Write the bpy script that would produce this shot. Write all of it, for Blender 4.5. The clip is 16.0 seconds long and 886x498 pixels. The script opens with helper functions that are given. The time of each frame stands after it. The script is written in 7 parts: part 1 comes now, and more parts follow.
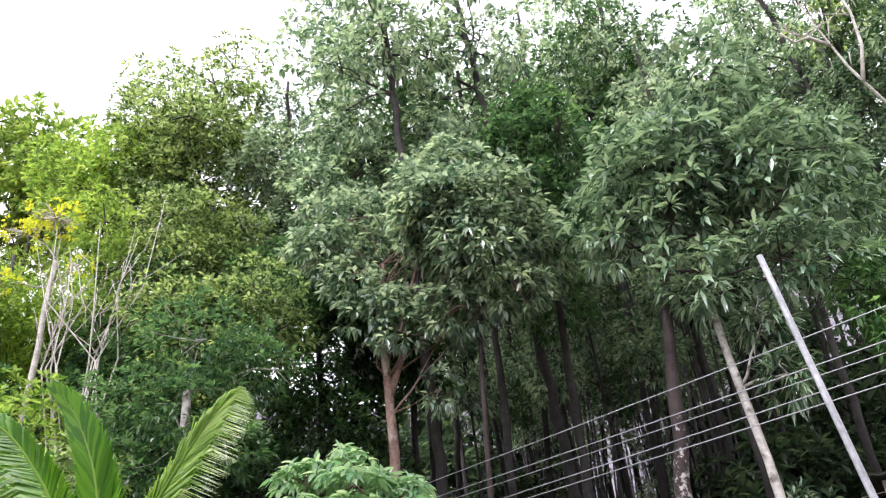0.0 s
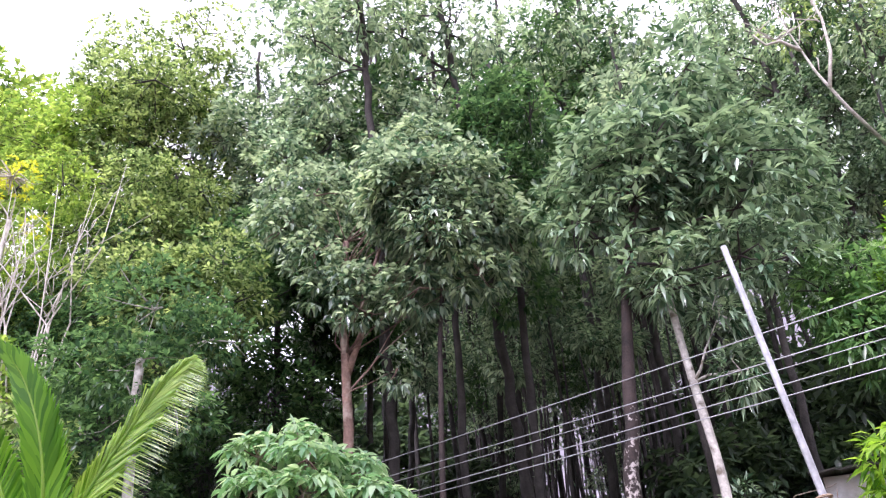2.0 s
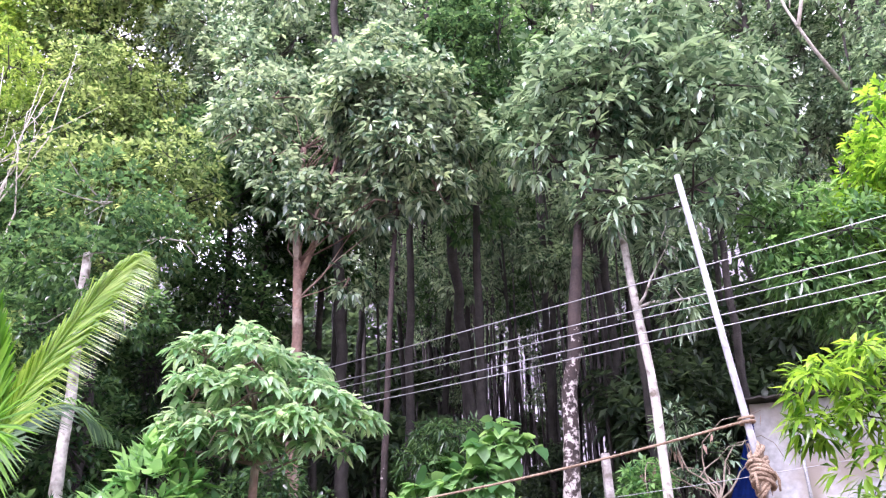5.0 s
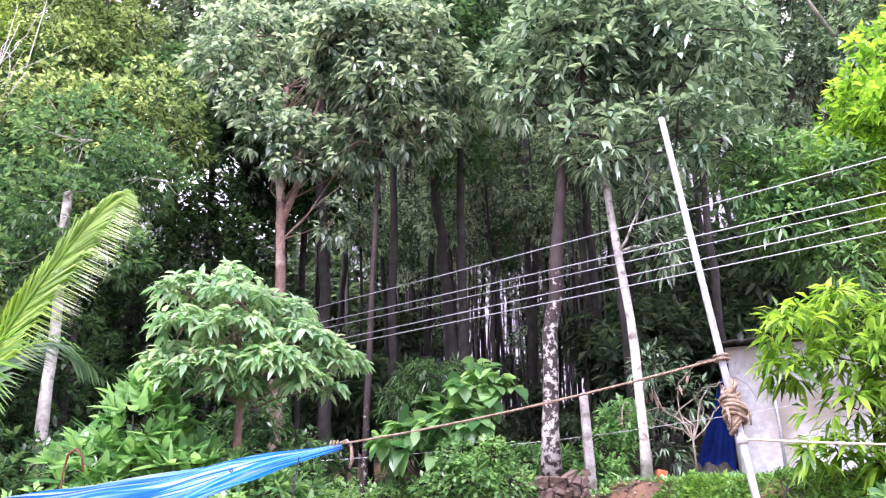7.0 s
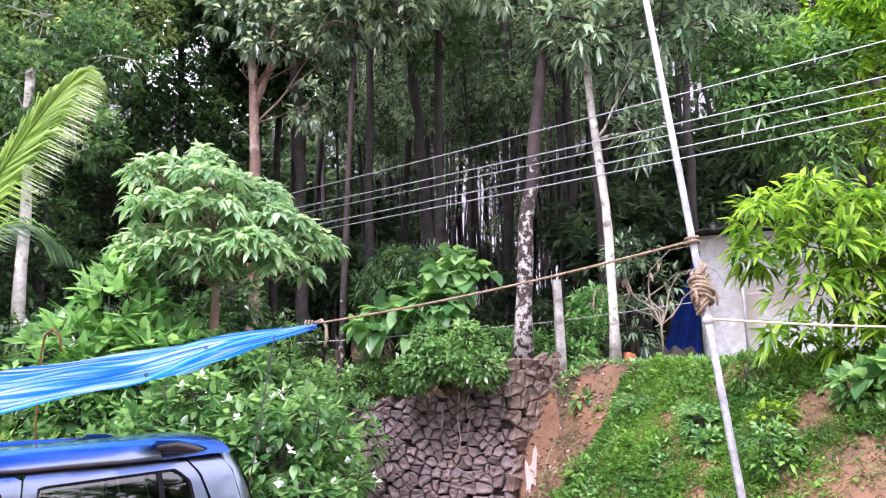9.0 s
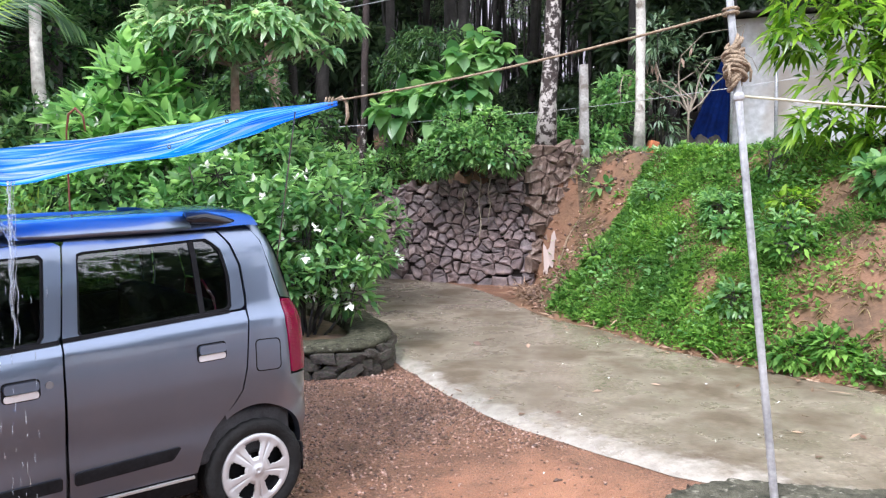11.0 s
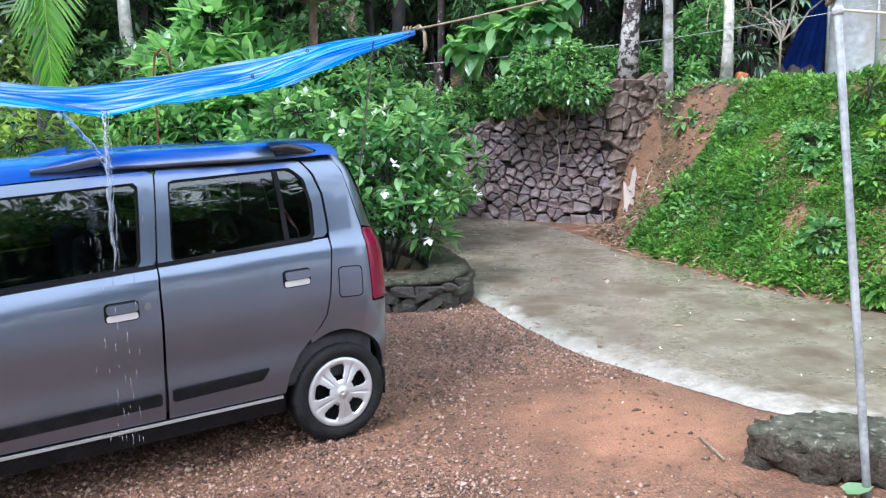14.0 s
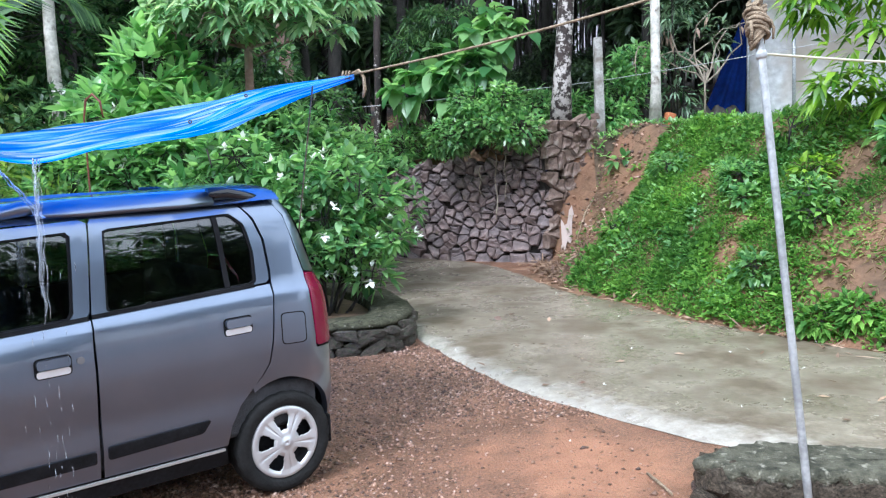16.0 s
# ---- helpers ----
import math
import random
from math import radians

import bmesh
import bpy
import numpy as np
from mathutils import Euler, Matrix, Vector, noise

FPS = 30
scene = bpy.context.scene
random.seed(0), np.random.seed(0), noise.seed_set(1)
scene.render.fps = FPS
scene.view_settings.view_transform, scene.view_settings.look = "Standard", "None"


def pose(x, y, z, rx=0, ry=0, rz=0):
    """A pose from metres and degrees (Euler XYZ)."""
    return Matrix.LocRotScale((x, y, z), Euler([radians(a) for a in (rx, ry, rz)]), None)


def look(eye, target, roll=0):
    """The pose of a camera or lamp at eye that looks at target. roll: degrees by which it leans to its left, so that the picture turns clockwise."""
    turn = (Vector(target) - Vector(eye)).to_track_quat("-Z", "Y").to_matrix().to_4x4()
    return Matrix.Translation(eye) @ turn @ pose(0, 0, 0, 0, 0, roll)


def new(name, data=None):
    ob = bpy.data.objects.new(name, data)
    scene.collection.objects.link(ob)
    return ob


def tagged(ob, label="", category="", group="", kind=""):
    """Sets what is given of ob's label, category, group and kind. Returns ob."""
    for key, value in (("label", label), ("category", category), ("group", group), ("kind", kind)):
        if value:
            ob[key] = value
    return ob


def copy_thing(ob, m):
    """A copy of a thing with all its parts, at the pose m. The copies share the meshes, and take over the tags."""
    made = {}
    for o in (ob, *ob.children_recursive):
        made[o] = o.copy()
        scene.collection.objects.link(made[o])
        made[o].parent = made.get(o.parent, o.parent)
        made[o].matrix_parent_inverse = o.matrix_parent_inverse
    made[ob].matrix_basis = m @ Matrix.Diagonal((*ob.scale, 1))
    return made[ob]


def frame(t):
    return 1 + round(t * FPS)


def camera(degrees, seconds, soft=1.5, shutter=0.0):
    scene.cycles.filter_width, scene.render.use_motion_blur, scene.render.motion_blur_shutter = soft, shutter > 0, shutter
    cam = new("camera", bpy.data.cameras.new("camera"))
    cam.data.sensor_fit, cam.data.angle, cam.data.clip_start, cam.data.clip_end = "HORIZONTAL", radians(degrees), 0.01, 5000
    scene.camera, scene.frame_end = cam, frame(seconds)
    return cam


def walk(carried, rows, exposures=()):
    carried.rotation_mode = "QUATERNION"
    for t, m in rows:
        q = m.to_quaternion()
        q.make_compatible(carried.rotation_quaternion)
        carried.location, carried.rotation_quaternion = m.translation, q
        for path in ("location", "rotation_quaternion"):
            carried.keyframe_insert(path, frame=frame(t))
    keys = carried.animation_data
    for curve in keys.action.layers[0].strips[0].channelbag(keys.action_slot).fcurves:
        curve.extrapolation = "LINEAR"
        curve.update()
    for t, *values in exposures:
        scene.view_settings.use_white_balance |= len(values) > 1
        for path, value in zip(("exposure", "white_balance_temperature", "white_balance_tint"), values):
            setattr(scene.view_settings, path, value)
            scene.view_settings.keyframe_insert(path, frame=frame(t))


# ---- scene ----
import itertools
from collections import defaultdict


def aim(x, y, z, yaw, pitch, roll):
    """A camera pose from the eye, the turn to the left of +y, the tilt up and the roll, in degrees."""
    a, b = radians(yaw), radians(pitch)
    way = Vector((-math.sin(a) * math.cos(b), math.cos(a) * math.cos(b), math.sin(b)))
    return look((x, y, z), Vector((x, y, z)) + way, roll)


cam = camera(58.89, 16.0, soft=1.25)
PATH = [
    (0.0, aim(0.021, -0.067, 2.004, 5.24, 30.17, -5.24)),
    (0.5, aim(-0.007, -0.032, 2.008, 4.86, 30.18, -5.14)),
    (1.0, aim(-0.015, -0.005, 2.002, 4.34, 30.05, -4.65)),
    (1.5, aim(-0.010, -0.004, 1.994, 3.35, 29.44, -4.10)),
    (2.0, aim(0.003, -0.001, 1.986, 2.34, 28.79, -3.59)),
    (2.5, aim(0.012, 0.007, 1.977, 1.48, 28.32, -3.27)),
    (3.0, aim(0.014, -0.002, 1.967, 0.76, 27.62, -2.83)),
    (3.5, aim(0.025, 0.009, 1.967, 0.33, 26.39, -2.47)),
    (4.0, aim(0.020, 0.014, 1.966, -0.10, 24.97, -2.02)),
    (6.5, aim(-0.003, -0.046, 1.929, -1.79, 19.60, -1.03)),
    (7.0, aim(-0.004, -0.036, 1.920, -2.13, 18.42, -1.14)),
    (7.5, aim(0.006, -0.033, 1.926, -2.78, 16.33, -1.10)),
    (8.0, aim(0.003, -0.024, 1.925, -2.97, 14.73, -1.09)),
    (8.5, aim(0.003, -0.028, 1.910, -3.00, 13.02, -0.91)),
    (9.0, aim(0.015, 0.010, 1.889, -3.67, 10.29, -0.97)),
    (9.5, aim(0.024, 0.033, 1.862, -4.98, 5.54, -1.52)),
    (10.0, aim(0.035, 0.022, 1.829, -5.04, 1.11, -1.49)),
    (10.2, aim(0.031, 0.043, 1.830, -4.54, -0.55, -1.18)),
    (12.3, aim(-0.003, 0.036, 1.786, 2.16, -7.21, -0.64)),
    (12.5, aim(-0.009, 0.033, 1.779, 2.77, -7.41, -0.73)),
    (13.0, aim(-0.000, 0.029, 1.761, 3.68, -8.02, -0.92)),
    (13.5, aim(0.006, 0.026, 1.756, 3.92, -8.58, -1.03)),
    (14.0, aim(0.008, 0.025, 1.747, 3.81, -9.06, -1.12)),
    (14.5, aim(-0.006, 0.034, 1.747, 2.11, -9.21, -1.31)),
    (15.0, aim(-0.001, 0.033, 1.752, 0.02, -9.37, -1.63)),
    (15.5, aim(-0.019, 0.039, 1.755, -0.64, -8.88, -1.74)),
    (16.0, aim(-0.017, 0.039, 1.755, -0.72, -6.21, -1.89)),
]
walk(cam, PATH, [(0.0, 0.10, 6120, 23), (3.0, 0.58, 5860, 39), (4.0, 0.76, 5860, 40), (6.5, 0.95, 5860, 39), (9.0, 0.78, 6000, 31), (10.0, 0.60, 6050, 23), (12.5, 0.50, 5570, 12), (16.0, 0.46, 5450, 9)])

# ---- light: an overcast, rainy afternoon ----
world = bpy.data.worlds.new("rain_sky")
scene.world = world
world.use_nodes = True
wn = world.node_tree.nodes
wl = world.node_tree.links
sky = wn.new("ShaderNodeTexSky")
sky.sky_type, sky.sun_disc = "NISHITA", False
sky.sun_elevation, sky.sun_rotation = radians(53), radians(-143)
sky.air_density, sky.dust_density, sky.ozone_density = 1.0, 6.0, 1.0
grey = wn.new("ShaderNodeHueSaturation")
grey.inputs["Saturation"].default_value = 0.18
wl.new(sky.outputs["Color"], grey.inputs["Color"])
cloud = wn.new("ShaderNodeMix")
cloud.data_type = "RGBA"
cloud.inputs[0].default_value = 0.7
cloud.inputs[7].default_value = (17.0, 17.2, 17.4, 1)
wl.new(grey.outputs["Color"], cloud.inputs[6])
wl.new(cloud.outputs[2], wn["Background"].inputs["Color"])
wn["Background"].inputs["Strength"].default_value = 0.15
sun_data = bpy.data.lights.new("sun", "SUN")
sun_data.energy, sun_data.angle, sun_data.color = 3.2, radians(16), (1.0, 0.97, 0.93)
sun = new("sun", sun_data)
sun.matrix_world = look((-18, -14, 40), (0, 10, 0))


# ---- materials ----
def nodes_of(name):
    m = bpy.data.materials.new(name)
    m.use_nodes = True
    return m, m.node_tree.nodes, m.node_tree.links, m.node_tree.nodes["Principled BSDF"]


def ramp(n, stops):
    r = n.new("ShaderNodeValToRGB")
    while len(r.color_ramp.elements) < len(stops):
        r.color_ramp.elements.new(0.5)
    for e, (p, c) in zip(r.color_ramp.elements, stops):
        e.position, e.color = p, (*c, 1)
    return r


def noise_node(n, l, scale, detail=4, coords="Object", rough=0.55):
    tc, no = n.new("ShaderNodeTexCoord"), n.new("ShaderNodeTexNoise")
    no.inputs["Scale"].default_value, no.inputs["Detail"].default_value, no.inputs["Roughness"].default_value = scale, detail, rough
    l.new(tc.outputs[coords], no.inputs["Vector"])
    return no


def mixed(n, l, fac, a, b, mode="MIX"):
    m = n.new("ShaderNodeMix")
    m.data_type, m.blend_type = "RGBA", mode
    for sock, v in ((m.inputs[0], fac), (m.inputs[6], a), (m.inputs[7], b)):
        if isinstance(v, (int, float)):
            sock.default_value = v
        elif isinstance(v, tuple):
            sock.default_value = (*v, 1)
        else:
            l.new(v, sock)
    return m.outputs[2]


def bump(n, l, p, height, strength=0.3, distance=0.02):
    b = n.new("ShaderNodeBump")
    b.inputs["Strength"].default_value, b.inputs["Distance"].default_value = strength, distance
    l.new(height, b.inputs["Height"])
    l.new(b.outputs["Normal"], p.inputs["Normal"])


def surface(name, dark, light, scale, rough=0.7, fine=8.0, strength=0.4, metal=0.0, coords="Object", patch=None, patch_scale=0.6, patch_at=0.5, gloss=0.5):
    """Two scales of mottling between two colours, a third colour in patches, and a fine relief."""
    m, n, l, p = nodes_of(name)
    big, small = noise_node(n, l, scale, 5, coords), noise_node(n, l, scale * fine, 3, coords)
    r = ramp(n, [(0.3, dark), (0.7, light)])
    l.new(big.outputs["Fac"], r.inputs["Fac"])
    v = ramp(n, [(0.25, (0.6, 0.6, 0.6)), (0.75, (1.25, 1.25, 1.25))])
    l.new(small.outputs["Fac"], v.inputs["Fac"])
    col = mixed(n, l, 0.8, r.outputs["Color"], v.outputs["Color"], "MULTIPLY")
    if patch:
        pn = noise_node(n, l, patch_scale, 5, coords)
        pr = ramp(n, [(patch_at, (0, 0, 0)), (patch_at + 0.12, (1, 1, 1))])
        l.new(pn.outputs["Fac"], pr.inputs["Fac"])
        col = mixed(n, l, pr.outputs["Color"], col, patch)
    l.new(col, p.inputs["Base Color"])
    p.inputs["Roughness"].default_value, p.inputs["Metallic"].default_value = rough, metal
    p.inputs["Specular IOR Level"].default_value = gloss
    bump(n, l, p, small.outputs["Fac"], strength)
    return m


def leaf(name, dark, light, rough=0.45, through_light=0.45, glow=1.8, gloss=0.6, patchy=0.2):
    """Leaf: colour varies leaf by leaf; part of the light comes through."""
    m, n, l, p = nodes_of(name)
    geo = n.new("ShaderNodeNewGeometry")
    r = ramp(n, [(0.12, dark), (1.0, light)])
    l.new(geo.outputs["Random Per Island"], r.inputs["Fac"])
    info = n.new("ShaderNodeObjectInfo")
    tone = ramp(n, [(0.0, (0.85, 0.85, 0.85)), (1.0, (1.15, 1.15, 1.15))])
    l.new(info.outputs["Random"], tone.inputs["Fac"])
    col = mixed(n, l, 1.0, r.outputs["Color"], tone.outputs["Color"], "MULTIPLY")
    no = noise_node(n, l, 0.9, 2)
    v = ramp(n, [(0.3, (1 - 1.25 * patchy, 1 - patchy, 1 - patchy)), (0.7, (1 + patchy, 1 + 0.75 * patchy, 1.0))])
    l.new(no.outputs["Fac"], v.inputs["Fac"])
    col = mixed(n, l, 1.0, col, v.outputs["Color"], "MULTIPLY")
    l.new(col, p.inputs["Base Color"])
    p.inputs["Roughness"].default_value = rough * 0.75
    p.inputs["Specular IOR Level"].default_value = gloss
    tr, mx = n.new("ShaderNodeBsdfTranslucent"), n.new("ShaderNodeMixShader")
    l.new(mixed(n, l, 1.0, col, (glow, glow, glow * 0.7), "MULTIPLY"), tr.inputs["Color"])
    mx.inputs[0].default_value = through_light
    l.new(p.outputs[0], mx.inputs[1])
    l.new(tr.outputs[0], mx.inputs[2])
    l.new(mx.outputs[0], n["Material Output"].inputs["Surface"])
    return m


def plain(name, colour, rough=0.5, metal=0.0):
    m, n, l, p = nodes_of(name)
    p.inputs["Base Color"].default_value = (*colour, 1)
    p.inputs["Roughness"].default_value, p.inputs["Metallic"].default_value = rough, metal
    return m


GRAVEL = surface("red_gravel", (0.115, 0.060, 0.036), (0.290, 0.155, 0.094), 2.4, 0.45, 26, 1.0)
_n, _l = GRAVEL.node_tree.nodes, GRAVEL.node_tree.links
_p = _n["Principled BSDF"]
_tc, _vo = _n.new("ShaderNodeTexCoord"), _n.new("ShaderNodeTexVoronoi")
_vo.inputs["Scale"].default_value = 85
_l.new(_tc.outputs["Object"], _vo.inputs["Vector"])
_r = ramp(_n, [(0.0, (0.35, 0.3, 0.3)), (0.55, (0.95, 0.9, 0.88)), (0.9, (1.4, 1.3, 1.25))])
_l.new(_vo.outputs["Color"], _r.inputs["Fac"])
_c = mixed(_n, _l, 0.85, _p.inputs["Base Color"].links[0].from_socket, _r.outputs["Color"], "MULTIPLY")
_a, _m, _no = _n.new("ShaderNodeAttribute"), _n.new("ShaderNodeMath"), noise_node(_n, _l, 3.0, 6, rough=0.7)
_a.attribute_name = "mud"
_m.operation = "ADD"
_l.new(_a.outputs["Fac"], _m.inputs[0])
_l.new(_no.outputs["Fac"], _m.inputs[1])
_r = ramp(_n, [(0.72, (0, 0, 0)), (0.98, (1, 1, 1))])
_l.new(_m.outputs[0], _r.inputs["Fac"])
_s = noise_node(_n, _l, 5.0, 6, rough=0.65)
_q = ramp(_n, [(0.3, (0.23, 0.105, 0.058)), (0.7, (0.36, 0.175, 0.10))])
_l.new(_s.outputs["Fac"], _q.inputs["Fac"])
_l.new(mixed(_n, _l, _r.outputs["Color"], _c, _q.outputs["Color"]), _p.inputs["Base Color"])
SOIL = surface("laterite_soil", (0.070, 0.042, 0.023), (0.200, 0.108, 0.058), 2.2, 0.85, 9, 0.9, patch=(0.172, 0.086, 0.047), patch_scale=0.9, patch_at=0.5)
LITTER = surface("forest_floor", (0.03, 0.022, 0.014), (0.12, 0.075, 0.04), 2.2, 0.85, 9, 0.8)
CONCRETE = surface("wet_concrete", (0.175, 0.142, 0.104), (0.315, 0.266, 0.208), 1.6, 0.30, 22, 0.14, patch=(0.135, 0.102, 0.070), patch_scale=1.1)
_n, _l = CONCRETE.node_tree.nodes, CONCRETE.node_tree.links
_p = _n["Principled BSDF"]
_a, _m, _no = _n.new("ShaderNodeAttribute"), _n.new("ShaderNodeMath"), noise_node(_n, _l, 4.5, 7, rough=0.75)
_a.attribute_name = "wear"
_m.operation = "ADD"
_l.new(_a.outputs["Fac"], _m.inputs[0])
_l.new(_no.outputs["Fac"], _m.inputs[1])
_r = ramp(_n, [(0.76, (0, 0, 0)), (1.10, (1, 1, 1))])
_l.new(_m.outputs[0], _r.inputs["Fac"])
_c = _p.inputs["Base Color"].links[0].from_socket
_l.new(mixed(_n, _l, _r.outputs["Color"], _c, (0.37, 0.333, 0.288)), _p.inputs["Base Color"])
_g = noise_node(_n, _l, 11.0, 9, rough=0.75)
_q = ramp(_n, [(0.30, (0.54, 0.53, 0.50)), (0.52, (0.88, 0.89, 0.88)), (0.72, (1.14, 1.14, 1.13))])
_l.new(_g.outputs["Fac"], _q.inputs["Fac"])
_l.new(mixed(_n, _l, 0.9, _p.inputs["Base Color"].links[0].from_socket, _q.outputs["Color"], "MULTIPLY"), _p.inputs["Base Color"])
_w = noise_node(_n, _l, 1.1, 6, rough=0.65)
_q = ramp(_n, [(0.38, (0.13, 0.13, 0.13)), (0.62, (0.52, 0.52, 0.52))])
_l.new(_w.outputs["Fac"], _q.inputs["Fac"])
_l.new(_q.outputs["Color"], _p.inputs["Roughness"])
STONE = surface("rubble_stone", (0.066, 0.053, 0.053), (0.265, 0.215, 0.213), 7.0, 0.6, 6, 0.9, patch=(0.24, 0.172, 0.142), patch_scale=1.6, patch_at=0.56)
_n, _l = STONE.node_tree.nodes, STONE.node_tree.links
_p = _n["Principled BSDF"]
_i = _n.new("ShaderNodeObjectInfo")
_r = ramp(_n, [(0.0, (0.68, 0.65, 0.67)), (0.35, (1.0, 0.97, 0.98)), (0.6, (0.88, 0.77, 0.73)), (1.0, (1.18, 1.10, 1.07))])
_l.new(_i.outputs["Random"], _r.inputs["Fac"])
_c = _p.inputs["Base Color"].links[0].from_socket
_l.new(mixed(_n, _l, 1.0, _c, _r.outputs["Color"], "MULTIPLY"), _p.inputs["Base Color"])
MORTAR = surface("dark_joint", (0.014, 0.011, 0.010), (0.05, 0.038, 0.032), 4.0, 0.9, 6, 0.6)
MOSSY = surface("mossy_cement", (0.018, 0.018, 0.010), (0.095, 0.092, 0.060), 14.0, 0.85, 5, 1.0, patch=(0.20, 0.19, 0.15), patch_scale=24.0, patch_at=0.60, gloss=0.15)
STEP_TOP = surface("weathered_cement_top", (0.028, 0.028, 0.018), (0.140, 0.132, 0.094), 13.0, 0.75, 7, 1.0, patch=(0.32, 0.30, 0.24), patch_scale=19.0, patch_at=0.59, gloss=0.25)
BARK = surface("dark_bark", (0.018, 0.016, 0.014), (0.056, 0.048, 0.044), 4.0, 0.85, 7, 0.9)
# pale grey bark of the thin stems, with rain haze lightening its colour
BARK_HAZED = surface("hazed_grey_bark", (0.050, 0.042, 0.044), (0.15, 0.128, 0.13), 3.0, 0.85, 7, 0.8)
BARK_PINK = surface("pinkish_bark", (0.09, 0.052, 0.042), (0.30, 0.19, 0.145), 3.0, 0.8, 7, 0.8, patch=(0.34, 0.27, 0.22), patch_scale=2.6)
# reddish bark with white lichen on the lower trunk
BARK_LICHEN = surface("reddish_bark_with_lichen", (0.013, 0.0095, 0.0085), (0.048, 0.032, 0.028), 4.0, 0.85, 6, 0.9)
_n, _l = BARK_LICHEN.node_tree.nodes, BARK_LICHEN.node_tree.links
_p = _n["Principled BSDF"]
_tc, _se, _mr, _ad, _no = _n.new("ShaderNodeTexCoord"), _n.new("ShaderNodeSeparateXYZ"), _n.new("ShaderNodeMapRange"), _n.new("ShaderNodeMath"), noise_node(_n, _l, 6.5, 6, rough=0.7)
_l.new(_tc.outputs["Object"], _se.inputs["Vector"])
_mr.inputs["From Min"].default_value, _mr.inputs["From Max"].default_value = 5.2, 1.6
_mr.inputs["To Min"].default_value, _mr.inputs["To Max"].default_value = 0.0, 0.22
_l.new(_se.outputs["Z"], _mr.inputs["Value"])
_ad.operation = "ADD"
_l.new(_mr.outputs[0], _ad.inputs[0])
_l.new(_no.outputs["Fac"], _ad.inputs[1])
_r = ramp(_n, [(0.70, (0, 0, 0)), (0.76, (1, 1, 1))])
_l.new(_ad.outputs[0], _r.inputs["Fac"])
_l.new(mixed(_n, _l, _r.outputs["Color"], _p.inputs["Base Color"].links[0].from_socket, (0.42, 0.38, 0.355)), _p.inputs["Base Color"])
BARK_PALE = surface("pale_lichen_bark", (0.34, 0.32, 0.28), (0.70, 0.67, 0.61), 4.0, 0.75, 6, 0.5, patch=(0.15, 0.125, 0.095), patch_scale=6.0, patch_at=0.54)
TWIG_PALE = surface("pale_bare_twig", (0.34, 0.31, 0.26), (0.66, 0.63, 0.56), 5.0, 0.8, 4, 0.3)
TWIG = surface("grey_twig", (0.14, 0.11, 0.08), (0.36, 0.31, 0.24), 5.0, 0.8, 4, 0.3)
LEAF_DEEP = leaf("deep_leaf", (0.026, 0.070, 0.034), (0.125, 0.225, 0.100), 0.36)
LEAF_MANGO = leaf("mango_leaf", (0.034, 0.080, 0.046), (0.385, 0.525, 0.385), 0.26, 0.26, gloss=1.0)
LEAF_RUBBER = leaf("rubber_leaf", (0.060, 0.125, 0.085), (0.520, 0.640, 0.510), 0.28, 0.42, gloss=1.0)
LEAF_BRIGHT = leaf("bright_leaf", (0.100, 0.195, 0.037), (0.365, 0.475, 0.120), 0.42)
LEAF_YOUNG = leaf("young_mango_leaf", (0.062, 0.170, 0.016), (0.355, 0.555, 0.060), 0.40)
LEAF_OLIVE = leaf("olive_leaf", (0.038, 0.085, 0.027), (0.435, 0.550, 0.250), 0.32, gloss=1.0)
LEAF_LIGHT = leaf("light_green_leaf", (0.145, 0.300, 0.155), (0.480, 0.620, 0.440), 0.36)
LEAF_SHRUB = leaf("shrub_leaf", (0.070, 0.190, 0.072), (0.310, 0.510, 0.215), 0.40)
LEAF_PALM = leaf("palm_leaflet", (0.170, 0.320, 0.028), (0.460, 0.610, 0.130), 0.36, 0.5)
LEAF_BLADE = leaf("young_palm_blade", (0.045, 0.150, 0.007), (0.140, 0.320, 0.018), 0.50, 0.45, gloss=0.3)
LEAF_MID = leaf("mid_green_leaf", (0.045, 0.120, 0.045), (0.215, 0.365, 0.150), 0.40)
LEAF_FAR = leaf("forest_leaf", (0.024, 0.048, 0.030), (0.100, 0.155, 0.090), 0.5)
GRASS = leaf("ground_cover_leaf", (0.048, 0.138, 0.028), (0.200, 0.370, 0.085), 0.8, 0.35, gloss=0.2, patchy=0.35)
FLOWER_WHITE = plain("white_petal", (0.8, 0.8, 0.74), 0.6)
FLOWER_YELLOW = leaf("yellow_blossom", (0.48, 0.50, 0.03), (0.78, 0.80, 0.06), 0.5, 0.4)
WIRE = plain("aluminium_wire", (0.36, 0.36, 0.37), 0.4, 0.6)
PIPE = surface("galvanised_pipe", (0.27, 0.28, 0.285), (0.46, 0.47, 0.475), 6.0, 0.4, 6, 0.1, 0.35)
ROPE = surface("coir_rope", (0.17, 0.12, 0.075), (0.40, 0.31, 0.21), 30, 0.9, 4, 0.8)
ROPE_PALE = plain("pale_nylon_cord", (0.62, 0.60, 0.44), 0.6)


# ---- mesh helpers ----
def part(name, bm, material, parent=None, label="", smooth=True):
    me = bpy.data.meshes.new(name)
    bm.to_mesh(me)
    bm.free()
    if smooth:
        me.polygons.foreach_set("use_smooth", [True] * len(me.polygons))
    for m in material if isinstance(material, (list, tuple)) else [material]:
        me.materials.append(m)
    ob = new(name, me)
    ob.parent = parent
    if label:
        ob["label"] = label
    return ob


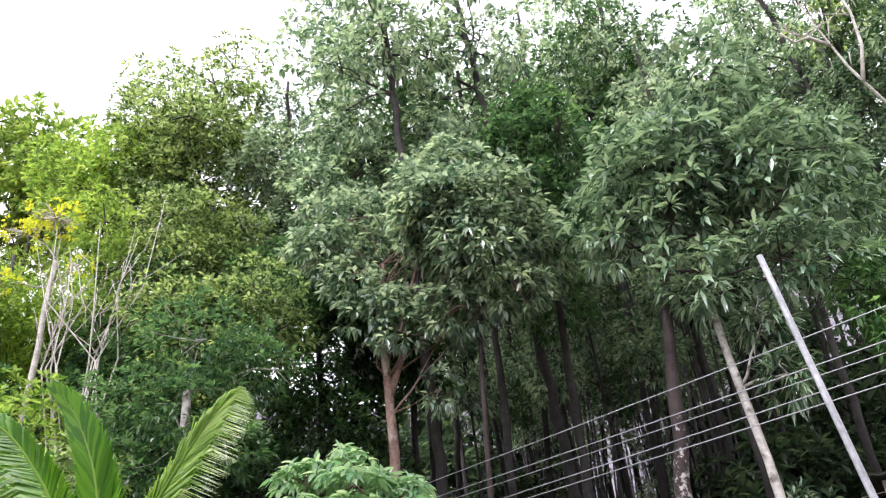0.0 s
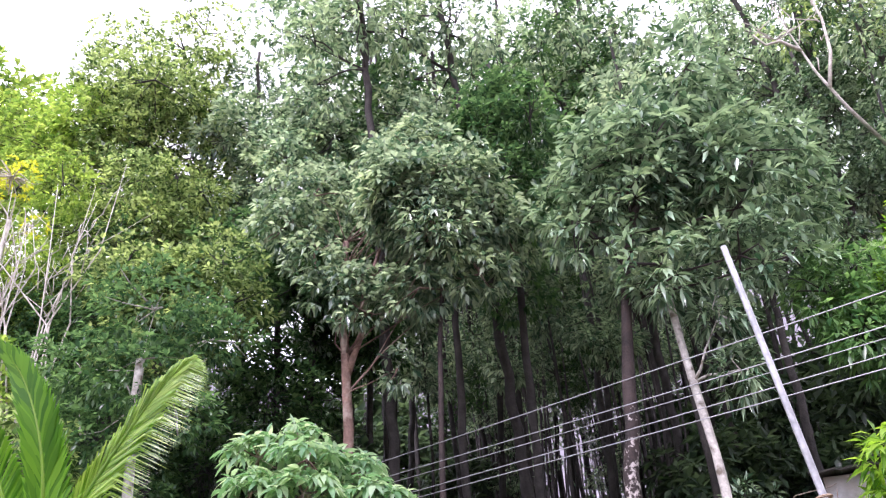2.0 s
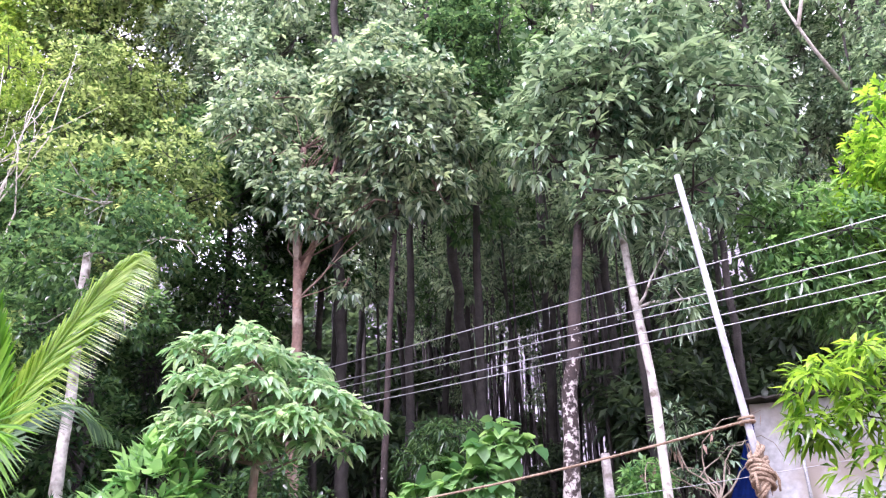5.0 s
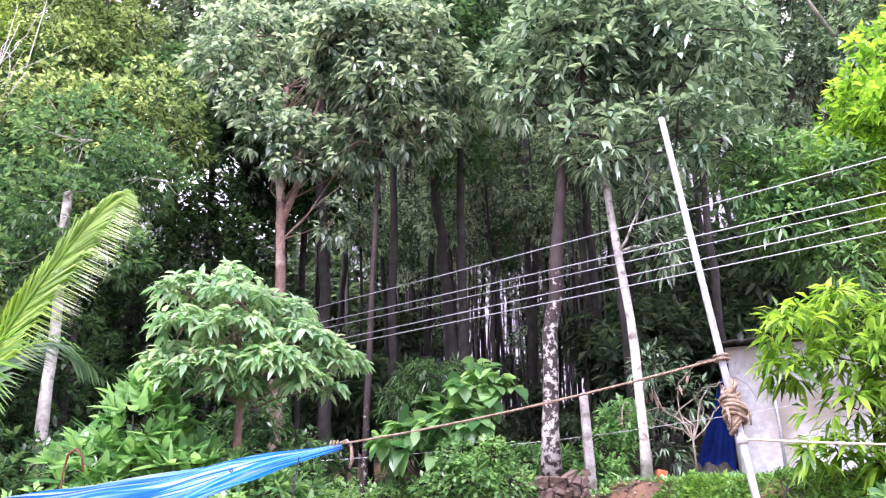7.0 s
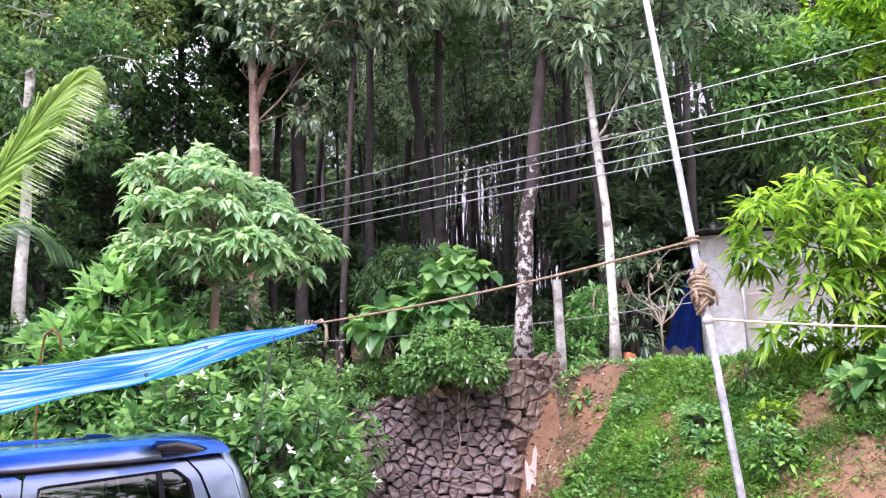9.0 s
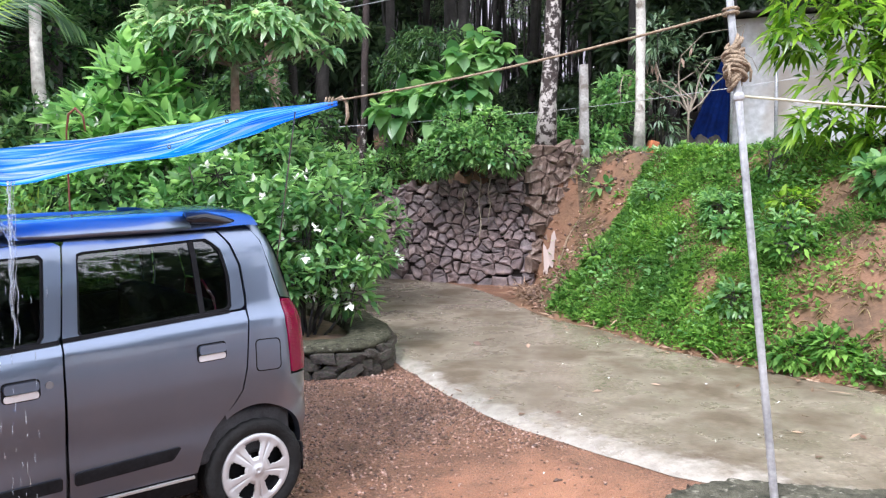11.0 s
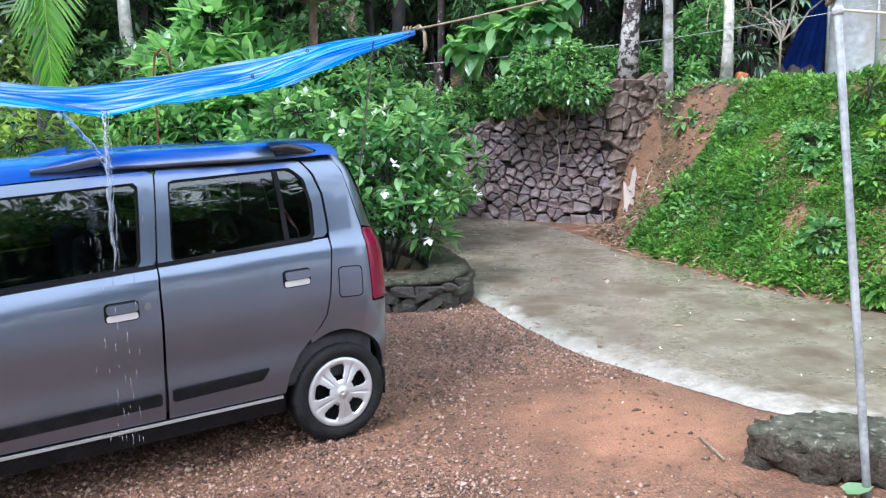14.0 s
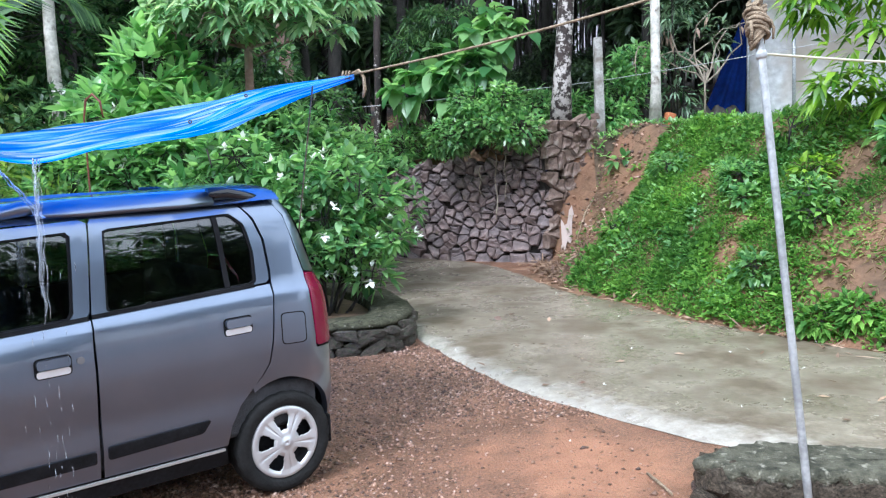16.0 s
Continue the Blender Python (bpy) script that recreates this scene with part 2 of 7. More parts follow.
def mesh_np(name, verts, faces, material, parent=None, label="", smooth=False, slots=None):
    """A mesh object from arrays: verts (n, 3), faces (m, 3 or 4)."""
    verts, faces = np.asarray(verts, np.float32), np.asarray(faces, np.int32)
    me = bpy.data.meshes.new(name)
    k = faces.shape[1]
    me.vertices.add(len(verts))
    me.vertices.foreach_set("co", verts.ravel())
    me.loops.add(faces.size)
    me.loops.foreach_set("vertex_index", faces.ravel())
    me.polygons.add(len(faces))
    me.polygons.foreach_set("loop_start", np.arange(0, faces.size, k, dtype=np.int32))
    for m in material if isinstance(material, (list, tuple)) else [material]:
        me.materials.append(m)
    if slots is not None:
        me.polygons.foreach_set("material_index", np.asarray(slots, np.int32))
    if smooth:
        me.polygons.foreach_set("use_smooth", np.ones(len(faces), bool))
    me.update(calc_edges=True)
    me.validate()
    ob = new(name, me)
    ob.parent = parent
    if label:
        ob["label"] = label
    return ob


def tube(bm, pts, radii, sides=8, cap=True):
    """A tapered tube along points."""
    pts = [Vector(p) for p in pts]
    if isinstance(radii, (int, float)):
        radii = [radii] * len(pts)
    rings, side = [], None
    for i, p in enumerate(pts):
        d = (pts[min(i + 1, len(pts) - 1)] - pts[max(i - 1, 0)]).normalized()
        ref = side if side is not None else (Vector((1, 0, 0)) if abs(d.x) < 0.8 else Vector((0, 1, 0)))
        up = d.cross(ref).normalized()
        side = up.cross(d).normalized()
        rings.append([bm.verts.new(p + (side * math.cos(a) + up * math.sin(a)) * radii[i]) for a in (2 * math.pi * k / sides for k in range(sides))])
    for a, b in zip(rings, rings[1:]):
        for k in range(sides):
            bm.faces.new((a[k], a[(k + 1) % sides], b[(k + 1) % sides], b[k]))
    if cap:
        bm.faces.new(rings[0][::-1])
        bm.faces.new(rings[-1])
    return bm


def box(bm, lo, hi, bevel=0.0):
    v = [bm.verts.new((x, y, z)) for x in (lo[0], hi[0]) for y in (lo[1], hi[1]) for z in (lo[2], hi[2])]
    fs = [bm.faces.new([v[i] for i in q]) for q in ((0, 1, 3, 2), (4, 6, 7, 5), (0, 4, 5, 1), (2, 3, 7, 6), (0, 2, 6, 4), (1, 5, 7, 3))]
    if bevel:
        es = list({e for f in fs for e in f.edges})
        bmesh.ops.bevel(bm, geom=es, offset=bevel, segments=2, affect="EDGES", profile=0.5)
    return bm


def unit(a):
    return a / np.maximum(np.linalg.norm(a, axis=-1, keepdims=True), 1e-6)


def leaf_arrays(rng, centres, ways, per, length, width, spread=1.1, droop=0.35, fold=0.12, gap=0.05, simple=False, broad=False):
    """Whorls of leaves: at each centre, `per` leaves open out round its way. Returns verts and triangles."""
    n = len(centres)
    c, w = np.repeat(centres, per, 0), np.repeat(unit(ways), per, 0)
    ref = np.where(np.abs(w[:, 2:3]) < 0.9, [[0, 0, 1.0]], [[1.0, 0, 0]])
    u = unit(np.cross(w, ref))
    v = np.cross(w, u)
    az = (np.tile(np.arange(per), n) * 2.399963 + np.repeat(rng.uniform(0, 6.28, n), per))[:, None]
    op = rng.uniform(0.35, 1.0, (n * per, 1)) * spread
    d = unit(w * np.cos(op) + (u * np.cos(az) + v * np.sin(az)) * np.sin(op) + rng.normal(0, 0.12, (n * per, 3)))
    d[:, 2] -= droop * rng.uniform(0.5, 1.3, n * per)
    d = unit(d)
    size = rng.uniform(0.65, 1.15, (n * per, 1))
    L, W = length * size, width * size
    side = unit(np.cross(d, [[0, 0, 1.0]]) + rng.normal(0, 0.25, (n * per, 3)))
    up = np.cross(side, d)
    b = c + d * gap
    m = b + d * L * 0.5 + up * fold * W * 0.2
    lft = b + d * L * 0.45 + side * W * 0.5 + up * fold * W
    rgt = b + d * L * 0.45 - side * W * 0.5 + up * fold * W
    tip = b + d * L - np.array([[0, 0, 1.0]]) * L * droop * 0.35
    if simple:
        verts = np.stack([b, lft, tip, rgt], 1).reshape(-1, 3)
        return verts, (np.arange(n * per)[:, None, None] * 4 + np.array([[0, 1, 2], [0, 2, 3]])[None]).reshape(-1, 3)
    if broad:
        dip = np.array([[0, 0, 1.0]]) * L * droop
        l1, r1 = b - d * L * 0.06 + side * W * 0.30 + up * fold * W * 0.6, b - d * L * 0.06 - side * W * 0.30 + up * fold * W * 0.6
        l2, r2 = b + d * L * 0.28 + side * W * 0.5 + up * fold * W, b + d * L * 0.28 - side * W * 0.5 + up * fold * W
        l3, r3 = b + d * L * 0.68 + side * W * 0.34 + up * fold * W * 0.5 - dip * 0.12, b + d * L * 0.68 - side * W * 0.34 + up * fold * W * 0.5 - dip * 0.12
        verts = np.stack([b, l1, l2, l3, tip, r3, r2, r1, m], 1).reshape(-1, 3)
        tris = np.array([[8, k, (k + 1) % 8] for k in range(8)])
        return verts, (np.arange(n * per)[:, None, None] * 9 + tris[None]).reshape(-1, 3)
    verts = np.stack([b, lft, m, rgt, tip], 1).reshape(-1, 3)
    tris = np.array([[0, 1, 2], [1, 4, 2], [0, 2, 3], [2, 4, 3]])
    faces = (np.arange(n * per)[:, None, None] * 5 + tris[None]).reshape(-1, 3)
    return verts, faces


def joined(sets):
    vs, fs, k = [], [], 0
    for v, f in sets:
        vs.append(v)
        fs.append(f + k)
        k += len(v)
    return np.concatenate(vs), np.concatenate(fs)


def in_lobes(rng, lobes, count, shell=0.45, domed=False):
    """Places in ellipsoid lobes ((x, y, z), (rx, ry, rz)), mostly near their outsides, and the outward ways."""
    vol = np.array([r[0] * r[1] + r[1] * r[2] for _, r in lobes])
    pick = rng.choice(len(lobes), count, p=vol / vol.sum())
    c, r = np.array([lobes[i][0] for i in pick]), np.array([lobes[i][1] for i in pick])
    d = unit(rng.normal(0, 1, (count, 3)))
    if domed:
        d[:, 2] = np.abs(d[:, 2])
    rad = (1 - shell * rng.random((count, 1)) ** 1.5) * rng.uniform(0.88, 1.12, (count, 1))
    return c + d * r * rad, d


def tree(name, base, trunk, radius, lobes, leaf_mat, bark, label, category="tree", clusters=400, per=9, length=0.2, width=0.06,
         droop=0.35, spread=1.2, shell=0.5, seed=1, lift=0.35, sides=9, twigs=60, group="", tip=0.45, limb=0.45, simple=False, broad=False, domed=False):
    """A tree: tapered trunk along points relative to the base, limbs into each lobe, twigs, and a crown of leaf whorls."""
    rng = np.random.default_rng(seed)
    root = tagged(new(name), label, category, group)
    root.location = base
    bm = bmesh.new()
    pts = [Vector(p) for p in trunk]
    fine = []
    for a, b in zip(pts, pts[1:]):
        steps = max(2, int((b - a).length / 0.7))
        fine += [a.lerp(b, k / steps) + Vector(rng.normal(0, radius * 0.12, 3)) * Vector((1, 1, 0)).length * (0 if k == 0 else 1) for k in range(steps)]
    fine.append(pts[-1])
    rad = [radius * (1.25 if i == 0 else 1 - (1 - tip) * i / (len(fine) - 1)) * rng.uniform(0.94, 1.06) for i in range(len(fine))]
    tube(bm, fine, rad, sides)
    for c, r in lobes:
        c = Vector(c)
        k = min(range(len(fine)), key=lambda i: (fine[i] - (c - Vector((0, 0, 0.8 * (c - fine[i]).length * 0.6)))).length)
        k = int(np.clip(k + rng.integers(-1, 2), int(0.62 * len(fine)), len(fine) - 1))
        a = fine[k]
        mid = a.lerp(c, 0.5) + Vector(rng.normal(0, 0.18, 3)) * max(r)
        tube(bm, [a, a.lerp(mid, 0.5) + Vector(rng.normal(0, 0.05, 3)), mid, c], [rad[k] * limb, rad[k] * limb * 0.75, rad[k] * limb * 0.55, rad[k] * limb * 0.25], 6)
    tw, _ = in_lobes(rng, lobes, twigs, 0.3)
    for q in tw:
        q = Vector(q)
        c = min((Vector(c) for c, _ in lobes), key=lambda c: (c - q).length)
        tube(bm, [c, c.lerp(q, 0.55) + Vector(rng.normal(0, 0.1, 3)), q], [radius * 0.12 + 0.006, radius * 0.07 + 0.004, 0.004], 4, False)
    part("trunk", bm, bark, root)
    pos, way = in_lobes(rng, lobes, clusters, shell, domed)
    way = unit(way + np.array([[0, 0, lift]]))
    v, f = leaf_arrays(rng, pos, way, per, length, width, spread, droop, simple=simple, broad=broad)
    mesh_np("crown", v, f, leaf_mat, root)
    return root


# ---- ground: yard, bank, terrace, one sheet to the horizon ----
FOOT = [(-700, 260), (-60, 34), (-14, 18.4), (-4, 15.9), (-0.8, 15.25), (0.44, 14.55), (1.90, 13.88), (2.08, 13.35), (2.16, 12.7), (1.85, 11.6), (1.82, 10.5), (2.3, 9.35), (2.72, 8.2), (3.35, 7.3), (4.15, 6.1), (5.5, 4.8), (8, 3.4), (40, -4), (700, -120)]
TOP = [(-700, 262), (-60, 35), (-14, 19.0), (-4, 16.4), (-0.8, 15.6), (0.5, 14.7), (2.1, 13.9), (2.75, 13.9), (3.3, 13.3), (3.8, 12.8), (4.3, 12.0), (4.7, 11.0), (5.1, 10.0), (5.8, 8.5), (6.9, 7.0), (9.2, 5.5), (40, 0), (700, -100)]


def line_distance(x, y, line):
    best = np.full(x.shape, 1e9)
    for (ax, ay), (bx, by) in zip(line, line[1:]):
        dx, dy = bx - ax, by - ay
        t = np.clip(((x - ax) * dx + (y - ay) * dy) / (dx * dx + dy * dy), 0, 1)
        best = np.minimum(best, np.hypot(x - ax - t * dx, y - ay - t * dy))
    return best


def inside(x, y, poly):
    hit = np.zeros(x.shape, bool)
    for (ax, ay), (bx, by) in zip(poly, poly[1:] + poly[:1]):
        if ay != by:
            hit ^= ((ay > y) != (by > y)) & (x < (bx - ax) * (y - ay) / (by - ay) + ax)
    return hit


def ripple(x, y):
    return 0.5 * np.sin(1.7 * x + 0.9 * y) * np.cos(1.1 * y - 0.6 * x + 1.3) + 0.3 * np.sin(3.9 * x - 2.8 * y + 0.4) + 0.2 * np.sin(7.3 * x + 6.1 * y) * np.sin(5.2 * y - 3 * x)


def height(x, y):
    """The ground's height, and how far up the bank a place lies (0 at its foot, 1 at its top)."""
    x, y = np.asarray(x, float), np.asarray(y, float)
    far = [(700, 900), (-700, 900)]
    low, high = ~inside(x, y, FOOT + far), inside(x, y, TOP + far)
    a, b = line_distance(x, y, FOOT), line_distance(x, y, TOP)
    k = np.where(low, 0, np.where(high, 1, a / np.maximum(a + b, 1e-6)))
    top = 2.28 - 0.45 / (1 + np.exp(np.clip((x - 0.9) * 4, -40, 40))) + np.clip(b, 0, 30) * 0.012 * high
    shape = k ** 0.85
    gully = 0.75 * np.exp(-(line_distance(x, y, [(2.15, 13.15), (2.95, 13.62)]) / 0.24) ** 2)
    rough_bank = np.where((k > 0) & (k < 1), 0.10 * np.sin(np.pi * k), 0) * ripple(x * 1.3, y * 1.3)
    hill = np.clip(b - 5, 0, 70) * 0.13 * high
    return np.maximum(shape * top - gully * np.clip(k * 2.5, 0, 1), np.minimum(shape * top, 0.05)) + hill + rough_bank + ripple(x, y) * np.where(low, 0.008, 0.03 * k), k


def spaced(stops):
    out = []
    for (a, b, step) in stops:
        out += list(np.arange(a, b - step * 0.3, step))
    return np.array(out + [stops[-1][1]])


gx = spaced([(-700, -100, 100), (-100, -20, 10), (-20, -6, 0.7), (-6, 10, 0.13), (10, 20, 0.7), (20, 100, 10), (100, 700, 100)])
gy = spaced([(-700, -100, 100), (-100, -10, 10), (-10, 2, 0.8), (2, 17, 0.13), (17, 30, 0.8), (30, 100, 10), (100, 900, 100)])
X, Y = np.meshgrid(gx, gy)
Z, K = height(X, Y)
nx, ny = len(gx), len(gy)
idx = (np.arange(ny - 1)[:, None] * nx + np.arange(nx - 1)[None]).ravel()
kc = ((K[:-1, :-1] + K[1:, 1:]) / 2 + 0.10 * ripple(X[:-1, :-1] * 2.1, Y[:-1, :-1] * 2.1) * (K[:-1, :-1] > 0)).ravel()
near_foot = (line_distance(X, Y, FOOT) < 0.5)[:-1, :-1].ravel() & (X[:-1, :-1] > 1.2).ravel()
slot = np.where((kc <= 0.02) & ~near_foot, 0, np.where(kc < 0.97, 1, 2))
ground = mesh_np("ground", np.stack([X, Y, Z], -1).reshape(-1, 3), np.stack([idx, idx + 1, idx + nx + 1, idx + nx], 1), [GRAVEL, SOIL, LITTER], smooth=True, slots=slot)
mud = 0.62 - 0.42 * np.hypot((X - 0.85) / 0.85, (Y - 4.4) / 0.8) + 0.10 * ripple(X * 2, Y * 2)
ground.data.attributes.new("mud", "FLOAT", "POINT").data.foreach_set("value", np.clip(mud, 0, 0.6).ravel().astype(np.float32))
tagged(ground, "wet red gravel yard rising to a soil bank", "ground", kind="structure")

# concrete lane between yard and bank
NEAR = [(-5.5, 10.7), (-3.0, 10.6), (-1.7, 10.3), (-1.0, 9.8), (-0.5, 9.15), (-0.28, 8.5), (-0.2, 7.8), (0.05, 7.1), (0.3, 6.53), (0.68, 5.74), (1.18, 5.16), (1.6, 4.66), (2.4, 4.05), (3.6, 3.3), (6, 2.2), (12, 0.4), (40, -8)]
FAR = [(-5.5, 15.9), (-3.0, 15.5), (-0.9, 15.0), (0.0, 14.4), (0.6, 13.9), (1.0, 13.2), (1.25, 12.4), (1.45, 11.4), (1.68, 10.5), (2.25, 9.35), (2.66, 8.2), (3.28, 7.3), (4.1, 6.1), (5.45, 4.8), (8, 3.4), (13, 2.0), (40, -5.5)]


def resample(line, n):
    p = np.array(line, float)
    s = np.r_[0, np.cumsum(np.hypot(*np.diff(p, axis=0).T))]
    t = np.linspace(0, s[-1], n)
    return np.stack([np.interp(t, s, p[:, 0]), np.interp(t, s, p[:, 1])], 1)


n_l, n_w = 200, 24
a_line, b_line = resample(NEAR, n_l), resample(FAR, n_l)
a_line = a_line + np.stack([ripple(a_line[:, 0] * 3, a_line[:, 1] * 3), ripple(a_line[:, 1] * 4, a_line[:, 0] * 3)], 1) * 0.035
b_line = b_line + np.stack([ripple(b_line[:, 0] * 3, b_line[:, 1] * 3), ripple(b_line[:, 1] * 4, b_line[:, 0] * 3)], 1) * 0.05
rv, wear = [], []
for i in range(n_l):
    for j in range(n_w + 1):
        q = a_line[i] * (1 - j / n_w) + b_line[i] * (j / n_w)
        rv.append((q[0], q[1], 0.035 + 0.006 * ripple(q[0], q[1]) - (0.03 if j in (0, n_w) else 0)))
        gap = float(np.hypot(*(q - a_line[i])))
        wear.append(max(0.0, 0.56 - gap * 0.64) + max(0.0, 0.30 - 0.9 * float(np.hypot(*(q - b_line[i])))))
ri = (np.arange(n_l - 1)[:, None] * (n_w + 1) + np.arange(n_w)[None]).ravel()
road = mesh_np("road", rv, np.stack([ri, ri + n_w + 1, ri + n_w + 2, ri + 1], 1), CONCRETE, smooth=True)
road.data.attributes.new("wear", "FLOAT", "POINT").data.foreach_set("value", wear)
tagged(road, "wet grey concrete lane with a worn pale edge", "road", kind="structure")


def ground_at(x, y):
    return float(height(np.array([x]), np.array([y]))[0][0])


# curved sheet far beyond the wood, its pale colour standing for rain haze
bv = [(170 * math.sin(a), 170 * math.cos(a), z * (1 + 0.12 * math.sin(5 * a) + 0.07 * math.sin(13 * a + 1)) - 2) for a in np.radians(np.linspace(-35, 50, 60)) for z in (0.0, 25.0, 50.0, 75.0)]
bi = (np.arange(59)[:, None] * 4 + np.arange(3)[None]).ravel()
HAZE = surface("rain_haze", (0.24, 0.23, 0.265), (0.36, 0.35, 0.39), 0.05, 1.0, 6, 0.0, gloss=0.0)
tagged(mesh_np("backdrop", bv, np.stack([bi, bi + 4, bi + 5, bi + 1], 1), HAZE, smooth=True), "pale sheet coloured as rain haze beyond the wood", "hillside", kind="structure")

# unseen plain low wall, added behind the viewer to dim the car's reflections
bm = bmesh.new()
box(bm, (-16, -1.9, -0.3), (1.0, -1.6, 1.5), 0.01)
tagged(part("wall_unseen", bm, surface("helper_plaster", (0.22, 0.21, 0.19), (0.34, 0.325, 0.30), 1.2, 0.8, 12, 0.2), smooth=False), "unseen plain low plastered wall added behind the viewer", "wall", kind="structure")


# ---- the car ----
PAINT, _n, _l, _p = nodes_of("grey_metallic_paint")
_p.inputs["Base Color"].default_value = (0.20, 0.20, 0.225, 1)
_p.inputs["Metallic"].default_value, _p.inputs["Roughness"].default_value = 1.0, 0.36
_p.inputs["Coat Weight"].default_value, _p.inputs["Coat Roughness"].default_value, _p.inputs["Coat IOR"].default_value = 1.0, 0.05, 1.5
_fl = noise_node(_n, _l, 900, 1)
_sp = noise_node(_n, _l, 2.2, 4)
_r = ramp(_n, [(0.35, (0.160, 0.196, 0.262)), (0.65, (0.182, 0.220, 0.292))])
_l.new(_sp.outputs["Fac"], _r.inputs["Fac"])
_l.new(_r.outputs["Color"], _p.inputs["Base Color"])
bump(_n, _l, _p, _fl.outputs["Fac"], 0.02, 0.001)
BLACK_TRIM = surface("black_plastic_trim", (0.006, 0.006, 0.007), (0.014, 0.014, 0.016), 8, 0.55, 8, 0.1, gloss=0.12)
RUBBER = surface("tyre_rubber", (0.008, 0.008, 0.008), (0.020, 0.020, 0.020), 9, 0.75, 6, 0.3, gloss=0.2)
SILVER = plain("silver_hubcap_paint", (0.56, 0.56, 0.57), 0.35, 0.5)
SILVER_DULL = plain("dull_lock_metal", (0.22, 0.22, 0.23), 0.4, 0.7)
GLOSS_BLACK = plain("gloss_black_plastic", (0.012, 0.012, 0.015), 0.12)
CHROME = plain("bright_trim", (0.78, 0.78, 0.8), 0.3, 0.6)
SEAT = surface("dark_seat_cloth", (0.02, 0.02, 0.022), (0.05, 0.05, 0.055), 12, 0.9, 10, 0.3)
RED_LENS, _n, _l, _p = nodes_of("red_lamp_lens")
_p.inputs["Base Color"].default_value = (0.16, 0.0, 0.028, 1)
_p.inputs["Roughness"].default_value = 0.12
_w = _n.new("ShaderNodeTexWave")
_w.inputs["Scale"].default_value = 30
_w.bands_direction = "Z"
_t = _n.new("ShaderNodeTexCoord")
_l.new(_t.outputs["Object"], _w.inputs["Vector"])
bump(_n, _l, _p, _w.outputs["Fac"], 0.25, 0.004)
CAR_GLASS, _n, _l, _p = nodes_of("tinted_car_glass")
_tr, _gl, _mx, _fr = _n.new("ShaderNodeBsdfTransparent"), _n.new("ShaderNodeBsdfGlossy"), _n.new("ShaderNodeMixShader"), _n.new("ShaderNodeFresnel")
_tr.inputs["Color"].default_value = (0.27, 0.32, 0.31, 1)
_gl.inputs["Roughness"].default_value = 0.02
_fr.inputs["IOR"].default_value = 2.1
_l.new(_fr.outputs[0], _mx.inputs[0])
_l.new(_tr.outputs[0], _mx.inputs[1])
_l.new(_gl.outputs[0], _mx.inputs[2])
_l.new(_mx.outputs[0], _n["Material Output"].inputs["Surface"])

CAR_W = 1.475
SIDE_Z = [0.16, 0.24, 0.33, 0.40, 0.48, 0.60, 0.70, 0.80, 0.90, 1.00, 1.045, 1.06, 1.098, 1.15, 1.35, 1.48, 1.53, 1.56, 1.59, 1.63]
SIDE_Y = [0.085, 0.060, 0.040, 0.028, 0.018, 0.020, 0.008, 0.000, 0.004, 0.013, 0.019, 0.024, 0.050, 0.060, 0.086, 0.112, 0.129, 0.157, 0.192, 0.245]
REAR_Z = [0.16, 0.28, 0.54, 0.77, 1.03, 1.19, 1.44, 1.61, 1.66]
REAR_X = [0.33, 0.36, 0.385, 0.37, 0.355, 0.31, 0.235, 0.14, 0.08]
WRAP, ARC = 0.10, 0.34


def body_point(s, z, deep=0.0):
    """A place on the car's skin: s runs back along the side, round the corner and across the back; deep goes inwards."""
    # the shoulder under the windows climbs towards the back
    climb = float(np.interp(s, [-2.05, -0.93, -0.04, 0.3], [-0.075, 0.0, 0.05, 0.05])) * float(np.interp(z, [0.7, 0.9, 1.2, 1.5], [0, 1, 1, 0]))
    ys, xr = float(np.interp(z - climb, SIDE_Z, SIDE_Y)), float(np.interp(z, REAR_Z, REAR_X))
    if s <= WRAP:
        front = max(0.0, -1.9 - s)
        return Vector((s, ys + deep + 0.06 * front ** 2, z))
    a = min((s - WRAP) / ARC, 1.0) * math.pi / 2
    x, y = WRAP + (xr - WRAP) * math.sin(a), ys + 0.2 * (1 - math.cos(a))
    if s > WRAP + ARC:
        y += s - WRAP - ARC
        x += 0.03 * (1 - ((y - CAR_W / 2) / (CAR_W / 2)) ** 2)
    return Vector((x - deep * math.sin(a), y + deep * math.cos(a), z))


def loop_points(outline, n):
    p = np.array(list(outline) + [outline[0]], float)
    q = np.r_[0, np.cumsum(np.hypot(*np.diff(p, axis=0).T))]
    t = np.linspace(0, q[-1], n, endpoint=False)
    return [(float(np.interp(k, q, p[:, 0])), float(np.interp(k, q, p[:, 1]))) for k in t]


def rounded(outline, r, steps=5):
    """The outline with its corners rounded to about r."""
    out, n = [], len(outline)
    for i in range(n):
        p, a, b = Vector(outline[i]), Vector(outline[i - 1]), Vector(outline[(i + 1) % n])
        ra, rb = min(r, (a - p).length * 0.45), min(r, (b - p).length * 0.45)
        s, e = p + (a - p).normalized() * ra, p + (b - p).normalized() * rb
        for k in range(steps + 1):
            t = k / steps
            out.append(tuple(s * (1 - t) ** 2 + p * 2 * t * (1 - t) + e * t ** 2))
    return out


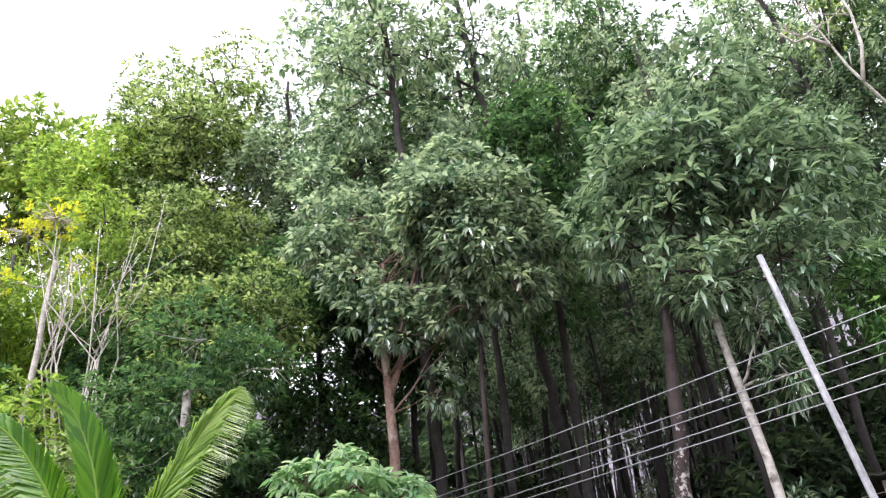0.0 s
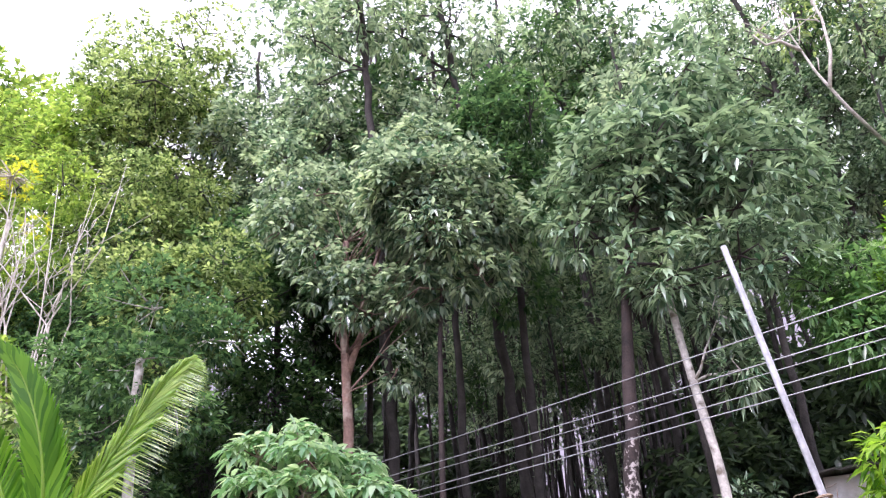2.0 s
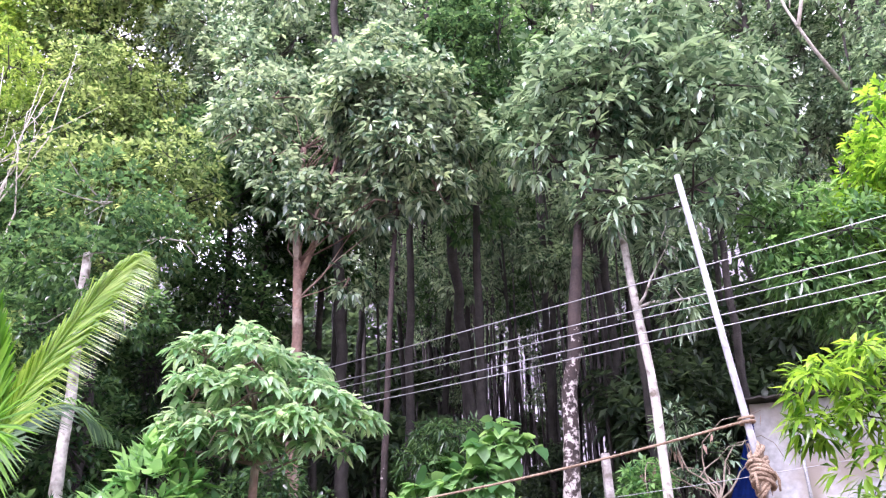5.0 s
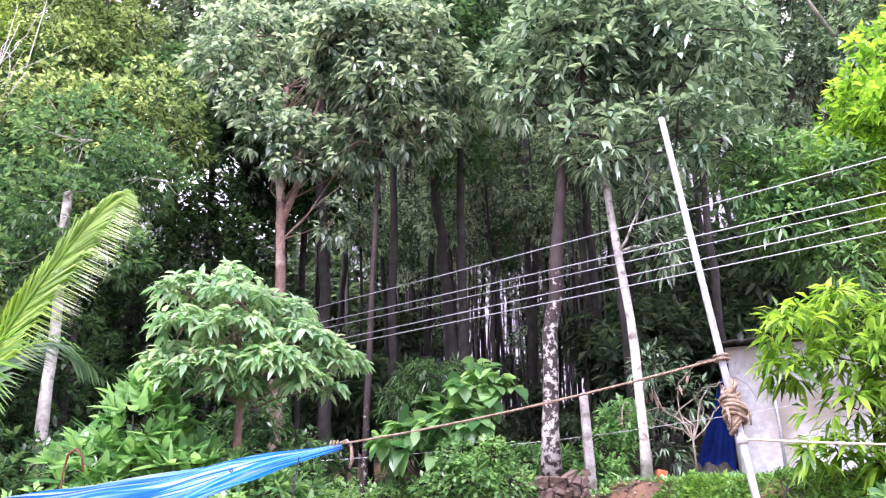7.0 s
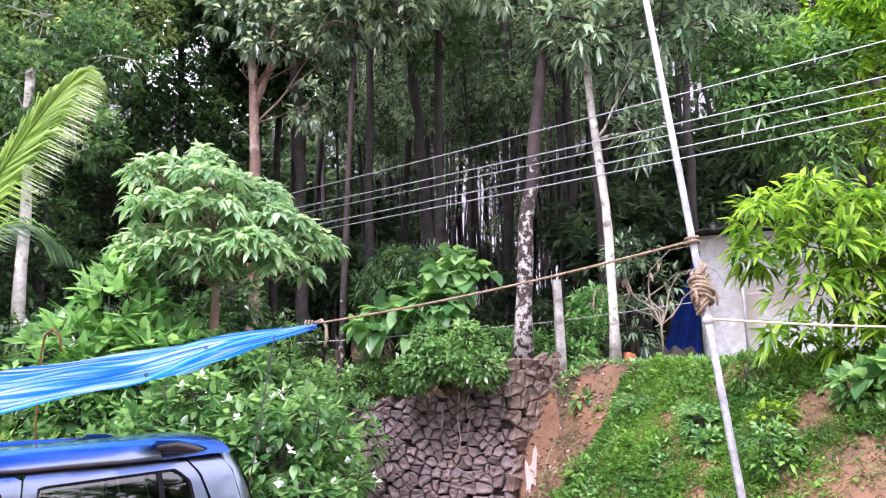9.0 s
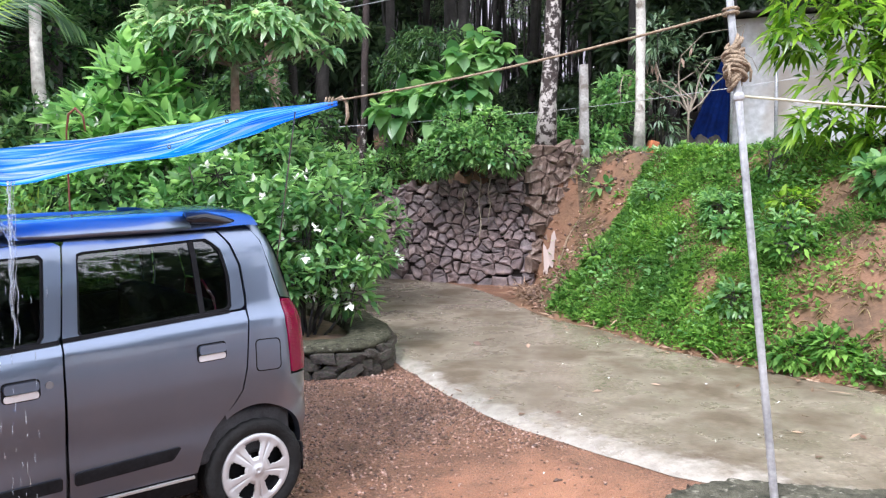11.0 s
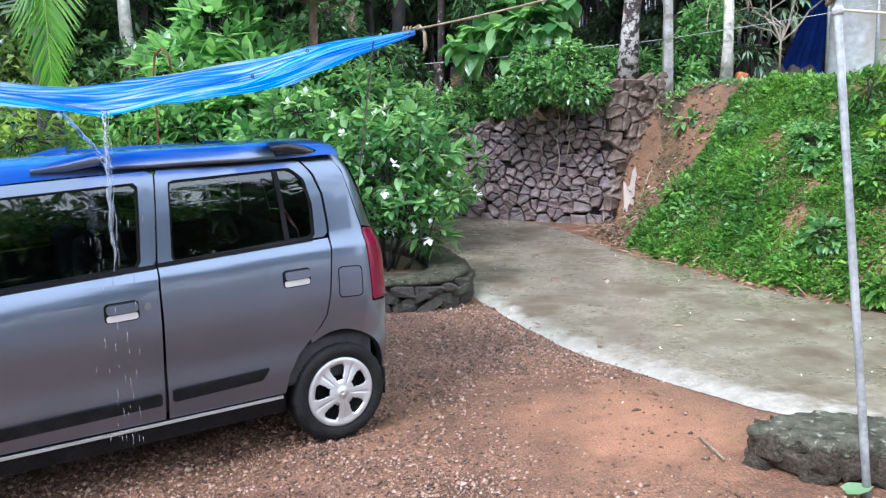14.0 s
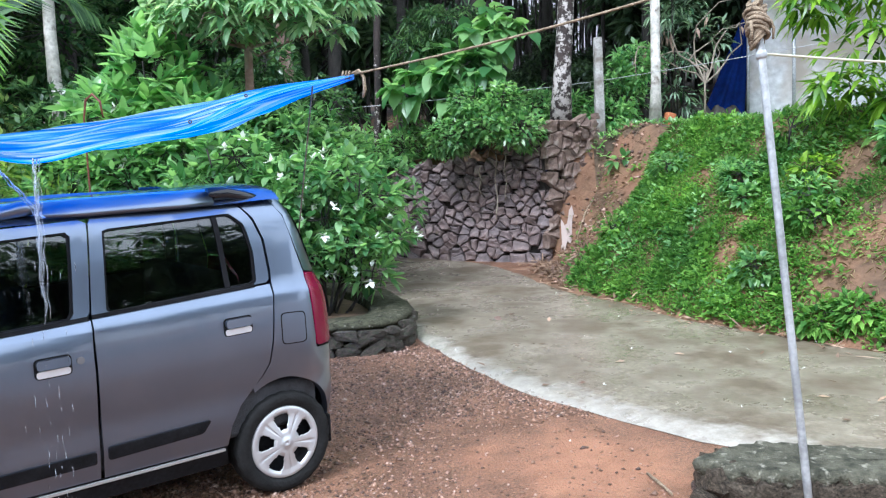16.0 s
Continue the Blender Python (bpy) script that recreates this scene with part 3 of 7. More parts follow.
def panel(name, outline, mat, parent, far=False, deep=0.0, rim=0.02, hole=None, label=""):
    """A sheet of the car's skin with turned-in edges; hole: an inner outline left open."""
    bm = bmesh.new()
    if hole:
        m = 72
        a, b = loop_points(outline, m), loop_points(hole, m)
        k = min(range(m), key=lambda k: sum((a[i][0] - b[(i + k) % m][0]) ** 2 + (a[i][1] - b[(i + k) % m][1]) ** 2 for i in range(0, m, 6)))
        va = [bm.verts.new((s, 0, z)) for s, z in a]
        vb = [bm.verts.new((b[(i + k) % m][0], 0, b[(i + k) % m][1])) for i in range(m)]
        for i in range(m):
            bm.faces.new((va[i], va[(i + 1) % m], vb[(i + 1) % m], vb[i]))
    else:
        bm.faces.new([bm.verts.new((s, 0, z)) for s, z in outline])
    zs, ss = [v.co.z for v in bm.verts], [v.co.x for v in bm.verts]
    cuts = [((0, 0, z), (0, 0, 1)) for z in list(np.arange(0.2, 1.7, 0.04)) + [1.045, 1.055, 1.07, 1.085, 1.098, 1.112] if min(zs) < z < max(zs)]
    cuts += [((s, 0, 0), (1, 0, 0)) for s in list(np.arange(-3.2, 0.05, 0.25)) + list(np.arange(WRAP, WRAP + ARC + 0.02, 0.034)) + list(np.arange(0.5, 1.6, 0.12)) if min(ss) < s < max(ss)]
    for co, no in cuts:
        bmesh.ops.bisect_plane(bm, geom=bm.verts[:] + bm.edges[:] + bm.faces[:], dist=1e-5, plane_co=co, plane_no=no)
    edge = [e for e in bm.edges if e.is_boundary]
    if rim:
        got = bmesh.ops.extrude_edge_only(bm, edges=edge)
        for v in got["geom"]:
            if isinstance(v, bmesh.types.BMVert):
                v.co.y = rim
        for e in edge:
            e.smooth = False
    for v in bm.verts:
        v.co = body_point(v.co.x, v.co.z, deep + v.co.y)
        if far:
            v.co.y = CAR_W - v.co.y
    bmesh.ops.recalc_face_normals(bm, faces=bm.faces)
    return part(name, bm, mat, parent, label)


def arc_points(cx, cz, r, a0, a1, n=14):
    return [(cx + r * math.cos(radians(a0 + (a1 - a0) * k / n)), cz + r * math.sin(radians(a0 + (a1 - a0) * k / n))) for k in range(n + 1)]


car = tagged(new("car"), "grey metallic hatchback parked on red gravel, wet with rain", "car")
C_GAP = [(-0.140, 1.573), (-0.085, 1.50), (-0.045, 1.39), (-0.030, 1.22), (-0.036, 1.10), (-0.060, 0.86), (-0.085, 0.74), (-0.13, 0.675)]
ARCH = [(s * (0.80 if s > 0 else 0.90), z) for s, z in arc_points(0.0, 0.285, 0.362, 128, -4, 20)]
FRONT_ARCH = arc_points(-2.4, 0.285, 0.362, 184, -4, 24)


def rounded_box(name, lo, hi, bevel, mat, parent, label=""):
    bm = bmesh.new()
    box(bm, lo, hi, bevel)
    return part(name, bm, mat, parent, label)


for far in (False, True):
    mir = (lambda y: CAR_W - y) if far else (lambda y: y)
    # front door
    low = [(-0.952, 0.345), (-0.945, 1.00), (-0.940, 1.092), (-2.05, 1.020), (-2.045, 0.60)] + arc_points(-2.4, 0.285, 0.372, 38, 10, 4)
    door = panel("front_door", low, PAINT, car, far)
    panel("window_frame", rounded([(-0.940, 1.106), (-0.903, 1.552), (-1.58, 1.515), (-1.78, 1.40), (-2.05, 1.034)], 0.02), PAINT, door, far, 0.0, 0.02,
          rounded([(-1.008, 1.108), (-0.981, 1.501), (-1.57, 1.466), (-1.745, 1.362), (-1.965, 1.050)], 0.016))
    panel("window_seal", rounded([(-1.005, 1.094), (-0.977, 1.505), (-1.57, 1.470), (-1.75, 1.365), (-1.975, 1.040)], 0.016), BLACK_TRIM, door, far, 0.008, 0.01,
          rounded([(-1.020, 1.112), (-0.993, 1.491), (-1.565, 1.456), (-1.735, 1.355), (-1.950, 1.056)], 0.014))
    panel("window_glass", rounded([(-1.015, 1.102), (-0.988, 1.496), (-1.565, 1.461), (-1.74, 1.358), (-1.955, 1.048)], 0.014), CAR_GLASS, door, far, 0.018, 0)
    panel("belt_strip", [(-0.948, 1.094), (-0.948, 1.112), (-2.03, 1.046), (-2.03, 1.028)], BLACK_TRIM, door, far, -0.006, 0.014)
    panel("door_moulding", rounded([(-0.968, 0.425), (-0.968, 0.485), (-2.0, 0.465), (-2.0, 0.405)], 0.012), BLACK_TRIM, door, far, -0.012, 0.02)
    # rear door
    low = [(-0.935, 0.345), (-0.935, 1.00), (-0.932, 1.098), (-0.036, 1.152)] + C_GAP[4:] + [(-0.185, 0.612), (-0.250, 0.545), (-0.302, 0.45), (-0.326, 0.345)]
    door = panel("rear_door", low, PAINT, car, far)
    panel("window_frame", [(-0.932, 1.110), (-0.895, 1.552), (-0.33, 1.576), (-0.19, 1.580)] + [(s - 0.006, z) for s, z in C_GAP[:4]] + [(-0.038, 1.163)], PAINT, door, far, 0.0, 0.02,
          rounded([(-0.866, 1.110), (-0.842, 1.501), (-0.205, 1.535), (-0.134, 1.474), (-0.106, 1.33), (-0.108, 1.160)], 0.016))
    panel("window_seal", rounded([(-0.870, 1.100), (-0.846, 1.505), (-0.205, 1.539), (-0.130, 1.476), (-0.102, 1.33), (-0.104, 1.152)], 0.016), BLACK_TRIM, door, far, 0.008, 0.01,
          rounded([(-0.855, 1.118), (-0.832, 1.491), (-0.208, 1.525), (-0.146, 1.468), (-0.119, 1.33), (-0.121, 1.171)], 0.014))
    panel("window_glass", rounded([(-0.860, 1.108), (-0.836, 1.496), (-0.207, 1.530), (-0.140, 1.471), (-0.113, 1.33), (-0.115, 1.163)], 0.014), CAR_GLASS, door, far, 0.018, 0)
    panel("window_divider", [(-0.276, 1.150), (-0.300, 1.520), (-0.274, 1.521), (-0.250, 1.152)], BLACK_TRIM, door, far, 0.008, 0.012)
    panel("belt_strip", [(-0.932, 1.098), (-0.932, 1.116), (-0.125, 1.164), (-0.125, 1.147)], BLACK_TRIM, door, far, -0.006, 0.014)
    panel("door_moulding", rounded([(-0.915, 0.43), (-0.915, 0.492), (-0.415, 0.508), (-0.46, 0.447)], 0.014), BLACK_TRIM, door, far, -0.012, 0.02)
    # quarter panel, fender, sill
    q = [(s + 0.008, z) for s, z in C_GAP] + [(-0.178, 0.622)] + ARCH[1:-1] + [(0.31, 0.262), (0.50, 0.262), (0.50, 0.745), (0.19, 0.775), (0.178, 1.04), (0.182, 1.20), (0.128, 1.40), (0.088, 1.51), (0.03, 1.612), (-0.19, 1.598)]
    quarter = panel("quarter_panel", q, PAINT, car, far, rim=0.03)
    panel("fuel_flap", rounded([(0.0, 0.83), (0.0, 0.99), (0.13, 0.985), (0.13, 0.825)], 0.025), PAINT, quarter, far, -0.0025, 0.006)
    panel("flap_gap", rounded([(-0.006, 0.824), (-0.006, 0.996), (0.136, 0.991), (0.136, 0.819)], 0.028), BLACK_TRIM, quarter, far, -0.001, 0.0)
    panel("tail_light", rounded([(0.19, 0.785), (0.182, 1.04), (0.186, 1.19), (0.295, 1.175), (0.38, 1.05), (0.41, 0.78)], 0.02), RED_LENS, car, far, -0.006, 0.03, label="red ribbed tail light")
    panel("fender", [(-2.06, 0.60), (-2.062, 1.03), (-2.6, 0.99), (-2.95, 0.90), (-3.0, 0.62)] + FRONT_ARCH[1:-3], PAINT, car, far)
    sill = panel("sill", [(-2.04, 0.235), (-2.04, 0.338), (-0.328, 0.338), (-0.325, 0.235)], BLACK_TRIM, car, far, 0.004)
    # silver strip: the light caught along the sill's ledge, given as colour
    panel("sill_glint", [(-2.03, 0.322), (-2.03, 0.334), (-0.345, 0.334), (-0.345, 0.322)], SILVER, sill, far, -0.014, 0.02)
    rounded_box("mud_flap", (0.285, mir(0.16) - 0.09, 0.20), (0.305, mir(0.16) + 0.09, 0.36), 0.008, BLACK_TRIM, car)
    # handles
    for hx, hz in ((-0.245, 0.965), (-1.12, 0.915)):
        handle = panel("door_handle", rounded([(hx - 0.078, hz - 0.048), (hx - 0.078, hz + 0.045), (hx + 0.078, hz + 0.049), (hx + 0.078, hz - 0.044)], 0.024), BLACK_TRIM, car, far, -0.002, 0.004)
        panel("grip", rounded([(hx - 0.070, hz - 0.005), (hx - 0.070, hz + 0.038), (hx + 0.070, hz + 0.042), (hx + 0.070, hz - 0.002)], 0.018), PAINT, handle, far, -0.024, 0.02)
        panel("cup", rounded([(hx - 0.070, hz - 0.042), (hx - 0.070, hz - 0.012), (hx + 0.070, hz - 0.008), (hx + 0.070, hz - 0.038)], 0.014), CHROME, handle, far, -0.008, 0.01, label="bright door handle cup")
    panel("door_lock", arc_points(-1.005, 0.925, 0.017, 0, 330, 11), SILVER_DULL, car, far, -0.006, 0.006)
    # wing mirror
    bm = bmesh.new()
    bmesh.ops.create_icosphere(bm, subdivisions=2, radius=1, matrix=Matrix.Translation((-1.92, mir(-0.09), 1.12)) @ Matrix.Diagonal((0.06, 0.1, 0.075, 1)))
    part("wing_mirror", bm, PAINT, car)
    # roof rail with dark feet
    y = mir(0.20)
    bm = bmesh.new()
    loops = []
    for rx_, rz_, k in ((-1.105, 1.634, 0.85), (-0.9, 1.642, 1.0), (-0.7, 1.648, 1.0), (-0.5, 1.651, 1.0), (-0.275, 1.650, 0.85)):
        loops.append([bm.verts.new((rx_, mir(0.20 + dy * k), rz_ + dz * k)) for dy, dz in ((-0.060, -0.078), (-0.060, -0.056), (-0.004, -0.004), (0.006, 0.003), (0.018, 0.001), (0.026, -0.034))])
    for a, b in zip(loops, loops[1:]):
        for k in range(6):
            bm.faces.new((a[k], a[(k + 1) % 6], b[(k + 1) % 6], b[k]))
    bm.faces.new(loops[0])
    bm.faces.new(loops[-1])
    bmesh.ops.recalc_face_normals(bm, faces=bm.faces)
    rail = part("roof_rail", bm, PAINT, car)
    for a, b, c, d in (((-1.42, 1.583), (-1.28, 1.607), (-1.16, 1.628), (-1.095, 1.636)), ((0.02, 1.606), (-0.08, 1.633), (-0.18, 1.650), (-0.285, 1.650))):
        bm = bmesh.new()
        tube(bm, [(a[0], y, a[1] - 0.012), (b[0], y, b[1] - 0.018), (c[0], y, c[1] - 0.015), (d[0], y, d[1] - 0.014)], [0.012, 0.030, 0.036, 0.036], 10)
        if a[0] < -1:
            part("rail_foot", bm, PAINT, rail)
        else:
            part("rail_foot", bm, GLOSS_BLACK, rail, "black plastic rail foot")

# roof, tailgate, bonnet, windscreens
bm = bmesh.new()
RX = [-1.62, -1.5, -1.3, -1.1, -0.9, -0.6, -0.33, -0.1, 0.03, 0.10]
RZ = [1.520, 1.535, 1.548, 1.556, 1.562, 1.575, 1.585, 1.598, 1.605, 1.600]
grid = []
for rx_, rz_ in zip(RX, RZ):
    row = []
    for k in range(25):
        f = k / 24
        yy = 0.152 + (CAR_W - 0.304) * f
        e = min(f, 1 - f)
        zz = rz_ - 0.01 + 0.058 * (1 - (1 - min(1, e / 0.5)) ** 2.6) + (0.03 * min(1, e / 0.06))
        row.append(bm.verts.new((rx_ - 0.08 * (1 - 4 * (f - 0.5) ** 2) * (1 if rx_ < -1.4 else 0), yy, zz)))
    grid.append(row)
for a, b in zip(grid, grid[1:]):
    for k in range(24):
        bm.faces.new((a[k], b[k], b[k + 1], a[k + 1]))
bmesh.ops.recalc_face_normals(bm, faces=bm.faces)
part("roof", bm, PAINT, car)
back = CAR_W + 2 * (WRAP + ARC - 0.2) - 0.0


def back_sheet(name, rows, mat, parent, deep=0.0, n=16):
    """A sheet across the back: rows of (s at its edge, z), wrapped round both corners."""
    bm = bmesh.new()
    got = []
    for s0, z in rows:
        row = []
        for k in range(n + 1):
            f = k / n * 2
            mid = WRAP + ARC + (CAR_W - 0.4) / 2
            if f <= 1:
                row.append(bm.verts.new(body_point(s0 + (mid - s0) * f, z, deep)))
            else:
                p = body_point(s0 + (mid - s0) * (2 - f), z, deep)
                row.append(bm.verts.new((p.x, CAR_W - p.y, p.z)))
        got.append(row)
    for a, b in zip(got, got[1:]):
        for k in range(n):
            bm.faces.new((a[k], a[k + 1], b[k + 1], b[k]))
    bmesh.ops.recalc_face_normals(bm, faces=bm.faces)
    return part(name, bm, mat, parent)


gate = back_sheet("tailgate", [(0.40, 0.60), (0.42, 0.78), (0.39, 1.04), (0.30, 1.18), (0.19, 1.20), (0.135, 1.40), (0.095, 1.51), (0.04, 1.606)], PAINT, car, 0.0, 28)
back_sheet("rear_glass", [(0.40, 1.14), (0.33, 1.30), (0.28, 1.45), (0.24, 1.54)], CAR_GLASS, gate, -0.006, 20)
back_sheet("rear_bumper", [(0.44, 0.262), (0.46, 0.32), (0.46, 0.50), (0.46, 0.66), (0.44, 0.74)], PAINT, car, -0.004, 24)
bm = bmesh.new()
box(bm, (0.395, 0.49, 0.80), (0.405, 0.99, 0.92), 0.003)
part("plate", bm, plain("white_plate", (0.75, 0.75, 0.72), 0.4), gate)
for name, rows, mat in (("front_bumper", [(-3.0, 0.22), (-3.08, 0.32), (-3.10, 0.52), (-3.06, 0.66)], PAINT), ("grille", [(-3.06, 0.665), (-3.05, 0.74), (-3.0, 0.82)], BLACK_TRIM),
                        ("bonnet", [(-3.0, 0.825), (-2.9, 0.93), (-2.6, 1.01), (-2.25, 1.075)], PAINT), ("windscreen", [(-2.24, 1.085), (-1.95, 1.32), (-1.72, 1.525)], CAR_GLASS)):
    bm = bmesh.new()
    got = []
    for x, z in rows:
        row = []
        for k in range(17):
            f = k / 16
            e = abs(2 * f - 1)
            ys = float(np.interp(z, SIDE_Z, SIDE_Y)) + 0.06 * max(0.0, -1.9 - x) ** 2 + 0.01
            row.append(bm.verts.new((x + 0.16 * e ** 2.5, ys + (CAR_W - 2 * ys) * f, z - 0.02 * e * e)))
        got.append(row)
    for a, b in zip(got, got[1:]):
        for k in range(16):
            bm.faces.new((a[k], b[k], b[k + 1], a[k + 1]))
    bmesh.ops.recalc_face_normals(bm, faces=bm.faces)
    part(name, bm, mat, car)
for y in (0.14, CAR_W - 0.14):
    bm = bmesh.new()
    bmesh.ops.create_icosphere(bm, subdivisions=2, radius=1, matrix=Matrix.Translation((-2.90, y, 0.75)) @ Matrix.Diagonal((0.12, 0.1, 0.12, 1)))
    part("headlight", bm, CHROME, car, "clear headlight")

# underside and cabin
bm = bmesh.new()
box(bm, (-2.95, 0.16, 0.19), (0.30, CAR_W - 0.16, 0.34), 0.02)
for hx in (0.0, -2.4):
    for y0, y1 in ((0.15, 0.34), (CAR_W - 0.34, CAR_W - 0.15)):
        got = [bm.verts.new((hx + (0.30 if a < 90 and hx == 0 else 0.40) * math.cos(radians(a)), y, 0.285 + 0.40 * math.sin(radians(a)))) for a in range(0, 181, 20) for y in (y0, y1)]
        for k in range(0, len(got) - 2, 2):
            bm.faces.new((got[k], got[k + 1], got[k + 3], got[k + 2]))
part("underbody", bm, BLACK_TRIM, car, smooth=False)
rounded_box("cabin_lining", (-2.1, 0.06, 0.36), (0.22, CAR_W - 0.06, 0.62), 0.03, SEAT, car)
bm = bmesh.new()
box(bm, (-2.2, 0.1, 0.6), (-1.95, CAR_W - 0.1, 1.03), 0.06)
part("dashboard", bm, BLACK_TRIM, car)
for y in (0.17, 0.80):
    bm = bmesh.new()
    box(bm, (-1.62, y, 0.55), (-1.14, y + 0.5, 0.78), 0.05)
    seat = part("front_seat", bm, SEAT, car, "dark cloth front seat")
    bm = bmesh.new()
    box(bm, (-1.22, y + 0.02, 0.70), (-1.06, y + 0.48, 1.22), 0.06)
    part("backrest", bm, SEAT, seat)
    bm = bmesh.new()
    box(bm, (-1.14, y + 0.12, 1.24), (-1.04, y + 0.38, 1.42), 0.045)
    part("headrest", bm, SEAT, seat)
bm = bmesh.new()
box(bm, (-0.72, 0.14, 0.55), (-0.22, CAR_W - 0.14, 0.80), 0.05)
bench = part("rear_bench", bm, SEAT, car, "dark cloth rear bench")
bm = bmesh.new()
box(bm, (-0.30, 0.14, 0.72), (-0.14, CAR_W - 0.14, 1.22), 0.06)
part("backrest", bm, SEAT, bench)


# wheels
def lathe(bm, profile, n=48):
    rings = [[bm.verts.new((r * math.cos(2 * math.pi * k / n), y, r * math.sin(2 * math.pi * k / n))) for k in range(n)] for r, y in profile]
    for a, b in zip(rings, rings[1:]):
        for k in range(n):
            bm.faces.new((a[k], a[(k + 1) % n], b[(k + 1) % n], b[k]))


def wheel():
    root = tagged(new("wheel"))
    bm = bmesh.new()
    n, rings = 96, []
    for r, y in ((0.198, 0.012), (0.215, 0.0), (0.245, -0.004), (0.266, 0.004), (0.277, 0.018), (0.281, 0.045), (0.281, 0.11), (0.277, 0.137), (0.266, 0.15), (0.215, 0.155), (0.198, 0.145)):
        tread = 0.005 if 0.27 < r else 0.0
        rings.append([bm.verts.new(((r - (tread if k % 4 < 1 else 0)) * math.cos(2 * math.pi * k / n), y, (r - (tread if k % 4 < 1 else 0)) * math.sin(2 * math.pi * k / n))) for k in range(n)])
    for a, b in zip(rings, rings[1:]):
        for k in range(n):
            bm.faces.new((a[k], a[(k + 1) % n], b[(k + 1) % n], b[k]))
    bmesh.ops.recalc_face_normals(bm, faces=bm.faces)
    part("tyre", bm, RUBBER, root)
    bm = bmesh.new()
    lathe(bm, [(0.199, 0.012), (0.19, 0.06), (0.16, 0.075), (0.0, 0.075)], 32)
    part("rim", bm, BLACK_TRIM, root)
    bm = bmesh.new()
    n = 120
    radii = [(0.0, -0.010), (0.022, -0.010), (0.024, -0.006), (0.05, -0.006), (0.075, -0.002), (0.088, 0.000), (0.100, 0.002), (0.125, 0.006), (0.150, 0.010), (0.160, 0.010), (0.178, 0.006), (0.192, 0.006), (0.197, 0.014)]
    rings = []
    for i, (r, y) in enumerate(radii):
        row = []
        for k in range(n):
            a = 2 * math.pi * k / n
            u = ((a / (2 * math.pi) * 5 + 0.25) % 1.0) - 0.5
            groove = 0.007 if abs(u) > 0.478 and 0.06 < r < 0.17 else 0.0
            row.append(bm.verts.new((max(r, 1e-4) * math.cos(a), y + groove, max(r, 1e-4) * math.sin(a))))
        rings.append(row)
    for i, (a, b) in enumerate(zip(rings, rings[1:])):
        for k in range(n):
            u = (((k + 0.5) / n * 5 + 0.25) % 1.0) - 0.5
            rm = (radii[i][0] + radii[i + 1][0]) / 2
            half = 0.25 if 0.10 < rm < 0.155 else (0.19 if 0.08 < rm < 0.165 else 0)
            if abs(u) >= half:
                bm.faces.new((a[k], a[(k + 1) % n], b[(k + 1) % n], b[k]))
    bmesh.ops.remove_doubles(bm, verts=bm.verts, dist=1e-5)
    bmesh.ops.recalc_face_normals(bm, faces=bm.faces)
    cap = part("hubcap", bm, SILVER, root, "silver five-spoke hubcap")
    so = cap.modifiers.new("thick", "SOLIDIFY")
    so.thickness, so.offset = 0.006, 0
    return root


first = wheel()
for k, (x, far) in enumerate(((0, False), (-2.4, False), (0, True), (-2.4, True))):
    w = first if k == 0 else copy_thing(first, Matrix())
    w.parent = car
    w.matrix_basis = pose(x, CAR_W - 0.03, 0.281, 0, 0, 180) if far else pose(x, 0.03, 0.281, 0, -8, 0)
car.matrix_basis = pose(-0.83, 4.149, 0.0, 0, 0, 38)

# ---- stone walls ----
def stone_mesh(seed, mat=None):
    """One rough stone about 1 x 1 x 1, faceted."""
    rng = np.random.default_rng(seed)
    bm = bmesh.new()
    for sx, sy, sz in itertools.product((-1, 1), repeat=3):
        bm.verts.new(Vector((sx, sy, sz)) * 0.5 * rng.uniform(0.66, 0.98) + Vector(rng.normal(0, 0.07, 3)))
    for k in range(8):
        d = rng.uniform(-0.36, 0.36, 3)
        d[int(rng.integers(3))] = rng.choice([-1, 1]) * rng.uniform(0.5, 0.56)
        bm.verts.new(Vector(d))
    bmesh.ops.convex_hull(bm, input=bm.verts)
    bmesh.ops.delete(bm, geom=[v for v in bm.verts if not v.link_faces], context="VERTS")
    me = bpy.data.meshes.new("stone")
    bm.to_mesh(me)
    bm.free()
    me.materials.append(mat or STONE)
    return me


BROWN_STONE = surface("brown_stone", (0.07, 0.045, 0.035), (0.24, 0.165, 0.13), 6.0, 0.75, 7, 1.0, patch=(0.30, 0.25, 0.22), patch_scale=3.0, patch_at=0.56)
STEP_STONE = surface("blackened_stone", (0.026, 0.020, 0.014), (0.17, 0.135, 0.098), 9.0, 0.8, 6, 1.0, patch=(0.22, 0.17, 0.12), patch_scale=7.0, patch_at=0.58, gloss=0.25)
STEP_STONES = [stone_mesh(370 + k, STEP_STONE) for k in range(10)]
STONES = [stone_mesh(300 + k) for k in range(14)]
DAMP_STONE = surface("damp_dark_stone", (0.026, 0.021, 0.016), (0.130, 0.102, 0.080), 7.0, 0.7, 6, 1.0, patch=(0.05, 0.055, 0.03), patch_scale=5.0)
DAMP_STONES = [stone_mesh(350 + k, DAMP_STONE) for k in range(10)]
BROWN_STONES = [stone_mesh(330 + k, BROWN_STONE) for k in range(8)]


def lay_stone(parent, at, size, turn, rng, kinds=None):
    kinds = kinds or STONES
    ob = new("stone", kinds[int(rng.integers(len(kinds)))])
    ob.parent = parent
    ob.matrix_basis = Matrix.Translation(at) @ Euler((rng.normal(0, 0.08), rng.normal(0, 0.24), turn + rng.normal(0, 0.1))).to_matrix().to_4x4() @ Matrix.Diagonal((*size, 1))
    return ob


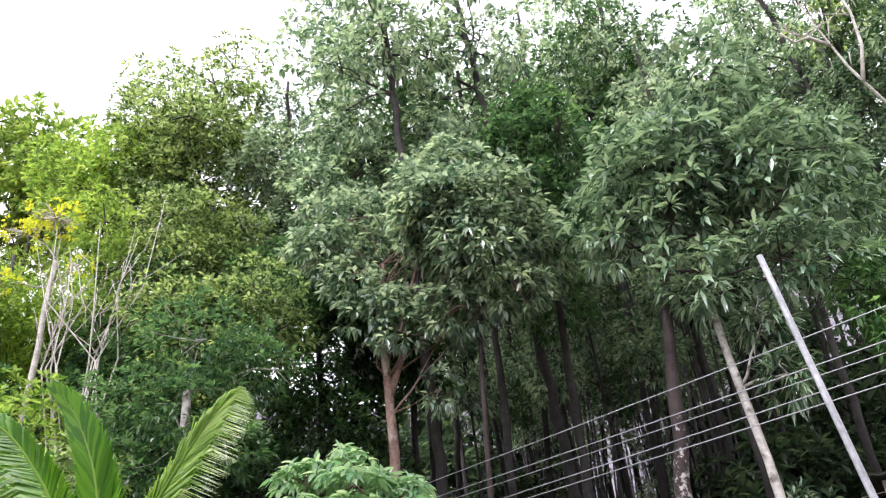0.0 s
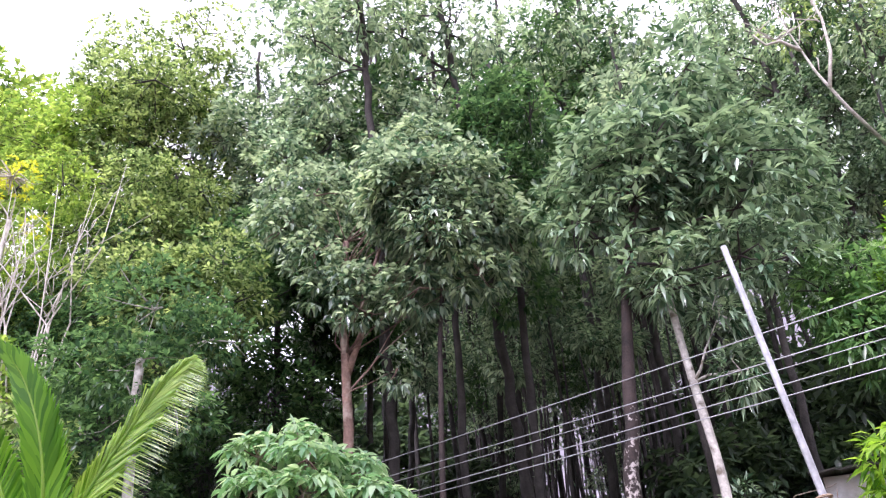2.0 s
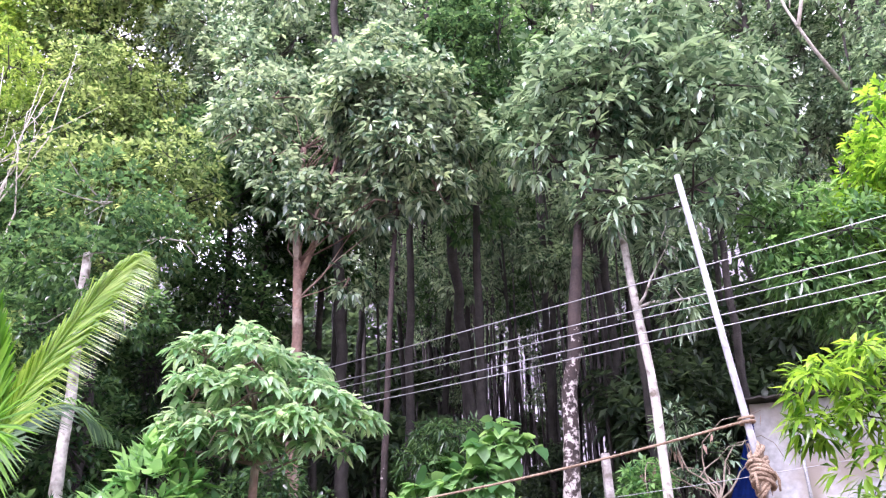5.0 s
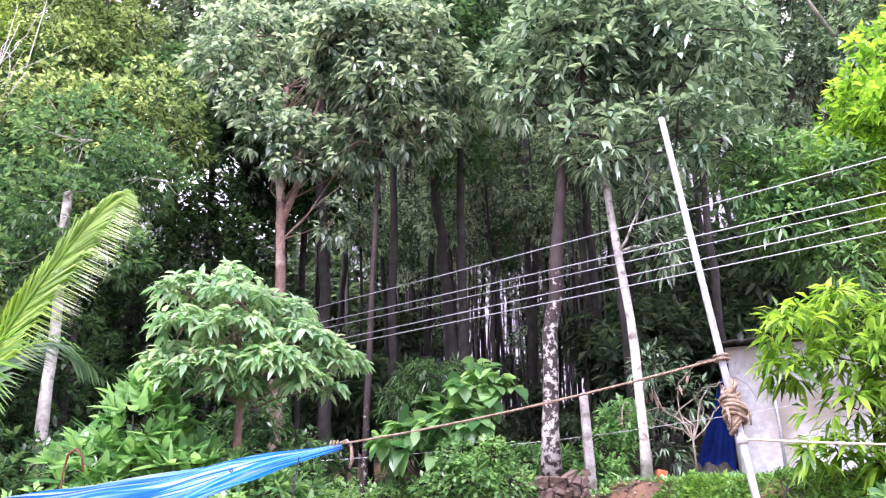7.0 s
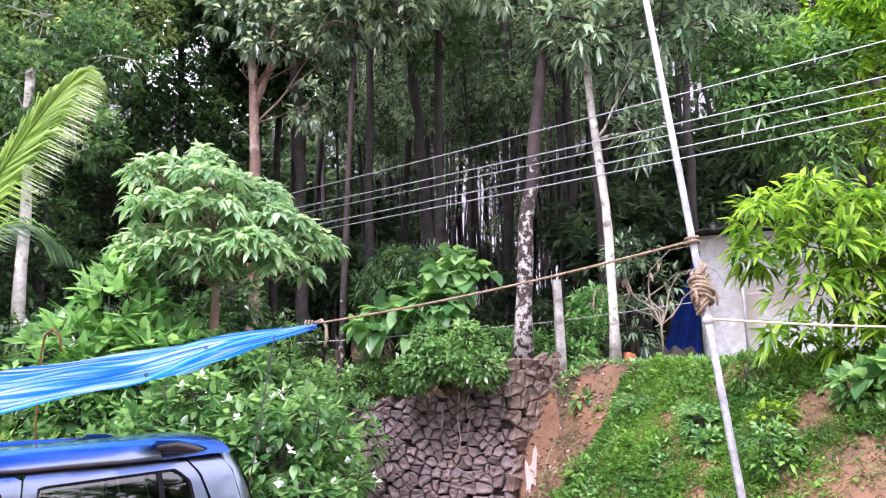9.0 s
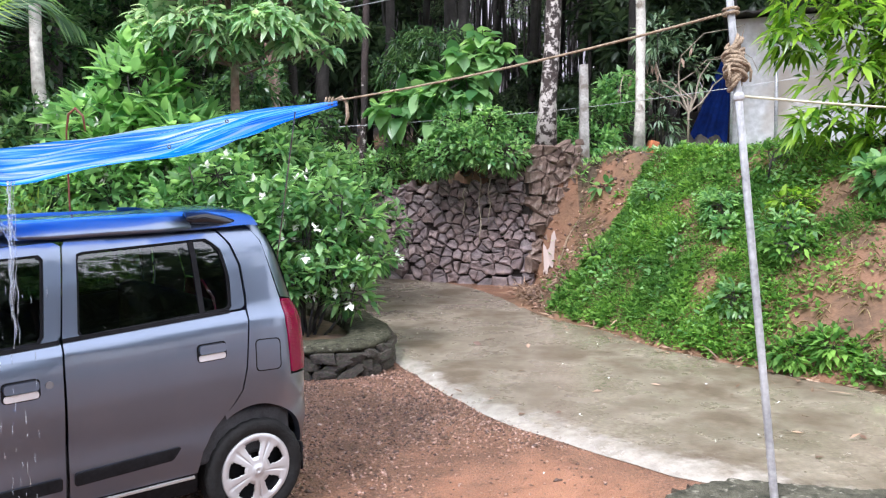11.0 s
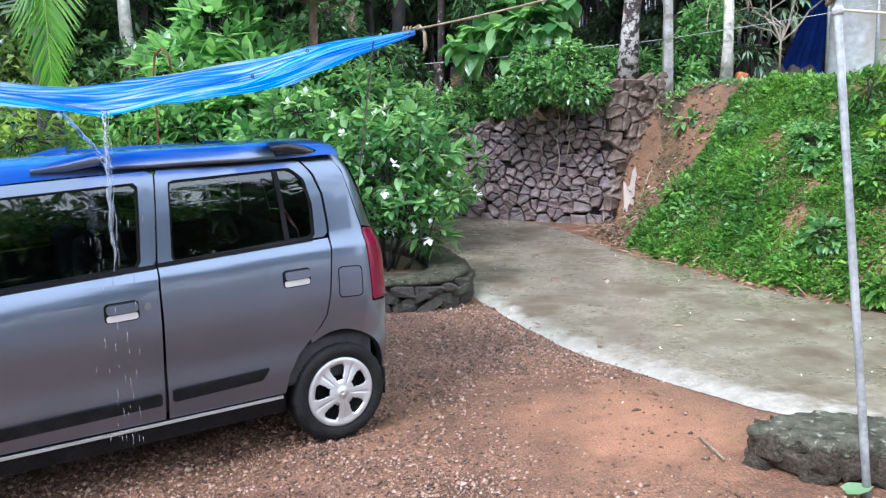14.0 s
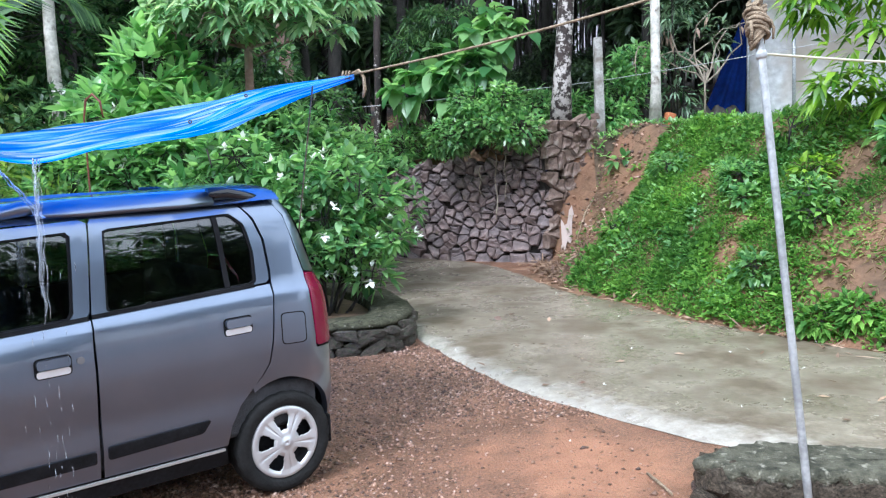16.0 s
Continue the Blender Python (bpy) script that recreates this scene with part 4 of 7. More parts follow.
def clipped(poly, p, q):
    """The part of a polygon that lies nearer to p than to q."""
    nx_, nz_ = q[0] - p[0], q[1] - p[1]
    c = (q[0] ** 2 + q[1] ** 2 - p[0] ** 2 - p[1] ** 2) / 2
    out = []
    for (ax, az), (bx, bz) in zip(poly, poly[1:] + poly[:1]):
        da, db = ax * nx_ + az * nz_ - c, bx * nx_ + bz * nz_ - c
        if da <= 0:
            out.append((ax, az))
        if da * db < 0:
            t = da / (da - db)
            out.append((ax + (bx - ax) * t, az + (bz - az) * t))
    return out


def fitted_stone(poly, rng, thick, mat=None):
    """A rough stone whose face fills a polygon, about its middle; y runs into the wall."""
    tilt, slope, proud = rng.normal(0, 0.15), rng.normal(0, 0.15), rng.uniform(-0.015, 0.03)
    bm = bmesh.new()
    rings = []
    for cut, deep in ((0.010, thick), (0.002, 0.050), (0.005, 0.024), (0.016, 0.006), (0.036, -0.002)):
        row = []
        for x, z in poly:
            r = max(math.hypot(x, z), 1e-4)
            f = max(0.25, 1 - cut * rng.uniform(0.6, 1.5) / r)
            row.append(bm.verts.new((x * f, deep + proud * -1 + (tilt * x + slope * z) + rng.normal(0, 0.006), z * f)))
        rings.append(row)
    k = len(poly)
    for a, b in zip(rings, rings[1:]):
        for i in range(k):
            bm.faces.new((a[i], a[(i + 1) % k], b[(i + 1) % k], b[i]))
    bm.faces.new(rings[-1])
    bmesh.ops.recalc_face_normals(bm, faces=bm.faces)
    me = bpy.data.meshes.new("stone")
    bm.to_mesh(me)
    bm.free()
    me.materials.append(mat or STONE)
    return me


def rubble_wall(name, a, b, low, high, lean, label, course=0.21, wide=0.30, thick=0.3, seed=1, cap=300, mat=None):
    """Fitted rubble from a to b; low(u), high(u): the foot and top along it; lean: how far it falls back per metre of height."""
    rng = np.random.default_rng(seed)
    a, b = Vector((*a, 0)), Vector((*b, 0))
    run, d = (b - a).length, (b - a).normalized()
    back = Vector((-d.y, d.x, 0))
    turn = math.atan2(d.y, d.x)
    n = 30
    bm = bmesh.new()
    f, t, f2, t2 = [], [], [], []
    for k in range(n + 1):
        u = k / n
        p = a + d * run * u
        zl, zh = low(u) - 0.15, high(u) - 0.09
        for lst, z, off in ((f, zl, 0.16), (t, zh, 0.16), (f2, zl, 0.5), (t2, zh, 0.5)):
            lst.append(bm.verts.new(p + back * (off + lean * z) + Vector((0, 0, z))))
    for k in range(n):
        bm.faces.new((f[k], f[k + 1], t[k + 1], t[k]))
        bm.faces.new((t[k], t[k + 1], t2[k + 1], t2[k]))
        bm.faces.new((f2[k + 1], f2[k], t2[k], t2[k + 1]))
    bm.faces.new((f[0], t[0], t2[0], f2[0]))
    bm.faces.new((f[-1], f2[-1], t2[-1], t[-1]))
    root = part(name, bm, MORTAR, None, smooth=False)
    tagged(root, label, "wall", kind="structure")
    seeds = []
    for j in range(int(2.8 / course) + 1):
        for i in range(int(run / wide) + 2):
            seeds.append(((i + 0.5 * (j % 2)) * wide + rng.normal(0, 0.34) * wide, (j + 0.5) * course + rng.normal(0, 0.26) * course))
    made, rest = 0, bmesh.new()
    seeds = [p for p in seeds if rng.random() > 0.16]
    seeds.sort(key=lambda p: -p[0])
    for k, p in enumerate(seeds):
        c = p[0] / run
        if not (0 <= c <= 1 and low(c) - 0.05 < p[1] < high(c) - 0.02):
            continue
        w, h = wide * rng.uniform(0.62, 0.95), course * rng.uniform(0.75, 1.1)
        right = min(p[0] + w, run + 0.01)
        poly = [(p[0] - w, p[1] - h), (right, p[1] - h), (right, p[1] + h), (p[0] - w, p[1] + h)]
        for m, q in enumerate(seeds):
            if m != k and abs(q[0] - p[0]) < 2.2 * wide and abs(q[1] - p[1]) < 2.2 * course:
                poly = clipped(poly, p, q)
        poly = [q for q, w in zip(poly, poly[1:] + poly[:1]) if math.hypot(q[0] - w[0], q[1] - w[1]) > 0.015]
        if len(poly) < 3:
            continue
        bent = []
        for q, v in zip(poly, poly[1:] + poly[:1]):
            bow = rng.normal(0.004, 0.007)
            ln = math.hypot(v[0] - q[0], v[1] - q[1])
            t = rng.uniform(0.35, 0.65)
            bent += [(q[0] + rng.normal(0, 0.004), q[1] + rng.normal(0, 0.004)), (q[0] + (v[0] - q[0]) * t - (v[1] - q[1]) / ln * bow, q[1] + (v[1] - q[1]) * t + (v[0] - q[0]) / ln * bow)]
        poly = bent
        cx, cz = sum(q[0] for q in poly) / len(poly), sum(q[1] for q in poly) / len(poly)
        me = fitted_stone([(x - cx, z - cz) for x, z in poly], rng, thick * 0.6, mat)
        m = Matrix.Translation(a + d * cx + back * (lean * cz + 0.03) + Vector((0, 0, cz))) @ Euler((-math.atan(lean), 0, turn)).to_matrix().to_4x4()
        if made < cap:
            ob = new("stone", me)
            ob.parent = root
            ob.matrix_basis = m
        else:
            me.transform(m)
            rest.from_mesh(me)
        made += 1
    if made > cap:
        tagged(part("stones", rest, STONE, root, smooth=False), kind="stuff")
    return root


def step(u, pts):
    return float(np.interp(u, [p[0] for p in pts], [p[1] for p in pts]))


def walls():
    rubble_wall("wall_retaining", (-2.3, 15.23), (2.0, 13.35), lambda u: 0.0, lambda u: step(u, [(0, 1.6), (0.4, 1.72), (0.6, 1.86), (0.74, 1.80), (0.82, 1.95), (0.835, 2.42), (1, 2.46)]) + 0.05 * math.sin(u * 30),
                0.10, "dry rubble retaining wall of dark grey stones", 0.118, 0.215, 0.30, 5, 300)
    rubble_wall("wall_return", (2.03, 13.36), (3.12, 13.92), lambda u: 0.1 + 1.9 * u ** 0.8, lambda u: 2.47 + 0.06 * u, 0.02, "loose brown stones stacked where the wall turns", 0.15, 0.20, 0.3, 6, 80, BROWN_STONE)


PLANTER = [(-4.6, 7.45), (-3.0, 7.35), (-1.8, 7.27), (-1.1, 7.2), (-0.7, 7.2), (-0.45, 7.35), (-0.30, 7.62), (-0.26, 7.95), (-0.34, 8.5), (-0.56, 9.1), (-1.03, 9.75), (-1.7, 10.2), (-3.0, 10.5), (-4.6, 10.6)]


def planter():
    """A low kerbed bed: stone sides, a broad cement rim, earth inside."""
    rng = np.random.default_rng(8)
    line = resample(PLANTER, 70)
    bm = bmesh.new()
    rows = []
    for k, (x, y) in enumerate(line):
        tx, ty = line[min(k + 1, 69)] - line[max(k - 1, 0)]
        nrm = np.array([-ty, tx]) / math.hypot(tx, ty)
        wob = 0.015 * ripple(np.array(x * 5), np.array(y * 5))
        rows.append([bm.verts.new((x + nrm[0] * o, y + nrm[1] * o, z + float(wob))) for o, z in ((0.05, 0.0), (0.04, 0.235), (-0.01, 0.25), (-0.015, 0.285), (0.03, 0.31), (0.20, 0.315), (0.40, 0.30), (0.42, 0.20), (0.42, 0.0))])
    for a, b in zip(rows, rows[1:]):
        for k in range(8):
            bm.faces.new((a[k], b[k], b[k + 1], a[k + 1]))
    bmesh.ops.recalc_face_normals(bm, faces=bm.faces)
    root = part("planter_kerb", bm, MOSSY)
    tagged(root, "low curved planter kerb of mossy cement over stones", "planter")
    bm = bmesh.new()
    bm.faces.new([bm.verts.new((x * 0.995 - 0.02, 7.25 + (y - 7.25) * 0.96 + 0.08, 0.22)) for x, y in PLANTER])
    part("earth", bm, LITTER, root)
    line = resample(PLANTER, 46)
    for row, z in ((0, 0.045), (1, 0.125), (0, 0.200)):
        for k in range(12, 45):
            p = line[k] * 0.5 + line[k + 1 if row else k] * 0.5 if k < 45 else line[k]
            t = line[min(k + 1, 45)] - line[max(k - 1, 0)]
            lay_stone(root, (p[0], p[1], z), (0.25 * rng.uniform(0.6, 1.4), 0.12, 0.098 * rng.uniform(0.85, 1.15)), math.atan2(t[1], t[0]), rng, DAMP_STONES)


def slab_block():
    """A low step: broken stones under a worn cement cap with chipped edges."""
    rng = np.random.default_rng(9)
    edge = [(1.556, 3.70), (1.42, 3.80), (1.295, 3.915), (1.33, 3.99), (1.458, 4.075), (1.707, 4.165), (2.0, 4.10), (2.30, 3.99), (2.75, 3.92), (2.80, 3.66), (2.45, 3.59), (2.137, 3.62), (1.95, 3.655), (1.79, 3.69), (1.67, 3.675), (1.556, 3.70)]
    out = resample(edge, 181)[:-1]
    m = len(out)
    mid = np.array([2.0, 3.87])
    chip = np.repeat(rng.normal(0, 1, m // 3), 3)
    fine = rng.normal(0, 1, m)

    def inward(k, d):
        way = mid - out[k]
        way = np.array([way[0] * 0.35, way[1]])
        return out[k] + way / max(np.linalg.norm(way), 1e-6) * d

    bm = bmesh.new()
    rings = []
    for d, z, rough in ((0.06, 0.0, 0.1), (0.055, 0.09, 0.3), (0.02, 0.115, 1.0), (0.004, 0.135, 1.0), (-0.002, 0.165, 0.9), (0.008, 0.186, 0.8), (0.026, 0.197, 0.5), (0.05, 0.201, 0.25)):
        ring = []
        for k in range(m):
            p = inward(k, d + rough * (0.010 * chip[(k + int(z * 60)) % m] + 0.004 * fine[(k * 3 + int(z * 400)) % m]))
            lift = rough * (0.006 * chip[(k + 40) % m] + 0.004 * fine[(k * 7 + int(z * 900)) % m]) if z > 0.1 else 0.0
            ring.append(bm.verts.new((p[0], p[1], z + lift)))
        rings.append(ring)
    for q in (0.75, 0.5, 0.25):
        ring = []
        for v in rings[7]:
            x, y = mid[0] + (v.co.x - mid[0]) * (0.85 + 0.15 * q), mid[1] + (v.co.y - mid[1]) * q
            ring.append(bm.verts.new((x, y, 0.203 + 0.005 * float(ripple(np.array(x * 9), np.array(y * 9))) + rng.normal(0, 0.001))))
        rings.append(ring)
    for a, b in zip(rings, rings[1:]):
        for k in range(m):
            bm.faces.new((a[k], a[(k + 1) % m], b[(k + 1) % m], b[k]))
    bm.faces.new(rings[-1])
    bmesh.ops.recalc_face_normals(bm, faces=bm.faces)
    root = part("stone_step", bm, STEP_TOP)
    tagged(root, "low mossy stone step with a worn cement top", "stone block")
    front = resample([(2.80, 3.67), (2.45, 3.61), (2.137, 3.64), (1.95, 3.67), (1.79, 3.70), (1.67, 3.69), (1.575, 3.715), (1.42, 3.82), (1.32, 3.92), (1.36, 4.0), (1.47, 4.08)], 14)
    for k, p in enumerate(front):
        t = front[min(k + 1, 13)] - front[max(k - 1, 0)]
        turn = math.atan2(t[1], t[0])
        inner = Vector((2.0 - p[0], 3.9 - p[1])).normalized() * 0.045
        lay_stone(root, (p[0] + inner.x, p[1] + inner.y, 0.085 + rng.uniform(-0.008, 0.012)), (rng.uniform(0.14, 0.22), 0.15, rng.uniform(0.12, 0.15)), turn, rng, STEP_STONES)
        lay_stone(root, (p[0] + inner.x * 0.7, p[1] + inner.y * 0.7, 0.142), (rng.uniform(0.09, 0.16), 0.09, rng.uniform(0.055, 0.075)), turn + rng.normal(0, 0.2), rng, STEP_STONES)
        if k % 2 and k > 3:
            lay_stone(root, (p[0] - inner.x * 0.3, p[1] - inner.y * 0.3, 0.02), (rng.uniform(0.14, 0.24), 0.10, 0.055), turn, rng, STEP_STONES)
        elif k % 3 == 0:
            lay_stone(root, (p[0] - inner.x * 0.6, p[1] - inner.y * 0.6, 0.015), (rng.uniform(0.05, 0.09), 0.06, 0.045), turn, rng, BROWN_STONES)


# ---- pole, ropes, tarpaulin, wires ----
POLE_FOOT, POLE_HEAD = Vector((1.725, 3.545, -0.05)), Vector((1.392, 3.90, 4.0))


def on_pole(z):
    return POLE_FOOT.lerp(POLE_HEAD, (z - POLE_FOOT.z) / (POLE_HEAD.z - POLE_FOOT.z))


def sagging(a, b, sag, n=24):
    a, b = Vector(a), Vector(b)
    return [a.lerp(b, k / n) - Vector((0, 0, sag * 4 * (k / n) * (1 - k / n))) for k in range(n + 1)]


def cord(name, pts, r, mat, label, category, sides=6, group=""):
    bm = bmesh.new()
    tube(bm, pts, r, sides)
    return tagged(part(name, bm, mat), label, category, group)


def pole():
    root = tagged(new("pole"), "long leaning galvanised pipe pole bound with rope", "pole")
    bm = bmesh.new()
    zs = np.linspace(-0.05, 4.0, 16)
    tube(bm, [on_pole(z) for z in zs], [0.0190 - 0.002 * k / 15 for k in range(16)], 14)
    part("pipe", bm, PIPE, root)
    bm = bmesh.new()
    tube(bm, [on_pole(z) for z in (2.19, 2.20, 2.215, 2.23)], [0.0225, 0.0265, 0.0265, 0.0225], 14)
    part("collar", bm, PIPE, root)
    rng = np.random.default_rng(4)
    axis = (POLE_HEAD - POLE_FOOT).normalized()
    u = axis.orthogonal().normalized()
    v = axis.cross(u)
    for z0, z1, turns, r in ((2.27, 2.44, 9, 0.034), (2.44, 2.475, 2, 0.032), (2.30, 2.40, 5, 0.046)):
        bm = bmesh.new()
        pts = []
        for k in range(turns * 12 + 1):
            a = 2 * math.pi * k / 12
            f = k / (turns * 12)
            wob = 0.008 * math.sin(a * 0.7 + z0 * 9) + 0.005 * math.sin(a * 0.31 + 1)
            pts.append(on_pole(z0 + (z1 - z0) * f + 0.03 * math.sin(a + turns)) + (u * math.cos(a) + v * math.sin(a)) * (r + wob))
        tube(bm, pts, 0.0105, 6)
        part("rope_coil", bm, ROPE, root, "brown coir rope wound round the pole")
    for k in range(3):
        bm = bmesh.new()
        p = on_pole(2.36) + (u * math.cos(2.0 * k + 1) + v * math.sin(2.0 * k + 1)) * 0.055
        tube(bm, [p, p + Vector((0.012 * (k - 1), -0.01, -0.04)), p + Vector((0.010 * (k - 1), -0.008, -0.09))], [0.008, 0.008, 0.005], 6)
        part("rope_end", bm, ROPE, root)
    bm = bmesh.new()
    for j in range(2):
        tube(bm, [on_pole(2.60 + 0.02 * j) + (u * math.cos(a) + v * math.sin(a)) * 0.034 for a in np.linspace(0, 6.5, 14)], 0.007, 6)
    part("rope_tie", bm, ROPE, root)


TIP = Vector((-0.47, 5.0, 2.325))


def tarpaulin():
    TARP, n, l, p = nodes_of("blue_tarpaulin")
    tc, sep = n.new("ShaderNodeAttribute"), n.new("ShaderNodeMapping")
    tc.attribute_name = "sheen_uv"
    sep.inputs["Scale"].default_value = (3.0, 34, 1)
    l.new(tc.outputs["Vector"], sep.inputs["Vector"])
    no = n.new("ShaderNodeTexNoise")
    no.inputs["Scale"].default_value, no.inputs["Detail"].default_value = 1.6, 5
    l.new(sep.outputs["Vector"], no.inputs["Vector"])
    # the ramp's pale stops put wet sky sheen into the blue as streaks
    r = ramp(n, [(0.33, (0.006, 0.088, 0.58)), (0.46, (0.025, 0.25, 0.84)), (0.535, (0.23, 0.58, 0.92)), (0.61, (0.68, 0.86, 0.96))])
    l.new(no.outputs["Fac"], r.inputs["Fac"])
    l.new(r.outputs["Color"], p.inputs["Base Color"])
    p.inputs["Roughness"].default_value = 0.2
    tr, mx = n.new("ShaderNodeBsdfTranslucent"), n.new("ShaderNodeMixShader")
    l.new(mixed(n, l, 0.68, r.outputs["Color"], (0.006, 0.155, 0.92)), tr.inputs["Color"])
    mx.inputs[0].default_value = 0.62
    l.new(p.outputs[0], mx.inputs[1])
    l.new(tr.outputs[0], mx.inputs[2])
    l.new(mx.outputs[0], n["Material Output"].inputs["Surface"])
    bump(n, l, p, no.outputs["Fac"], 0.35, 0.03)
    # u: from the tied corner to the far end; the sheet hangs from a high line and slopes down to a sagging edge
    hi = [(0, TIP.x, TIP.y, TIP.z), (0.12, -1.05, 5.06, 2.262), (0.3, -1.75, 5.15, 2.145), (0.55, -2.75, 5.25, 2.04), (0.75, -3.6, 5.3, 2.09), (1.0, -5.2, 5.35, 2.28)]
    lo = [(0, TIP.x, TIP.y - 0.01, TIP.z - 0.015), (0.12, -0.856, 4.19, 2.157), (0.3, -1.135, 3.785, 1.963), (0.5, -1.69, 3.37, 1.818), (0.62, -1.87, 3.06, 1.861), (0.8, -2.45, 2.42, 2.03), (1.0, -3.4, 1.9, 2.3)]
    back = [(0, TIP.x, TIP.y + 0.02, TIP.z - 0.03), (0.12, -0.95, 5.30, 2.185), (0.3, -1.45, 5.7, 2.05), (0.5, -2.3, 6.2, 1.97), (0.75, -3.4, 6.6, 1.95), (1.0, -5.2, 6.5, 2.12)]

    def track(t, u):
        us = [q[0] for q in t]
        return np.array([np.interp(u, us, [q[i] for q in t]) for i in (1, 2, 3)])

    N, M = 110, 44
    verts = []
    for i in range(N + 1):
        u = i / N
        us = [track(q, u) for q in (lo, hi, back)]
        us = [0.25 * track(q, max(0, u - 0.03)) + 0.5 * track(q, u) + 0.25 * track(q, min(1, u + 0.03)) if 0.03 < u < 0.97 else track(q, u) for q in (lo, hi, back)]
        for j in range(M + 1):
            v = j / M
            if v < 0.5:
                w = v * 2
                p0 = us[0] * (1 - w) + us[1] * w
                p0[2] -= 0.05 * math.sin(math.pi * w) * min(1, u * 4)
            else:
                w = v * 2 - 1
                p0 = us[1] * (1 - w) + us[2] * w
                p0[2] -= 0.04 * math.sin(math.pi * w) * min(1, u * 4)
            amp = 0.014 * min(1, u * 6 + 0.15)
            p0[2] += amp * (math.sin(v * 58 + 2.2 * math.sin(u * 5)) + 0.6 * math.sin(v * 103 + u * 9 + 1) + 0.5 * math.sin(u * 34 + v * 20))
            p0[1] += amp * 0.7 * math.sin(v * 47 + u * 6)
            verts.append(p0)
    idx = (np.arange(N)[:, None] * (M + 1) + np.arange(M)[None]).ravel()
    root = tagged(new("tarpaulin"), "sagging blue plastic tarpaulin tied up above the car", "tarpaulin")
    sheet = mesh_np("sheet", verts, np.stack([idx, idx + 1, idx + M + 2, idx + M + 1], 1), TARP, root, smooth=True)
    sheet.data.attributes.new("sheen_uv", "FLOAT_VECTOR", "POINT").data.foreach_set("vector", np.array([(i / N, j / M, 0.0) for i in range(N + 1) for j in range(M + 1)], np.float32).ravel())
    bm = bmesh.new()
    for j in range(3):
        tube(bm, [TIP + Vector((-0.03 - 0.02 * j, 0, -0.005)) + Vector((0.004 * math.sin(a), math.cos(a) * 0.022, math.sin(a) * 0.022)) for a in np.linspace(0, 6.3, 10)], 0.007, 5)
    part("rope_binding", bm, ROPE, root, "brown rope binding at the corner")
    bm = bmesh.new()
    tube(bm, [TIP + Vector(q) for q in ((-0.02, 0, 0.0), (0.03, -0.01, 0.02), (0.06, -0.02, -0.02), (0.065, -0.02, -0.10), (0.05, -0.02, -0.15))], [0.008, 0.011, 0.010, 0.012, 0.006], 6)
    part("rope_tail", bm, ROPE, root)
    for u in (0.3, 0.17):
        q = track(lo, u)
        bm = bmesh.new()
        tube(bm, [Vector(q) + Vector((0, -0.008, 0.025)) + Vector((math.cos(a) * 0.007, 0, math.sin(a) * 0.007)) for a in np.linspace(0, 6.3, 10)], 0.003, 4)
        part("eyelet", bm, plain("dull_eyelet", (0.05, 0.05, 0.08), 0.4, 0.5), root)


def water():
    """Rain water running off the sagging edge on to the car's roof."""
    WATER, n, l, p = nodes_of("running_water")
    p.inputs["Base Color"].default_value = (0.9, 0.95, 1.0, 1)
    p.inputs["Roughness"].default_value = 0.05
    p.inputs["Transmission Weight"].default_value = 0.85
    p.inputs["IOR"].default_value = 1.33
    root = tagged(new("water_stream"), "thin streams of rain water running off the tarpaulin", "water")
    rng = np.random.default_rng(3)
    for k in range(12):
        bm = bmesh.new()
        left = k % 3 == 0
        x0, y0 = (-1.80 + rng.uniform(-0.02, 0.02), 3.24) if left else (-1.68 + rng.uniform(-0.03, 0.03), 3.37 + rng.uniform(-0.02, 0.02))
        x1, y1, z1 = (-1.69 + rng.uniform(-0.02, 0.02), 3.42, 1.58) if left else (x0, y0 - 0.02, rng.uniform(1.05, 1.45))
        n = 14
        pts = [(x0 + (x1 - x0) * (j / n) ** 0.7 + 0.005 * math.sin(j * 1.9 + k * 2), y0 + (y1 - y0) * j / n, 1.832 + (z1 - 1.832) * j / n) for j in range(n + 1)]
        tube(bm, pts, [0.0024 * rng.uniform(0.3, 1.3) for j in range(n + 1)], 6)
        part("strand", bm, WATER, root)
    # drips falling past the door
    for k in range(44):
        bm = bmesh.new()
        x, y, z = -1.66 + rng.normal(0, 0.045), 3.32 + rng.normal(0, 0.03), rng.uniform(0.35, 1.5)
        h = rng.uniform(0.012, 0.055)
        tube(bm, [(x, y, z), (x + 0.001, y, z - h * 0.5), (x, y, z - h)], [0.0006, 0.0018, 0.0009], 6)
        part("drip", bm, WATER, root)


